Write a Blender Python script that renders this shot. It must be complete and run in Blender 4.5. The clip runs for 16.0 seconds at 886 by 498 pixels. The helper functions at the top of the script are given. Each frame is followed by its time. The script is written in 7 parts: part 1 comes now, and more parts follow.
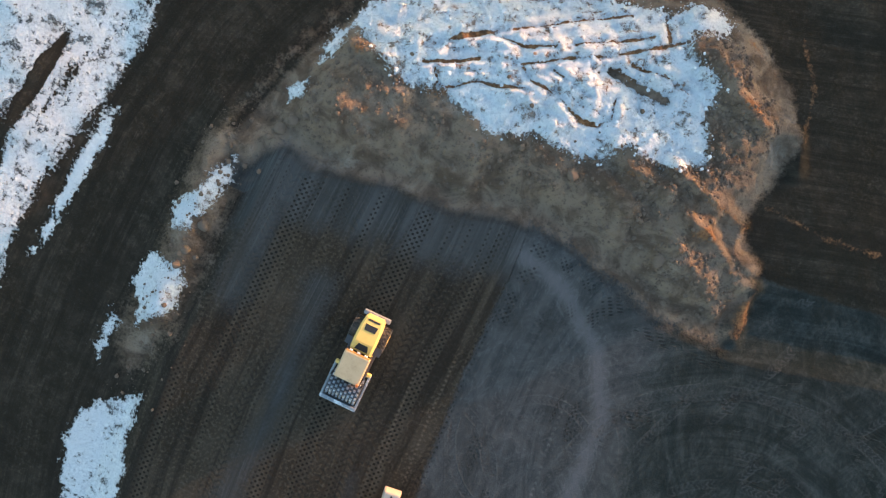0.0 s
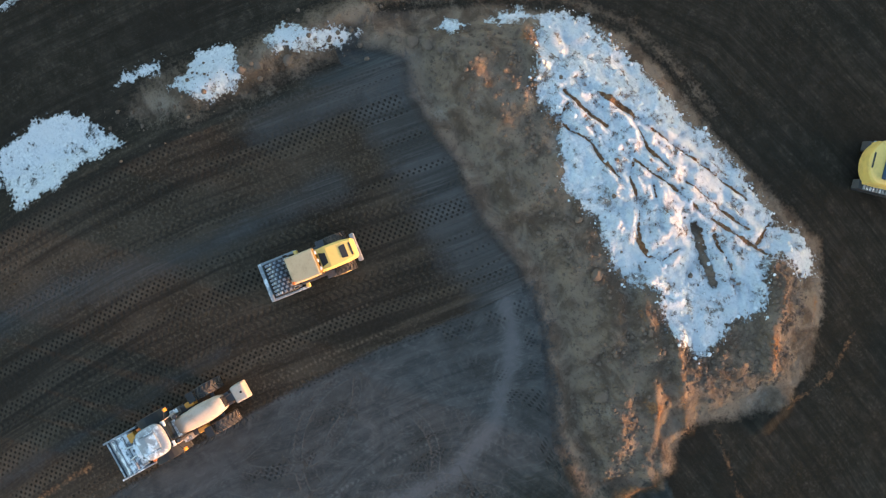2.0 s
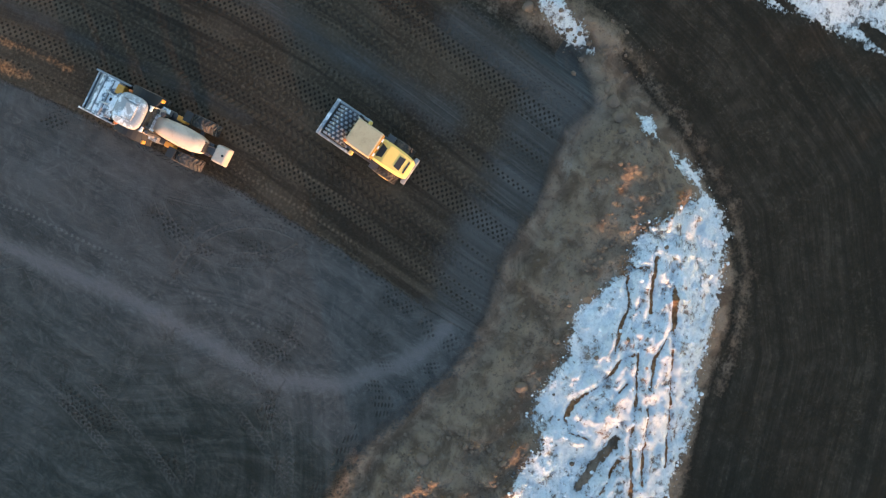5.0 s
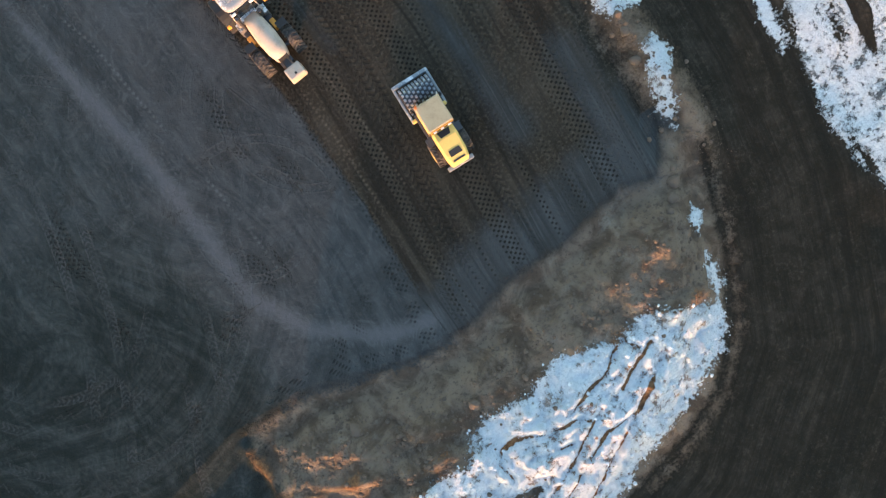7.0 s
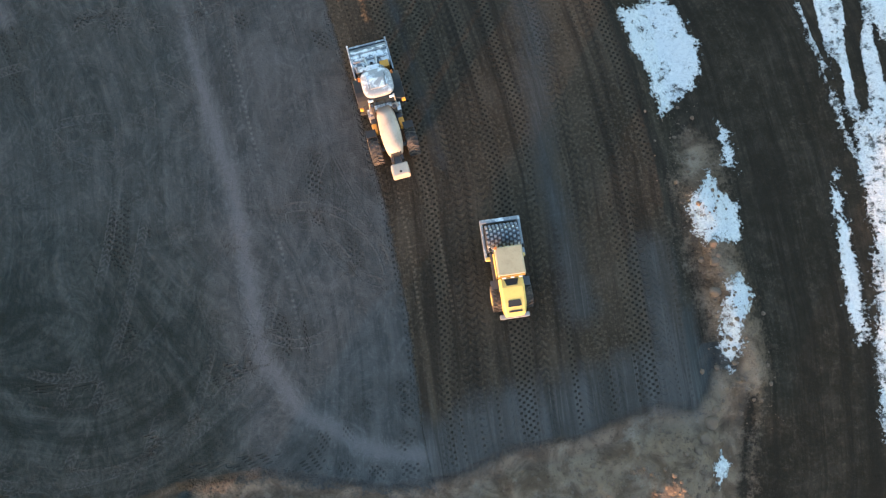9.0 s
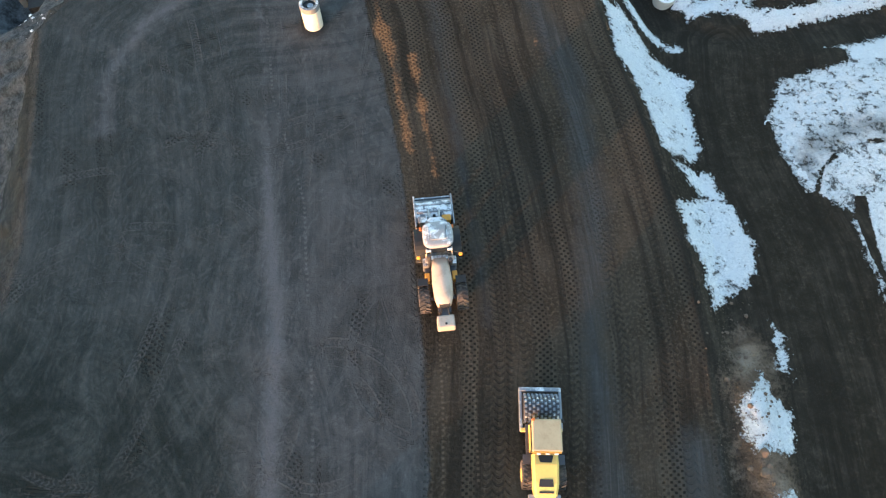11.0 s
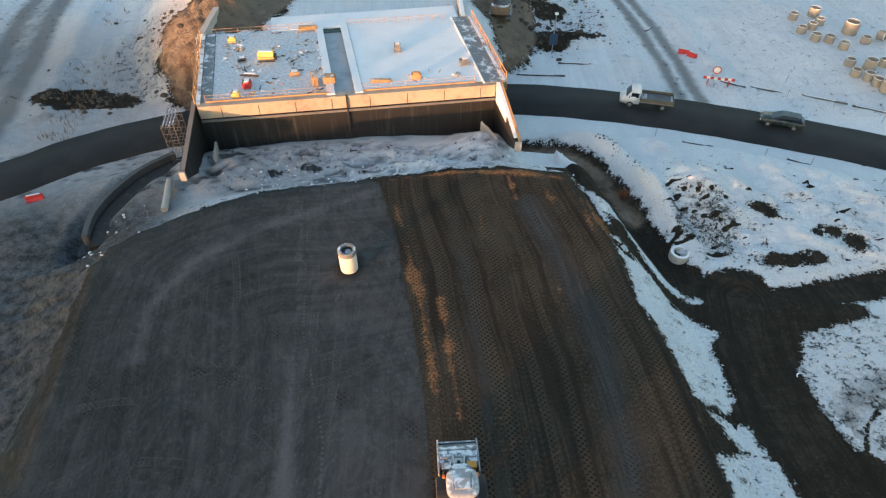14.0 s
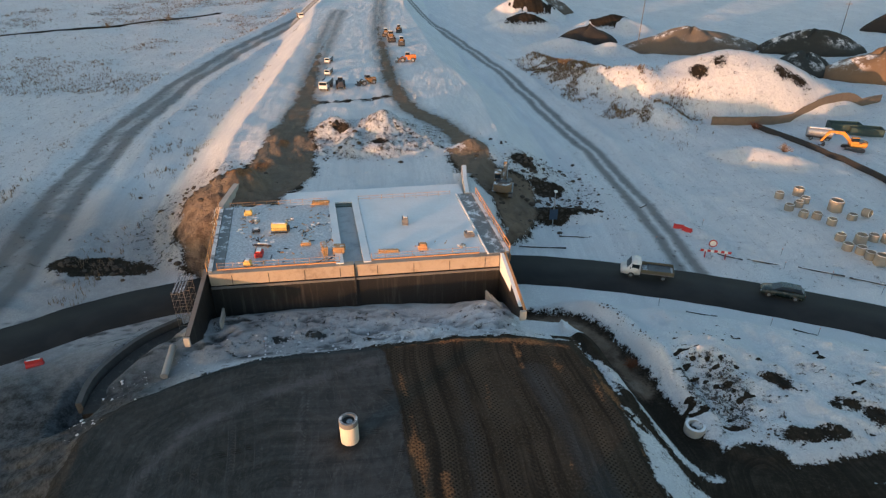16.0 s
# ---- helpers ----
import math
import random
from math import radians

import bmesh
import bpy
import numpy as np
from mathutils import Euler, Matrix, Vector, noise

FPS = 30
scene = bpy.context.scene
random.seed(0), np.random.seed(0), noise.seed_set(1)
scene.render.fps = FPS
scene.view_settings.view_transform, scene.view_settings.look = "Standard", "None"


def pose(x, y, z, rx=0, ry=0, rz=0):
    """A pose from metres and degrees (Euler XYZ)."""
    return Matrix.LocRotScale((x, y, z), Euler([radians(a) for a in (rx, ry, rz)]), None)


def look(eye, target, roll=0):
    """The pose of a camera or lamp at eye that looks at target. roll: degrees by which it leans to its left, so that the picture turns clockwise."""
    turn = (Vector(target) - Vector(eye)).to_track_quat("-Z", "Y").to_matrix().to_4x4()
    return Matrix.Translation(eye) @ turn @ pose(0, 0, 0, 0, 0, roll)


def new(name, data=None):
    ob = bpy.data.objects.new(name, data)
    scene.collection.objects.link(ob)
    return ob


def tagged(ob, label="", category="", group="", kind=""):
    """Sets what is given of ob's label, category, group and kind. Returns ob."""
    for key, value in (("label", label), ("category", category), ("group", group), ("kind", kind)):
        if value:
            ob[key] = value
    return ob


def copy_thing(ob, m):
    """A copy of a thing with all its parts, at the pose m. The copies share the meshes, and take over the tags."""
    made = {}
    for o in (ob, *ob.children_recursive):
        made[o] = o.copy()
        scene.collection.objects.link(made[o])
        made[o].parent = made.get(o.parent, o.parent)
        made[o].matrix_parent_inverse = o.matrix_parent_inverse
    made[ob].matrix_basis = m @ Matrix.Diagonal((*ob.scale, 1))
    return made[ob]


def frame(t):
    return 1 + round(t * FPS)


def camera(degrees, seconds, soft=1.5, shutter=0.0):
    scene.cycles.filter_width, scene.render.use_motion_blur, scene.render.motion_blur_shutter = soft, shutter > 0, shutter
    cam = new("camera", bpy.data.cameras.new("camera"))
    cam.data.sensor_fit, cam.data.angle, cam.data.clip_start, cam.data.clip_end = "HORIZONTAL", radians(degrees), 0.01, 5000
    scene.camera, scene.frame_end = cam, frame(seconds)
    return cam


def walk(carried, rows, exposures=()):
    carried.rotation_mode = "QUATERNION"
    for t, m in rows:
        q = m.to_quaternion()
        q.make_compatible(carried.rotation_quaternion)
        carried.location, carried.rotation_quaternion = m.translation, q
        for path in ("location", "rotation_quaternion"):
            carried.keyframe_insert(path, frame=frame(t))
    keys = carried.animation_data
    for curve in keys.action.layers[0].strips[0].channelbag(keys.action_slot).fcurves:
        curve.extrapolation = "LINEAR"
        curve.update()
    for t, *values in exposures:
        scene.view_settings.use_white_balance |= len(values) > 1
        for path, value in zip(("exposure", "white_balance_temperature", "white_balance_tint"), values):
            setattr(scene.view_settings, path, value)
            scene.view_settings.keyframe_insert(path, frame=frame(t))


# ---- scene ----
cam = camera(70.60, 16.0, soft=1.25)
ROWS = [
    (0, pose(0.05, 0.04, 36.99, -1.66, 0.88, -158.61)),
    (0.5, pose(-0.02, 0.42, 36.95, -1.19, 0.98, -150.89)),
    (1, pose(-0.09, 0.81, 36.90, -0.73, 0.91, -142.48)),
    (1.5, pose(-0.11, 1.24, 36.82, -0.25, 0.68, -130.61)),
    (2, pose(-0.09, 1.68, 36.73, 0.03, 0.27, -115.91)),
    (2.5, pose(-0.03, 2.09, 36.65, -0.08, -0.22, -102.82)),
    (3, pose(0.06, 2.45, 36.56, -0.42, -0.60, -91.58)),
    (3.5, pose(0.16, 2.73, 36.47, -0.92, -0.79, -82.26)),
    (4, pose(0.25, 2.97, 36.38, -1.41, -0.77, -72.62)),
    (6.5, pose(-0.47, 3.56, 36.54, -1.75, -0.23, -44.08)),
    (7, pose(-0.72, 3.87, 36.50, -1.94, -0.04, -35.89)),
    (7.5, pose(-0.99, 4.19, 36.44, -1.87, 0.15, -28.69)),
    (8, pose(-1.27, 4.49, 36.35, 1.24, 0.27, -22.44)),
    (8.5, pose(-1.58, 4.74, 36.21, 5.41, 0.34, -16.89)),
    (9, pose(-1.91, 4.96, 36.04, 9.56, 0.31, -12.15)),
    (11.5, pose(-3.22, 5.47, 35.58, 26.89, -0.13, -2.25)),
    (12, pose(-3.34, 5.53, 35.56, 30.51, -0.05, -1.76)),
    (12.5, pose(-3.44, 5.56, 35.53, 34.15, 0.00, -1.26)),
    (13, pose(-3.52, 5.55, 35.50, 37.76, 0.06, -0.95)),
    (13.5, pose(-3.58, 5.52, 35.48, 41.45, 0.09, -0.68)),
    (14, pose(-3.64, 5.51, 35.43, 45.31, 0.11, -0.47)),
    (14.5, pose(-3.68, 5.50, 35.38, 49.22, 0.09, -0.32)),
    (15, pose(-3.71, 5.49, 35.32, 53.08, 0.06, -0.18)),
    (15.5, pose(-3.77, 5.49, 35.27, 56.94, 0.02, -0.06)),
    (16, pose(-3.85, 5.51, 35.22, 60.74, -0.05, -0.00)),
]
EXPOSURE = [(0, 3.0, 5480, 7), (4, 3.0, 5430, 7), (6.5, 3.02, 5450, 7), (9, 3.34, 5480, 7), (11.5, 3.3, 5600, 7), (12.5, 3.12, 5750, 7), (14.5, 2.5, 5720, 7), (16, 1.97, 5550, 7)]
walk(cam, ROWS, EXPOSURE)

# ---- sky and low winter sun ----
SUN_FROM = Vector((-0.66, -0.75, 0.0)).normalized()
SUN_UP = radians(2.3)
world = bpy.data.worlds.new("winter_sky")
scene.world = world
world.use_nodes = True
wn = world.node_tree.nodes
sky = wn.new("ShaderNodeTexSky")
sky.sky_type = "NISHITA"
sky.sun_disc = False
sky.sun_elevation = SUN_UP
sky.sun_rotation = math.atan2(SUN_FROM.x, SUN_FROM.y)
sky.altitude = 100
sky.dust_density = 1.5
wn["Background"].inputs[1].default_value = 0.15
world.node_tree.links.new(sky.outputs[0], wn["Background"].inputs[0])
sun = new("sun", bpy.data.lights.new("sun", "SUN"))
sun.data.energy = 1.7
sun.data.angle = radians(0.6)
sun.data.color = (1.0, 0.46, 0.20)
sun.matrix_world = look((0, 0, 60), Vector((0, 0, 60)) - (SUN_FROM * math.cos(SUN_UP) + Vector((0, 0, math.sin(SUN_UP)))))


# ---- materials ----
class Graph:
    """A small helper to wire a node material."""

    def __init__(self, name):
        self.mat = bpy.data.materials.new(name)
        self.mat.use_nodes = True
        self.tree = self.mat.node_tree
        self.nodes = self.tree.nodes
        self.bsdf = self.nodes["Principled BSDF"]

    def put(self, socket, value):
        if value is None:
            return
        if isinstance(value, bpy.types.NodeSocket):
            self.tree.links.new(value, socket)
        elif isinstance(value, (tuple, list)) and len(value) == 3 and socket.type == "RGBA":
            socket.default_value = (*value, 1)
        else:
            socket.default_value = value

    def node(self, kind, *values, **props):
        n = self.nodes.new("ShaderNode" + kind)
        for k, v in props.items():
            if k == "operation":
                n.operation = v
            elif k == "dims":
                n.noise_dimensions = v
            elif k == "feature":
                n.feature = v
        for s, v in zip(n.inputs, values):
            self.put(s, v)
        return n

    def math(self, op, a, b=None, c=None):
        return self.node("Math", a, b, c, operation=op).outputs[0]

    def place(self):
        return self.node("NewGeometry").outputs["Position"]

    def local(self):
        return self.node("TexCoord").outputs["Object"]

    def attr(self, name):
        n = self.nodes.new("ShaderNodeAttribute")
        n.attribute_name = name
        return n.outputs["Fac"]

    def scaled(self, vector, x, y, z):
        n = self.nodes.new("ShaderNodeMapping")
        self.put(n.inputs[0], vector)
        n.inputs["Scale"].default_value = (x, y, z)
        return n.outputs[0]

    def noise(self, vector, scale, detail=4.0, rough=0.55, twist=0.0):
        n = self.nodes.new("ShaderNodeTexNoise")
        self.put(n.inputs["Vector"], vector)
        n.inputs["Scale"].default_value = scale
        n.inputs["Detail"].default_value = detail
        n.inputs["Roughness"].default_value = rough
        n.inputs["Distortion"].default_value = twist
        return n.outputs[0]

    def voronoi(self, vector, scale, out=0):
        n = self.nodes.new("ShaderNodeTexVoronoi")
        self.put(n.inputs["Vector"], vector)
        n.inputs["Scale"].default_value = scale
        return n.outputs[out]

    def step(self, value, low, high, a=0.0, b=1.0):
        n = self.nodes.new("ShaderNodeMapRange")
        n.interpolation_type = "SMOOTHSTEP"
        for s, v in zip(n.inputs, (value, low, high, a, b)):
            self.put(s, v)
        return n.outputs[0]

    def mix(self, factor, a, b):
        n = self.nodes.new("ShaderNodeMix")
        n.data_type = "RGBA"
        self.put(n.inputs[0], factor)
        self.put(n.inputs[6], a)
        self.put(n.inputs[7], b)
        return n.outputs[2]

    def blend(self, factor, a, b):
        n = self.nodes.new("ShaderNodeMix")
        self.put(n.inputs[0], factor)
        self.put(n.inputs[2], a)
        self.put(n.inputs[3], b)
        return n.outputs[0]

    def bump(self, height, strength=0.5, distance=0.05, normal=None):
        n = self.nodes.new("ShaderNodeBump")
        n.inputs["Strength"].default_value = strength
        n.inputs["Distance"].default_value = distance
        self.put(n.inputs["Height"], height)
        if normal is not None:
            self.put(n.inputs["Normal"], normal)
        return n.outputs[0]

    def finish(self, colour=None, rough=None, normal=None, metal=None):
        b = self.bsdf.inputs
        self.put(b["Base Color"], colour)
        self.put(b["Roughness"], rough)
        self.put(b["Normal"], normal)
        self.put(b["Metallic"], metal)
        return self.mat


def worn(name, colour, rough=0.5, metal=0.0, dirt=(0.10, 0.08, 0.06), amount=0.45, frost=0.0, scale=1.0, bump=0.15):
    """A painted or bare surface with dirt in two scales, and frost on faces that look up."""
    g = Graph(name)
    p = g.local()
    a, b = g.noise(p, 1.3 * scale, 5), g.noise(p, 9 * scale, 6, 0.65)
    d = g.step(g.math("ADD", g.math("MULTIPLY", a, 0.6), g.math("MULTIPLY", b, 0.4)), 0.46, 0.68)
    shade = g.mix(b, [c * 0.82 for c in colour], [min(1, c * 1.12) for c in colour])
    col = g.mix(g.math("MULTIPLY", d, amount), shade, dirt)
    if frost:
        up = g.node("SeparateXYZ", g.node("NewGeometry").outputs["Normal"]).outputs[2]
        f = g.math("MULTIPLY", g.step(up, 0.6, 0.9), g.step(g.math("ADD", a, g.math("MULTIPLY", b, 0.5)), 0.78 - 0.5 * frost, 0.95 - 0.5 * frost))
        col = g.mix(f, col, (0.78, 0.80, 0.83))
    return g.finish(col, g.blend(d, rough, min(1, rough + 0.3)), g.bump(b, bump, 0.02), metal)


YELLOW = worn("yellow_paint", (0.80, 0.56, 0.15), 0.42, amount=0.35)
AMBER = worn("amber_machine_paint", (0.62, 0.30, 0.04), 0.45, amount=0.5)
BUFF = worn("dusty_cab_roof", (0.52, 0.40, 0.24), 0.6, dirt=(0.25, 0.17, 0.10), amount=0.45)
STEEL = worn("dark_worn_steel", (0.10, 0.10, 0.11), 0.45, 0.7, amount=0.5)
PADSTEEL = worn("polished_pad_steel", (0.42, 0.44, 0.48), 0.35, 0.8, amount=0.25)
FRAMESTEEL = worn("grey_frame_paint", (0.26, 0.28, 0.31), 0.5, 0.2, amount=0.4, frost=0.04)
RUBBER = worn("tyre_rubber", (0.040, 0.037, 0.035), 0.85, dirt=(0.19, 0.15, 0.12), amount=0.75)
DUSTYWHITE = worn("frosted_white_paint", (0.33, 0.33, 0.335), 0.55, dirt=(0.19, 0.18, 0.17), amount=0.6, frost=0.09, scale=1.6)
CREAM = worn("dusty_cream_bonnet", (0.50, 0.41, 0.33), 0.45, amount=0.35)
GREYPLASTIC = worn("grey_plastic", (0.16, 0.16, 0.165), 0.6, amount=0.4, frost=0.3)
BLACK = worn("black_plastic", (0.02, 0.02, 0.022), 0.6, dirt=(0.05, 0.045, 0.04), amount=0.3)
ORANGE = worn("orange_paint", (0.75, 0.20, 0.03), 0.45, amount=0.3)
RED = worn("red_paint", (0.48, 0.03, 0.03), 0.45, amount=0.25)
WHITE = worn("white_paint", (0.75, 0.75, 0.74), 0.4, amount=0.25)
DARKBLUE = worn("dark_blue_panel", (0.02, 0.05, 0.10), 0.4, amount=0.3)
GREENBLACK = worn("dark_green_car_paint", (0.025, 0.04, 0.04), 0.25, amount=0.2)
CONCRETE = worn("bare_concrete", (0.44, 0.41, 0.37), 0.85, dirt=(0.22, 0.20, 0.18), amount=0.5, scale=0.5, bump=0.3)
SHAFT = worn("pale_shaft_concrete", (0.74, 0.68, 0.57), 0.8, dirt=(0.40, 0.33, 0.25), amount=0.35, scale=1.0)
WETCONCRETE = worn("damp_grey_slab", (0.20, 0.21, 0.22), 0.6, amount=0.4, frost=0.35, scale=0.6)
SLOTGREY = worn("grey_slot_floor", (0.37, 0.40, 0.43), 0.6, amount=0.35, scale=0.6)
RINGGREY = worn("aged_precast_concrete", (0.30, 0.275, 0.235), 0.9, dirt=(0.15, 0.13, 0.11), amount=0.5, scale=0.8, bump=0.3)
WALKGREY = worn("bare_damp_walkway", (0.20, 0.205, 0.21), 0.7, dirt=(0.11, 0.11, 0.11), amount=0.5, frost=0.03, scale=0.8, bump=0.25)
# channel concrete darkened to carry the dimness of the west slope
DIMCHANNEL = worn("shade_dark_channel_concrete", (0.085, 0.085, 0.085), 0.8, dirt=(0.04, 0.04, 0.04), amount=0.5, scale=0.8, bump=0.4)
# darker copy of the concrete, for faces turned from the sun
SHADEWALL = worn("shade_grey_wall", (0.15, 0.145, 0.14), 0.8, amount=0.5, scale=0.5, bump=0.3)
# stained concrete whose warm tint puts the low sun into the colour
CAPWALL = worn("sun_tinted_stained_cap", (0.42, 0.345, 0.265), 0.85, dirt=(0.17, 0.12, 0.09), amount=0.6, scale=0.35, bump=0.3)
TIMBER = worn("raw_timber", (0.48, 0.28, 0.12), 0.8, amount=0.4, frost=0.1, scale=2)
PLYWOOD = worn("orange_formwork_ply", (0.60, 0.30, 0.12), 0.7, amount=0.4, scale=0.7)
SNOWWHITE = worn("packed_snow", (0.80, 0.81, 0.83), 0.75, dirt=(0.60, 0.60, 0.60), amount=0.3, scale=0.4, bump=0.4)
GALV = worn("galvanised_steel", (0.45, 0.46, 0.47), 0.4, 0.8, amount=0.25)
OLIVE = worn("olive_drop_side", (0.13, 0.115, 0.075), 0.7, amount=0.5, scale=2)
TEAL = worn("teal_site_box", (0.035, 0.065, 0.062), 0.5, amount=0.4)


def bitumen():
    g = Graph("black_bitumen_wall")
    p = g.local()
    a, b = g.noise(g.scaled(p, 2.0, 2.0, 0.15), 1.2, 6, 0.6), g.noise(p, 6, 6)
    col = g.mix(g.step(a, 0.5, 0.75), (0.010, 0.009, 0.009), (0.050, 0.044, 0.038))
    return g.finish(col, g.blend(b, 0.5, 0.8), g.bump(b, 0.2, 0.02))


def glass():
    g = Graph("dark_cab_glass")
    return g.finish((0.015, 0.02, 0.025), 0.08)


BITUMEN, GLASS = bitumen(), glass()


# ---- mesh helpers ----
def mesh(name, bm, material, smooth=False):
    me = bpy.data.meshes.new(name)
    bm.to_mesh(me)
    bm.free()
    if material:
        me.materials.append(material)
    if smooth:
        me.shade_smooth()
    return me


def part(name, bm, material, parent, label="", smooth=False):
    ob = new(name, mesh(name, bm, material, smooth))
    ob.parent = parent
    return tagged(ob, label)


def thing(name, label, category, m=None, group="", kind=""):
    ob = new(name)
    ob.matrix_world = m or Matrix()
    return tagged(ob, label, category, group, kind)


def box(x, y, z, sx, sy, sz, bevel=0.03, taper=1.0, turn=0.0, bm=None):
    """A bevelled block with its middle at x, y and its foot at z; taper shrinks the top; turn is about its own upright, in degrees."""
    b = bmesh.new()
    bmesh.ops.create_cube(b, size=1)
    for v in b.verts:
        k = taper if v.co.z > 0 else 1
        v.co = Vector((v.co.x * sx * k, v.co.y * sy * k, (v.co.z + 0.5) * sz))
    if bevel:
        bmesh.ops.bevel(b, geom=b.edges[:], offset=min(bevel, 0.4 * min(sx, sy, sz)), segments=2, profile=0.6, affect="EDGES")
    b.transform(pose(x, y, z, 0, 0, turn))
    return join(bm, b)


def join(bm, b):
    if bm is None:
        return b
    me = bpy.data.meshes.new("tmp")
    b.to_mesh(me)
    b.free()
    bm.from_mesh(me)
    bpy.data.meshes.remove(me)
    return bm


def rod(a, b, r, sides=8, r2=None, bm=None):
    """A round bar from a to b."""
    a, b = Vector(a), Vector(b)
    c = bmesh.new()
    bmesh.ops.create_cone(c, cap_ends=True, segments=sides, radius1=r, radius2=r if r2 is None else r2, depth=(b - a).length)
    c.transform(Matrix.Translation((a + b) / 2) @ (b - a).to_track_quat("Z", "Y").to_matrix().to_4x4())
    return join(bm, c)


def ring(x, y, z, outer, inner, height, sides=28, bm=None):
    """A standing tube with an open bore."""
    b = bmesh.new()
    rows = []
    for r, h in ((inner, 0), (outer, 0), (outer, height - 0.03), (outer - 0.03, height), (inner + 0.03, height), (inner, height - 0.03)):
        rows.append([b.verts.new((x + r * math.cos(2 * math.pi * i / sides), y + r * math.sin(2 * math.pi * i / sides), z + h)) for i in range(sides)])
    for k in range(len(rows)):
        p, q = rows[k], rows[(k + 1) % len(rows)]
        for i in range(sides):
            b.faces.new((p[i], p[(i + 1) % sides], q[(i + 1) % sides], q[i]))
    bmesh.ops.recalc_face_normals(b, faces=b.faces[:])
    return join(bm, b)


def loft(rings, bm=None, close=True):
    """Skin over rings of equal count."""
    b = bmesh.new()
    rows = [[b.verts.new(p) for p in r] for r in rings]
    n = len(rows[0])
    for p, q in zip(rows, rows[1:]):
        for i in range(n):
            b.faces.new((p[i], p[(i + 1) % n], q[(i + 1) % n], q[i]))
    if close:
        b.faces.new(rows[0][::-1])
        b.faces.new(rows[-1])
    bmesh.ops.recalc_face_normals(b, faces=b.faces[:])
    return join(bm, b)


def wall_run(points, thick, feet, tops, bm=None):
    """A wall along points (x, y), with its own top height at each point."""
    rows = []
    feet = feet if isinstance(feet, list) else [feet] * len(points)
    for i, ((x, y), top, foot) in enumerate(zip(points, tops, feet)):
        a, c = points[max(i - 1, 0)], points[min(i + 1, len(points) - 1)]
        d = Vector((c[0] - a[0], c[1] - a[1])).normalized()
        n = Vector((-d.y, d.x)) * thick / 2
        rows.append([(x - n.x, y - n.y, foot), (x + n.x, y + n.y, foot), (x + n.x, y + n.y, top), (x - n.x, y - n.y, top)])
    return loft(rows, bm)


# ---- plan of the site, in metres ----
PLATFORM = [(-30.8, 39.8), (-29.0, 42.8), (-25.1, 45.7), (-19.5, 48.4), (-11.5, 49.7), (-2.6, 51.4), (3.4, 51.6), (7.6, 50.9),
            (9.1, 46.0), (10.2, 41.6), (10.7, 36.6), (11.7, 31.3), (12.2, 26.6), (12.7, 20.0), (12.8, 14.0), (12.0, 6.2), (11.3, -0.5),
            (9.0, 0.0), (4.1, -0.9), (0.7, -0.6), (-2.9, -1.4), (-6.5, -1.2), (-10.0, 0.0), (-12.9, 1.0), (-18.0, 1.3),
            (-46.0, -4.0), (-36.0, 8.0), (-28.6, 18.0), (-28.4, 22.6), (-29.2, 28.9), (-29.9, 34.2)]
WEST_EDGE = [(-34.0, -40.0), (-28.6, 18.0), (-28.4, 22.6), (-29.2, 28.9), (-30.4, 36.5), (-30.4, 40.5), (-28.6, 43.2), (-25.1, 45.7), (-19.5, 48.4), (-11.5, 49.7), (-2.6, 51.4), (3.0, 51.8)]
EAST_EDGE = [(7.6, 56.0), (8.0, 50.4), (9.1, 46.0), (10.2, 41.6), (10.7, 36.6), (11.7, 31.3), (12.2, 26.6), (12.7, 20.0), (12.8, 14.0), (12.0, 6.2), (11.3, -0.5), (11.0, -6.0)]
GRAVEL_EDGE = [(-9.0, 49.6), (-7.3, 43.0), (-5.9, 35.3), (-4.7, 27.5), (-4.0, 20.0), (-3.6, 14.0), (-3.6, 7.9), (-4.1, 0.9)]
BERM = [(11.1, -0.8), (9.0, 0.0), (4.1, -0.9), (0.7, -0.6), (-2.9, -1.4), (-6.5, -1.2), (-10.0, 0.0), (-12.9, 1.0), (-17.6, 1.2),
        (-18.4, -1.8), (-18.0, -4.6), (-15.9, -6.5), (-16.8, -9.4), (-17.4, -12.5), (-15.8, -15.3), (-12.3, -17.5), (-9.3, -18.8),
        (-6.7, -17.8), (-1.0, -15.9), (3.6, -14.9), (7.0, -13.6), (9.9, -10.9), (12.1, -7.1), (13.8, -2.8), (15.0, 0.3), (13.0, 1.5)]
BERM_SNOW = [(10.2, -9.4), (5.7, -6.7), (3.9, -7.3), (0.2, -6.0), (-2.7, -6.8), (-4.4, -6.6), (-6.3, -6.8), (-7.5, -8.2), (-9.9, -7.6),
             (-12.1, -8.8), (-11.7, -10.4), (-11.1, -11.2), (-11.3, -13.0), (-10.2, -14.0), (-8.9, -14.4), (-8.8, -15.6), (-10.8, -16.4),
             (-11.1, -17.1), (-10.2, -17.8), (-8.3, -17.6), (-7.1, -16.4), (-4.5, -16.3), (-1.6, -15.5), (2.0, -14.0), (4.9, -13.3),
             (7.2, -12.3), (8.6, -11.9), (9.7, -10.7)]
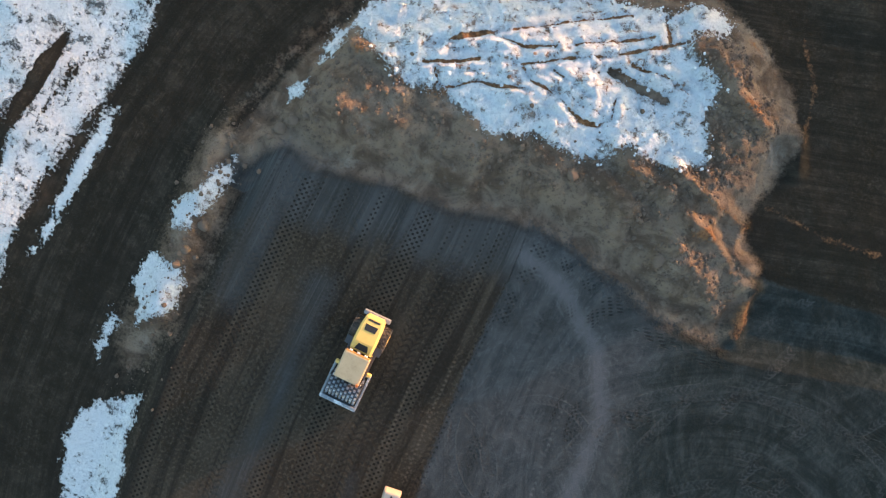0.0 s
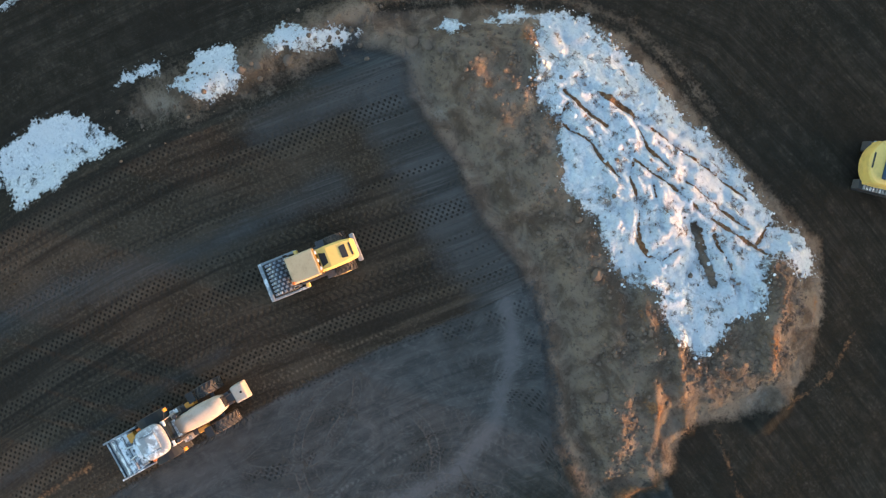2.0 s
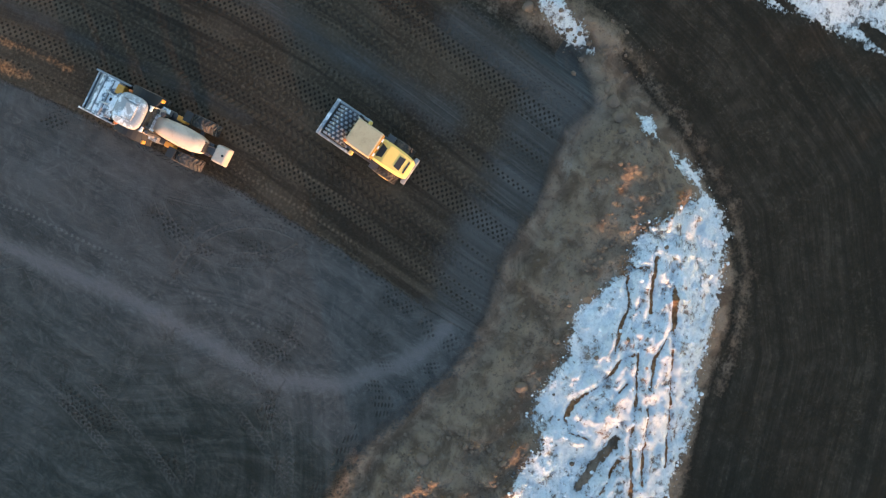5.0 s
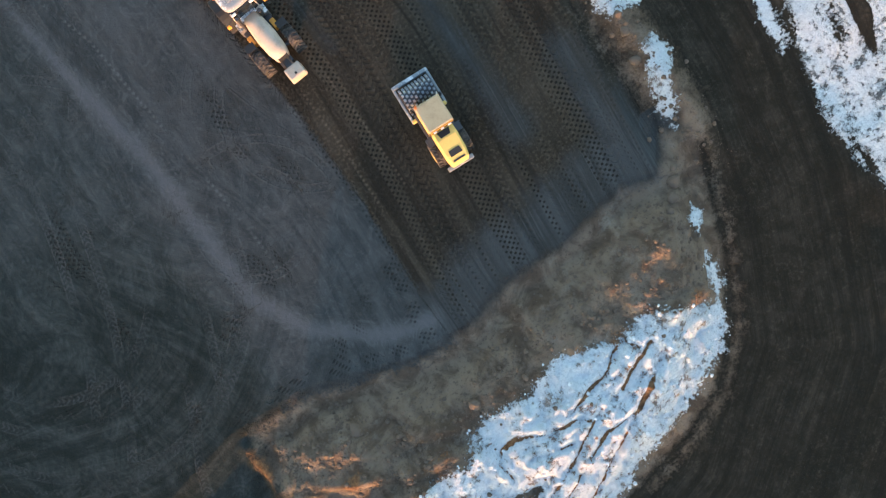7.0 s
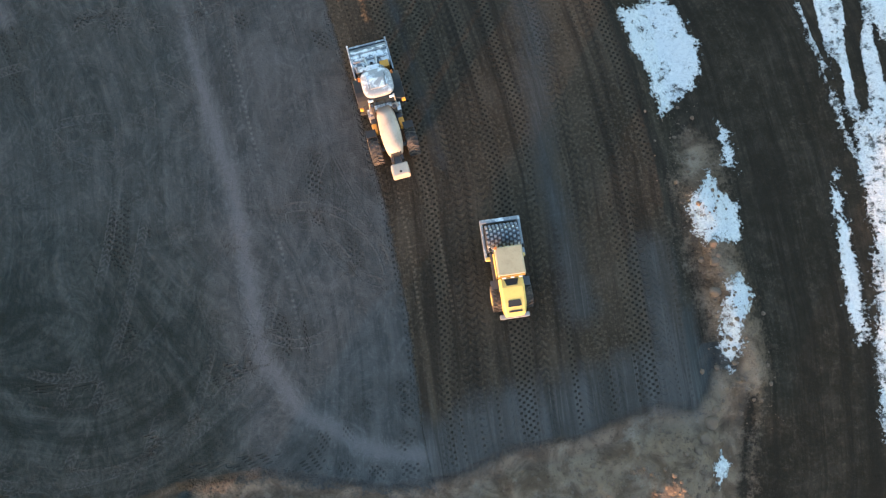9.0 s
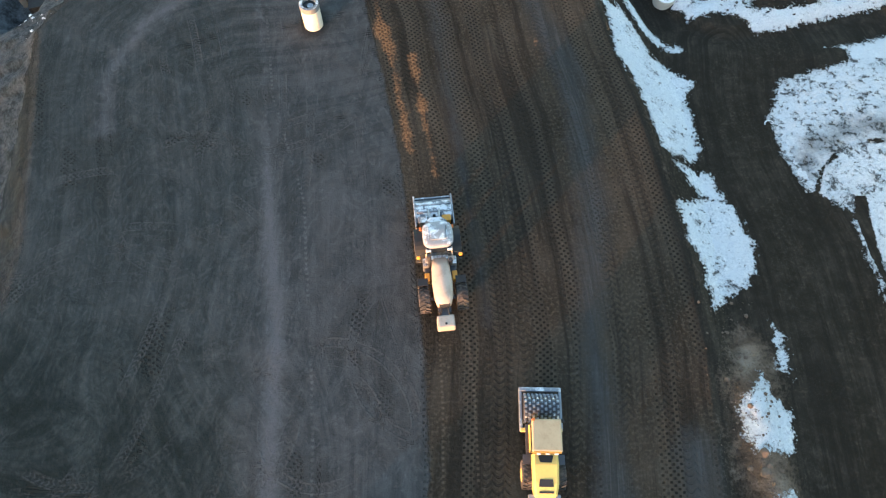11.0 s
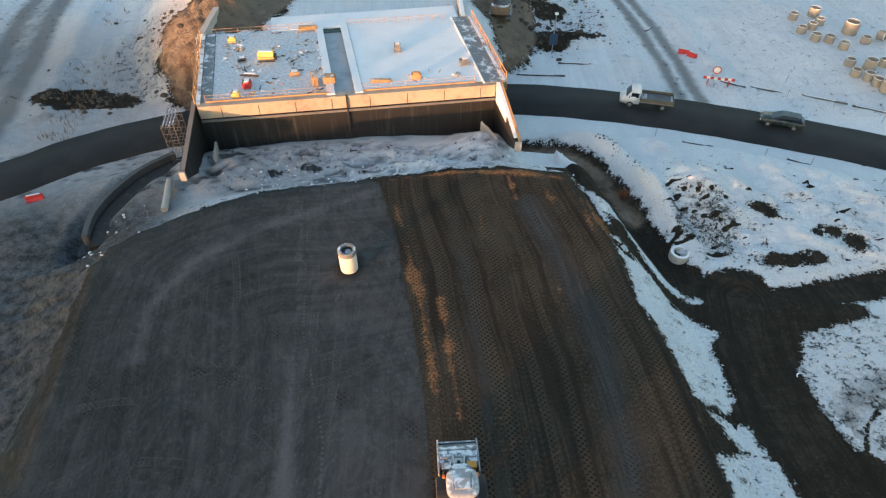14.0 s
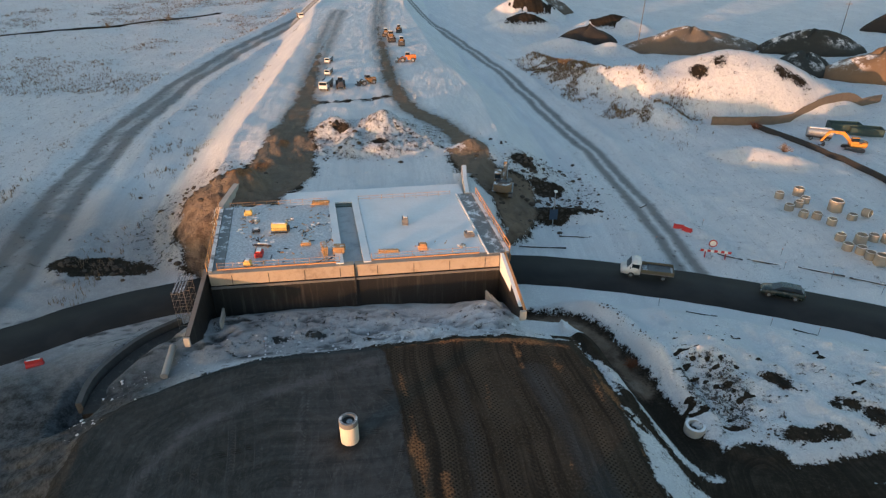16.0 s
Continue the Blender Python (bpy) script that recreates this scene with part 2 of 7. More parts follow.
SNOW_PATCHES = [
    [(17.0, 10.1), (16.7, 7.9), (14.1, 7.9), (13.8, 10.4), (15.4, 11.9), (15.9, 12.6), (16.1, 10.9)],
    [(15.9, 5.7), (16.2, 4.5), (15.0, 3.2), (14.2, 1.0), (13.6, 0.5), (13.5, 2.1), (14.1, 3.4), (14.7, 5.6)],
    [(13.2, 23.6), (16.4, 24.4), (17.4, 23.6), (17.9, 20.1), (17.1, 18.3), (14.0, 16.3), (14.1, 19.1), (13.3, 21.3)],
    [(10.6, 43.2), (11.4, 43.3), (12.1, 41.3), (13.1, 39.7), (14.0, 37.3), (15.5, 35.6), (17.1, 34.5), (16.2, 32.4), (16.4, 30.0), (16.2, 27.9), (15.2, 27.0), (13.1, 28.0), (12.4, 31.7), (12.2, 33.2), (11.1, 35.5), (11.1, 38.1), (10.8, 41.2)],
    [(13.7, 27.0), (16.5, 26.1), (17.0, 24.0), (15.3, 24.4)],
    [(12.0, -3.5), (12.3, -4.3), (11.3, -5.1), (11.1, -4.3)],
    [(11.1, -6.3), (11.1, -8.3), (10.2, -9.2), (10.1, -8.0)],
    [(17.4, 15.4), (18.0, 14.6), (17.6, 12.0), (17.2, 12.6)],
]
EAST_SNOW = [(24.8, 23.0), (24.9, 18.0), (24.6, 14.7), (24.8, 10.5), (24.4, 6.6), (23.6, 3.7), (22.8, 0.8), (22.0, -2.0), (21.3, -4.5), (21.5, -6.6), (22.5, -14.0), (20.0, -30.0),
             (28.0, -60.0), (300.0, -60.0), (300.0, 38.0), (34.0, 37.0), (31.9, 36.3), (23.6, 34.1), (21.9, 31.0), (22.0, 27.2), (22.7, 24.7)]
# dirt where the north is otherwise snow: middle lines with half widths
DITCH_ROAD = [(5.6, 60.0), (9.7, 59.3), (11.9, 56.0), (13.1, 52.0), (13.9, 47.8), (15.2, 43.4), (17.2, 39.6), (20.3, 37.4), (25.8, 38.0), (33.2, 39.7), (60.0, 46.0)]
RAMP_ROAD = [(20.5, 38.0), (19.5, 33.0), (19.2, 27.0), (20.0, 20.0), (19.6, 12.0), (18.7, 2.0), (16.9, -6.0), (13.0, -14.5), (5.0, -20.5), (-6.0, -24.0), (-20.0, -27.0), (-50.0, -30.0)]
MAIN_ROAD = [(-150.0, -20.0), (-110.0, 14.0), (-80.0, 37.5), (-60.0, 49.2), (-48.2, 55.4), (-42.0, 60.2), (-34.5, 64.0), (-24.0, 67.5), (-10.0, 70.2), (4.4, 70.6), (14.2, 69.3), (23.6, 67.0), (32.2, 64.1), (43.3, 59.6), (60.0, 51.0), (95.0, 30.0), (150.0, -10.0)]
LEFT_ROAD = [(-54.0, 50.0), (-55.0, 66.7), (-57.4, 77.7), (-60.7, 94.3), (-64.9, 121.3), (-66.3, 154.6), (-63.7, 192.7), (-56.3, 246.3), (-52.0, 330.0), (-50.0, 600.0)]
RIGHT_TRACK = [(26.2, 69.3), (25.2, 84.6), (22.5, 109.2), (17.3, 136.4), (10.4, 172.0), (-8.7, 240.5), (-24.6, 297.7), (-40.0, 400.0)]
HAUL_EAST = [(5.5, 82.0), (1.8, 94.2), (-3.2, 108.8), (-10.6, 120.4), (-15.3, 141.4), (-22.4, 193.1), (-26.1, 234.5), (-30.0, 300.0)]
HAUL_WEST = [(-29.0, 92.0), (-30.3, 124.1), (-34.0, 157.4), (-38.3, 211.9), (-39.8, 234.5)]
HAUL_CROSS = [(-30.8, 122.2), (-19.5, 124.9), (-13.3, 128.1)]
SAND_WEST = [(-37.8, 75.5), (-38.6, 82.5), (-35.6, 86.0), (-32.4, 88.5), (-32.0, 97.0), (-30.5, 114.0), (-27.5, 109.0), (-23.1, 97.0), (-21.8, 86.5), (-25.1, 78.0), (-31.5, 75.5), (-31.8, 67.5), (-34.8, 70.0)]
SAND_EAST = [(-4.2, 98.7), (0.2, 95.1), (4.3, 92.9), (10.0, 90.8), (10.0, 84.8), (7.7, 78.6), (4.3, 74.6), (2.8, 82.9), (-1.5, 88.7)]
EMBANKMENT = [(-31.0, 75.5), (-35.3, 85.5), (-38.5, 107.3), (-39.8, 136.6), (-43.5, 193.0), (-49.9, 247.5), (-60.0, 420.0), (-30.0, 420.0), (-18.0, 247.6), (-5.0, 163.6), (3.0, 132.3), (5.5, 104.5), (1.5, 91.9), (-1.0, 78.5)]
WEST_DITCH = [(-31.2, 56.9), (-33.8, 52.8), (-35.5, 48.4), (-35.2, 44.2)]
FAR_LINE = [(-90.0, 260.0), (-130.0, 225.0), (-230.0, 170.0)]
BRUSH_BANK = [(20.5, 176.0), (28.0, 164.4), (32.8, 153.3), (35.7, 144.3), (38.2, 134.6), (40.7, 124.9)]
FRONT_BANK = [(-25.5, 52.0), (-22.3, 53.6), (-15.9, 55.0), (-13.1, 54.5), (-10.9, 53.4), (-4.8, 54.5), (1.4, 56.8)]
SNOW_FURROWS = [
    [(5.4, -9.3), (4.1, -10.2), (2.2, -11.4), (-0.3, -12.8), (-2.4, -14.1), (-5.2, -15.6)],
    [(0.6, -9.9), (-1.1, -10.7), (-2.2, -11.4), (-4.7, -12.6), (-7.4, -14.2), (-8.7, -15.1)],
    [(-2.7, -12.5), (-5.2, -13.8), (-6.7, -14.6)], [(5.2, -8.4), (3.6, -9.0), (2.2, -9.7)],
    [(4.4, -8.3), (3.9, -7.5), (3.1, -7.7), (1.8, -8.5), (0.8, -8.6), (-0.8, -9.0)],
    [(-0.3, -10.1), (-1.1, -9.5), (-2.6, -9.4), (-3.5, -8.9), (-4.5, -8.5), (-5.5, -8.6), (-6.1, -9.2), (-5.9, -10.5)],
    [(2.2, -11.4), (1.0, -11.3), (0.1, -11.3), (-1.6, -11.9)], [(-2.0, -10.6), (-2.9, -10.3), (-4.4, -9.9)],
    [(-7.1, -16.1), (-7.7, -14.7)], [(-6.1, -12.6), (-8.4, -12.6), (-9.8, -12.5)],
]
WIDE_FURROW = [(-5.2, -11.9), (-6.4, -11.7), (-8.2, -11.5), (-8.7, -11.5)]
# bare soil between snow and platform on the east shoulder, and the strips of snow left on it
TURN_TRACK = [(21.4, 22.5), (22.2, 25.8), (23.9, 27.8), (26.3, 29.1), (28.4, 29.5), (34.0, 29.6)]
TURN_RUT = [(22.3, 21.2), (22.9, 23.7), (24.1, 26.2), (25.7, 27.5), (27.9, 28.1), (33.0, 28.2)]
FILL_STREAKS = [[(-1.0, 50.9), (-0.2, 45.5), (-0.1, 42.7)], [(-5.8, 49.7), (-5.3, 45.5)], [(8.8, 47.6), (8.8, 44.7), (9.4, 42.6)], [(5.4, 38.8), (5.3, 34.3)], [(2.6, 50.6), (3.0, 47.5)], [(5.6, 50.2), (6.2, 47.0)]]
EAST_STRIPS = [[(12.7, 44.9), (13.3, 42.4), (14.4, 39.2), (16.5, 37.4)], [(7.3, 51.9), (8.8, 49.4), (10.4, 47.1), (12.0, 46.3)], [(9.5, 48.0), (10.8, 45.0)]]
# orange clay, with sunlit patches of soil drawn in as the same colour
SUNLIT_CLAY_STREAKS = [
    [(-8.1, -6.7), (-10.6, -6.4)], [(-10.7, -8.0), (-12.4, -7.2), (-13.9, -6.8)], [(-12.4, -5.5), (-13.9, -5.2), (-15.6, -4.3)],
    [(-14.2, -6.9), (-15.7, -6.4), (-15.8, -4.7), (-17.1, -4.2)], [(-16.7, -3.4), (-18.0, -3.2), (-17.8, -1.7), (-17.8, -0.3)],
    [(-17.1, -12.5), (-17.6, -10.6)], [(-10.3, -15.0), (-12.8, -12.9), (-14.5, -12.2)], [(9.5, -7.9), (6.9, -7.7)],
]
SUNLIT_CLAY_THREADS = [[(-16.7, -8.1), (-20.5, -7.6), (-24.0, -7.8)], [(-15.3, -18.0), (-16.9, -15.5), (-17.4, -12.3)], [(-12.1, -16.8), (-14.6, -15.3)]]
WHEEL_PATHS = [
    [(-15.6, 46.5), (-14.2, 36.0), (-13.1, 24.0), (-12.3, 17.8), (-12.2, 11.4), (-12.2, 7.1), (-10.5, 3.5), (-6.9, 0.6), (-4.3, -0.2)],
    [(-10.4, 48.3), (-18.4, 43.9), (-23.1, 40.2), (-25.0, 35.7), (-24.6, 31.1)],
]
# rings along which wheels have turned: middle and radius
LOOPS = [(-9.5, 10.5, 3.2), (-9.3, 10.2, 5.1), (-2.6, 14.5, 5.2), (-2.6, 14.5, 7.1), (-22.0, 14.0, 6.0), (-22.0, 14.0, 7.9), (-21.0, 13.0, 10.4), (-23.0, 15.0, 12.6),
         (-14.0, 38.0, 7.5), (-14.0, 38.0, 9.4), (-60.0, 28.0, 42.0), (-60.0, 28.0, 43.9), (-18.0, 25.0, 5.0), (-70.0, 30.0, 57.4), (-70.0, 30.0, 59.3), (40.0, 30.0, 47.4)]
TYRE_LINES = [[(-15.0, 46.5), (-13.4, 33.0), (-10.9, 24.5), (-10.7, 21.1), (-10.4, 17.4), (-10.1, 13.3), (-9.9, 9.3), (-9.9, 6.8)], [(-2.7, 15.1), (-2.7, 11.4), (-2.9, 7.0)], [(-1.0, 15.1), (-0.9, 11.0), (-1.0, 7.0)]]
EAST_STRIP = [(21.5, 0.5), (21.6, 3.0), (22.2, 6.2), (23.1, 10.3), (23.5, 11.0), (23.2, 7.5), (22.9, 4.1), (22.3, 1.0)]
CHANNEL = [(-30.8, 58.2), (-33.4, 55.4), (-35.0, 51.8), (-35.5, 48.5), (-35.0, 45.7)]
# the bridge: corners of the deck
DECK_SW, DECK_SE, DECK_NE, DECK_NW = (-27.5, 59.3), (2.2, 63.3), (-0.9, 78.6), (-30.9, 74.4)
DECK_TOP, ROAD_Z = 2.2, -4.0


def sd_line(points, x, y):
    """Distance to a polyline; places far outside its frame are all called far."""
    px, py = [p[0] for p in points], [p[1] for p in points]
    near = (x > min(px) - 70) & (x < max(px) + 70) & (y > min(py) - 70) & (y < max(py) + 70)
    far = np.full(x.shape, 1e3)
    qx, qy = x[near], y[near]
    best = np.full(qx.shape, 1e9)
    for (ax, ay), (bx, by) in zip(points, points[1:]):
        dx, dy = bx - ax, by - ay
        t = np.clip(((qx - ax) * dx + (qy - ay) * dy) / (dx * dx + dy * dy), 0, 1)
        best = np.minimum(best, (qx - ax - t * dx) ** 2 + (qy - ay - t * dy) ** 2)
    far[near] = np.sqrt(best)
    return far


def sd_area(points, x, y):
    """Distance to an outline, positive inside."""
    py = [p[1] for p in points]
    inside = np.zeros(x.shape, bool)
    band = (y >= min(py)) & (y <= max(py))
    qx, qy, in_band = x[band], y[band], np.zeros(int(band.sum()), bool)
    for (ax, ay), (bx, by) in zip(points, points[1:] + points[:1]):
        if ay != by:
            in_band ^= ((ay > qy) != (by > qy)) & (qx < (bx - ax) * (qy - ay) / (by - ay) + ax)
    inside[band] = in_band
    return np.where(inside, 1, -1) * sd_line(points + points[:1], x, y)


def smooth(v, a, b):
    t = np.clip((v - a) / (b - a), 0, 1)
    return t * t * (3 - 2 * t)


LATTICES = {}


def lattice(seed):
    if seed not in LATTICES:
        LATTICES[seed] = np.random.RandomState(seed).rand(256, 256)
    return LATTICES[seed]


def rough(x, y, size, seed):
    """Smooth value noise of a given cell size, 0 to 1."""
    g = lattice(seed)
    u, v = x / size, y / size
    i, j = np.floor(u).astype(int), np.floor(v).astype(int)
    fx, fy = u - i, v - j
    fx, fy = fx * fx * (3 - 2 * fx), fy * fy * (3 - 2 * fy)
    a, b, c, d = g[i % 256, j % 256], g[(i + 1) % 256, j % 256], g[i % 256, (j + 1) % 256], g[(i + 1) % 256, (j + 1) % 256]
    return (a * (1 - fx) + b * fx) * (1 - fy) + (c * (1 - fx) + d * fx) * fy


def fractal(x, y, size, seed, octaves=4):
    total, weight = 0, 0
    for k in range(octaves):
        total = total + rough(x + 37 * k, y - 11 * k, size / 2 ** k, seed + k) / 1.8 ** k
        weight += 1 / 1.8 ** k
    return total / weight


def hill(x, y, cx, cy, rx, ry, height, turn=0.0, sharp=1.0):
    c, s = math.cos(radians(turn)), math.sin(radians(turn))
    u, v = ((x - cx) * c + (y - cy) * s) / rx, (-(x - cx) * s + (y - cy) * c) / ry
    wob = 0.25 * (fractal(x, y, max(rx, ry) * 0.5, 71) - 0.5)
    return height * np.clip(1 - np.hypot(u, v) + wob, 0, 1) ** sharp


def dome(x, y, cx, cy, rx, ry, height, turn=0.0):
    """A rounded heap with steep flanks."""
    c, s = math.cos(radians(turn)), math.sin(radians(turn))
    u, v = ((x - cx) * c + (y - cy) * s) / rx, (-(x - cx) * s + (y - cy) * c) / ry
    r = np.hypot(u, v) + 0.16 * (fractal(x, y, rx * 0.4, 73, 3) - 0.5)
    return height * np.clip(1 - r ** 1.7, 0, 1) ** 0.95


def heights(x, y):
    """The lie of the land."""
    n1, n2, n3 = fractal(x, y, 9, 1), fractal(x, y, 2.6, 9), fractal(x, y, 0.9, 17, 3)
    plat = sd_area(PLATFORM, x, y)
    berm = sd_area(BERM, x, y)
    ramp = sd_line(RAMP_ROAD, x, y)
    ditch = sd_line(DITCH_ROAD, x, y)
    main = sd_line(MAIN_ROAD, x, y)
    emb = sd_area(EMBANKMENT, x, y)
    base = -0.7 - 1.7 * smooth(y, 8, 40) - 1.4 * smooth(y, 58, 66)
    base = base + 0.4 * smooth(x, 22, 30) * (1 - smooth(y, 30, 40)) + (n1 - 0.5) * 0.9 * smooth(np.abs(ramp), 2.5, 5)
    base = base - 1.2 * smooth(-x, 32, 40) * (1 - smooth(y, 40, 60))
    rugged = smooth(y, 38, 44) * (1 - smooth(y, 60, 66)) * smooth(x, 15, 19)
    base = base + rugged * ((n2 - 0.4) * 1.0 + (n3 - 0.5) * 0.5 + 0.35 * np.abs(2 * fractal(x * 0.7 + y * 0.7, (y - x) * 0.35, 1.3, 113, 3) - 1))
    base = base + hill(x, y, 20.5, 51.5, 7, 6, 1.8)
    h = np.where(plat > 0, 0.0, np.maximum(base, plat * 0.5))
    h = h + np.where(plat > 0, 1, 0) * 0.05 * (n2 - 0.5)
    # churned snow between the platform and the abutment
    front = smooth(y, 50, 53) * (1 - smooth(y, 57, 61)) * smooth(-x, -6, 0) * smooth(x, -34, -28)
    h = h + front * ((n2 - 0.45) * 0.9 + 0.75 * (1 - np.abs(2 * fractal(x * 0.6 + y * 0.5, y * 0.9 - x * 0.25, 3.2, 55) - 1)) + 0.4 * (n3 - 0.5) + 0.50 * (1 - np.abs(2 * fractal(x * 0.35 + y * 0.6, y * 0.9 - x * 0.45, 1.3, 59, 3) - 1)) - 0.85)
    crest = sd_line(FRONT_BANK, x, y)
    h = h + (0.7 - 0.5 * smooth(-x, 14, 20)) * np.exp(-(crest / 1.3) ** 2) * (0.4 + 0.9 * fractal(x, y, 3.0, 57)) * (plat < 0.5)
    h = np.where((y > 55) & (y < 62), h + hill(x, y, 0.6, 58.8, 4.0, 4.5, 1.6), h)
    h = h - (0.7 + 0.6 * smooth(y, 48, 54)) * (1 - smooth(ditch, 0.9, 2.4)) * smooth(y, 36, 42)
    h = h + 0.7 * (1 - smooth(np.abs(ditch - 3.0), 0.2, 1.1)) * smooth(y, 42, 48) * (x > 8)
    h = h - 1.1 * (1 - smooth(sd_line(WEST_DITCH, x, y), 0.6, 2.2))
    # gullies in the west slope of the fill
    slope = smooth(-plat, 0.3, 1.6) * (1 - smooth(-plat, 6, 10)) * (x < -24) * (1 - smooth(y, 46, 50)) * (y > 0)
    h = h + slope * 1.0 * (np.abs(2 * fractal(x * 0.35, y - 0.2 * x, 1.7, 171, 3) - 1) - 0.35)
    # the heap of spoil at the south end
    face = smooth(berm, 0.0, 4.5)
    lumps = np.abs(2 * fractal(x, y, 4.2, 101, 3) - 1) + 0.45 * np.abs(2 * fractal(x, y, 1.5, 107, 3) - 1)
    h = h + face * (1.3 + 0.5 * n1) + smooth(berm, 0.1, 2.0) * ((n2 - 0.5) * 0.6 + (n3 - 0.5) * 0.25 + 0.80 * (lumps - 0.3))
    near = (x > -20) & (x < 16) & (y > -20) & (y < 3)
    if near.any():
        fx, fy = x[near], y[near]
        furrow = np.minimum.reduce([sd_line(f, fx, fy) for f in SNOW_FURROWS])
        h[near] -= 0.11 * (1 - smooth(furrow, 0.02, 0.26)) + 0.28 * (1 - smooth(sd_line(WIDE_FURROW, fx, fy), 0.15, 0.6))
        lie, cut = -0.86 * fx - 0.5 * fy, 0.5 * fx - 0.86 * fy
        white = smooth(sd_area(BERM_SNOW, fx, fy), -0.4, 0.8)
        h[near] += white * (0.26 * (np.abs(2 * fractal(lie * 0.28, cut, 1.7, 131, 3) - 1) - 0.25) + 0.20 * (fractal(lie * 0.7, cut, 0.55, 141, 3) - 0.5))
        grain = rough(fx, fy, 0.24, 145) * rough(fx, fy, 0.6, 146)
        h[near] += white * 0.17 * smooth(grain, 0.36, 0.75) + 0.10 * np.exp(-((furrow - 0.40) / 0.16) ** 2) * (0.4 + fractal(fx, fy, 0.5, 147, 2)) * white
        crumbly = smooth(fractal(fx, fy, 2.8, 151), 0.42, 0.62) * smooth(berm[near], 0.6, 2.2)
        h[near] += crumbly * 0.13 * smooth(rough(fx, fy, 0.30, 152) * rough(fx, fy, 0.75, 153), 0.34, 0.8)
        sunlit_clay = np.minimum.reduce([sd_line(f, fx, fy) for f in SUNLIT_CLAY_STREAKS])
        h[near] += 0.5 * (1 - smooth(sunlit_clay + 1.2 * (n2[near] - 0.5), 0.0, 0.9))
    # the shoulder of dirt and snow along the ramp
    h = h + 0.9 * np.exp(-((x - 14.8) / 1.3) ** 2) * (1 - smooth(y, 11, 15)) * smooth(y, -4, 2) * (0.5 + n2)
    # sunken public road
    h = np.where(main < 4.6, ROAD_Z - 0.04, h)
    h = np.where((main >= 4.6) & (main < 9), ROAD_Z - 0.04 + (h - ROAD_Z) * smooth(main, 4.6, 9), h)
    # embankment north of the bridge
    north = y > 62
    hn = np.where(emb > 0, 1.3, np.maximum(-3.6, 1.3 + emb * 0.55)) + (0.35 + 0.9 * smooth(-emb, 3, 12)) * (n1 - 0.5)
    hn = np.where(main < 4.6, ROAD_Z - 0.04, np.where(main < 9, ROAD_Z - 0.04 + (hn - ROAD_Z) * smooth(main, 4.6, 9), hn))
    h = np.where(north & (main >= 4.6), hn + (0.3 * (n2 - 0.5) + 0.25 * (n3 - 0.5)) * smooth(main, 6, 10), h)
    h = h + hill(x, y, -15.5, 102, 13, 8, 2.2, 0, 0.8) + hill(x, y, -22.0, 103.5, 4.5, 4.0, 2.0) + hill(x, y, -13.2, 104.5, 6.0, 4.5, 2.4) + 1.6 * (n2 - 0.5) * smooth(hill(x, y, -15.5, 102, 14, 9, 1), 0, 0.3)
    h = h + hill(x, y, -34.5, 79, 5.5, 7, 1.9, 20) + hill(x, y, -30.6, 82.5, 4.0, 4.5, 3.0) + 0.9 * (np.abs(2 * fractal(x, y, 2.4, 173, 3) - 1) - 0.3) * smooth(sd_area(SAND_WEST, x, y), -1, 1.5) + 0.6 * (n2 - 0.5) * smooth(sd_area(SAND_EAST, x, y), -1, 1) + hill(x, y, -30, 100, 6, 12, 1.2, 10) + hill(x, y, 0.5, 97, 4.5, 3.5, 2.0)
    h = h + hill(x, y, 9.5, 96, 7, 9, 2.6) + hill(x, y, 12.5, 84, 7, 2.6, 1.6)
    # banks and heaps to the north east
    bank = sd_line(BRUSH_BANK, x, y)
    h = h + 2.6 * np.exp(-(bank / 4.0) ** 2) * (0.6 + 0.8 * n1) * (y > 100)
    h = h + dome(x, y, 59, 142, 27, 15, 10.8, -4) + hill(x, y, 33, 150, 22, 7, 3.0, -55)
    h = h + hill(x, y, 27, 250, 16, 12, 11) + hill(x, y, 24, 228, 14, 8, 6) + hill(x, y, 52, 222, 18, 9, 6) + hill(x, y, 44, 190, 9, 5, 3.5)
    h = h + hill(x, y, 30, 195, 14, 8, 3.5) + dome(x, y, 50.5, 106, 9, 4.5, 2.4, -20)
    # snow banks by the left road
    h = h + 0.5 * np.exp(-((sd_line(LEFT_ROAD, x, y) - 6.5) / 1.6) ** 2) * (main > 9) + 0.4 * np.exp(-((sd_line(RIGHT_TRACK, x, y) - 5.0) / 1.5) ** 2) * (y > 78)
    # long unseen rise added far south west: shades low ground, sun just clears it
    along, side = x * SUN_FROM.x + y * SUN_FROM.y, x * SUN_FROM.y - y * SUN_FROM.x
    h = h + (13.25 + 1.3 * smooth(side, 15, 32) + 0.8 * (1 - smooth(side, -3, 6)) + 1.6 * (fractal(side, along * 0.2, 60, 47) - 0.5)) * np.exp(-((along - 300) / 45) ** 2)
    far = smooth(np.hypot(x, y), 300, 900) * (along < 200)
    return h + far * 6 * (fractal(x, y, 160, 31) - 0.5)


def axis(runs, low, high, down, up):
    """Grid lines: runs of (start, end, step), then ever wider steps out to low and high."""
    out = []
    for start, end, step in runs:
        out.extend(np.arange(start, end - 0.5 * step, step))
    out.append(runs[-1][1])
    gap = runs[-1][2]
    while out[-1] < high:
        gap *= up
        out.append(out[-1] + gap)
    gap, below = runs[0][2], [out[0]]
    while below[-1] > low:
        gap *= down
        below.append(below[-1] - gap)
    return np.array(below[:0:-1] + out)


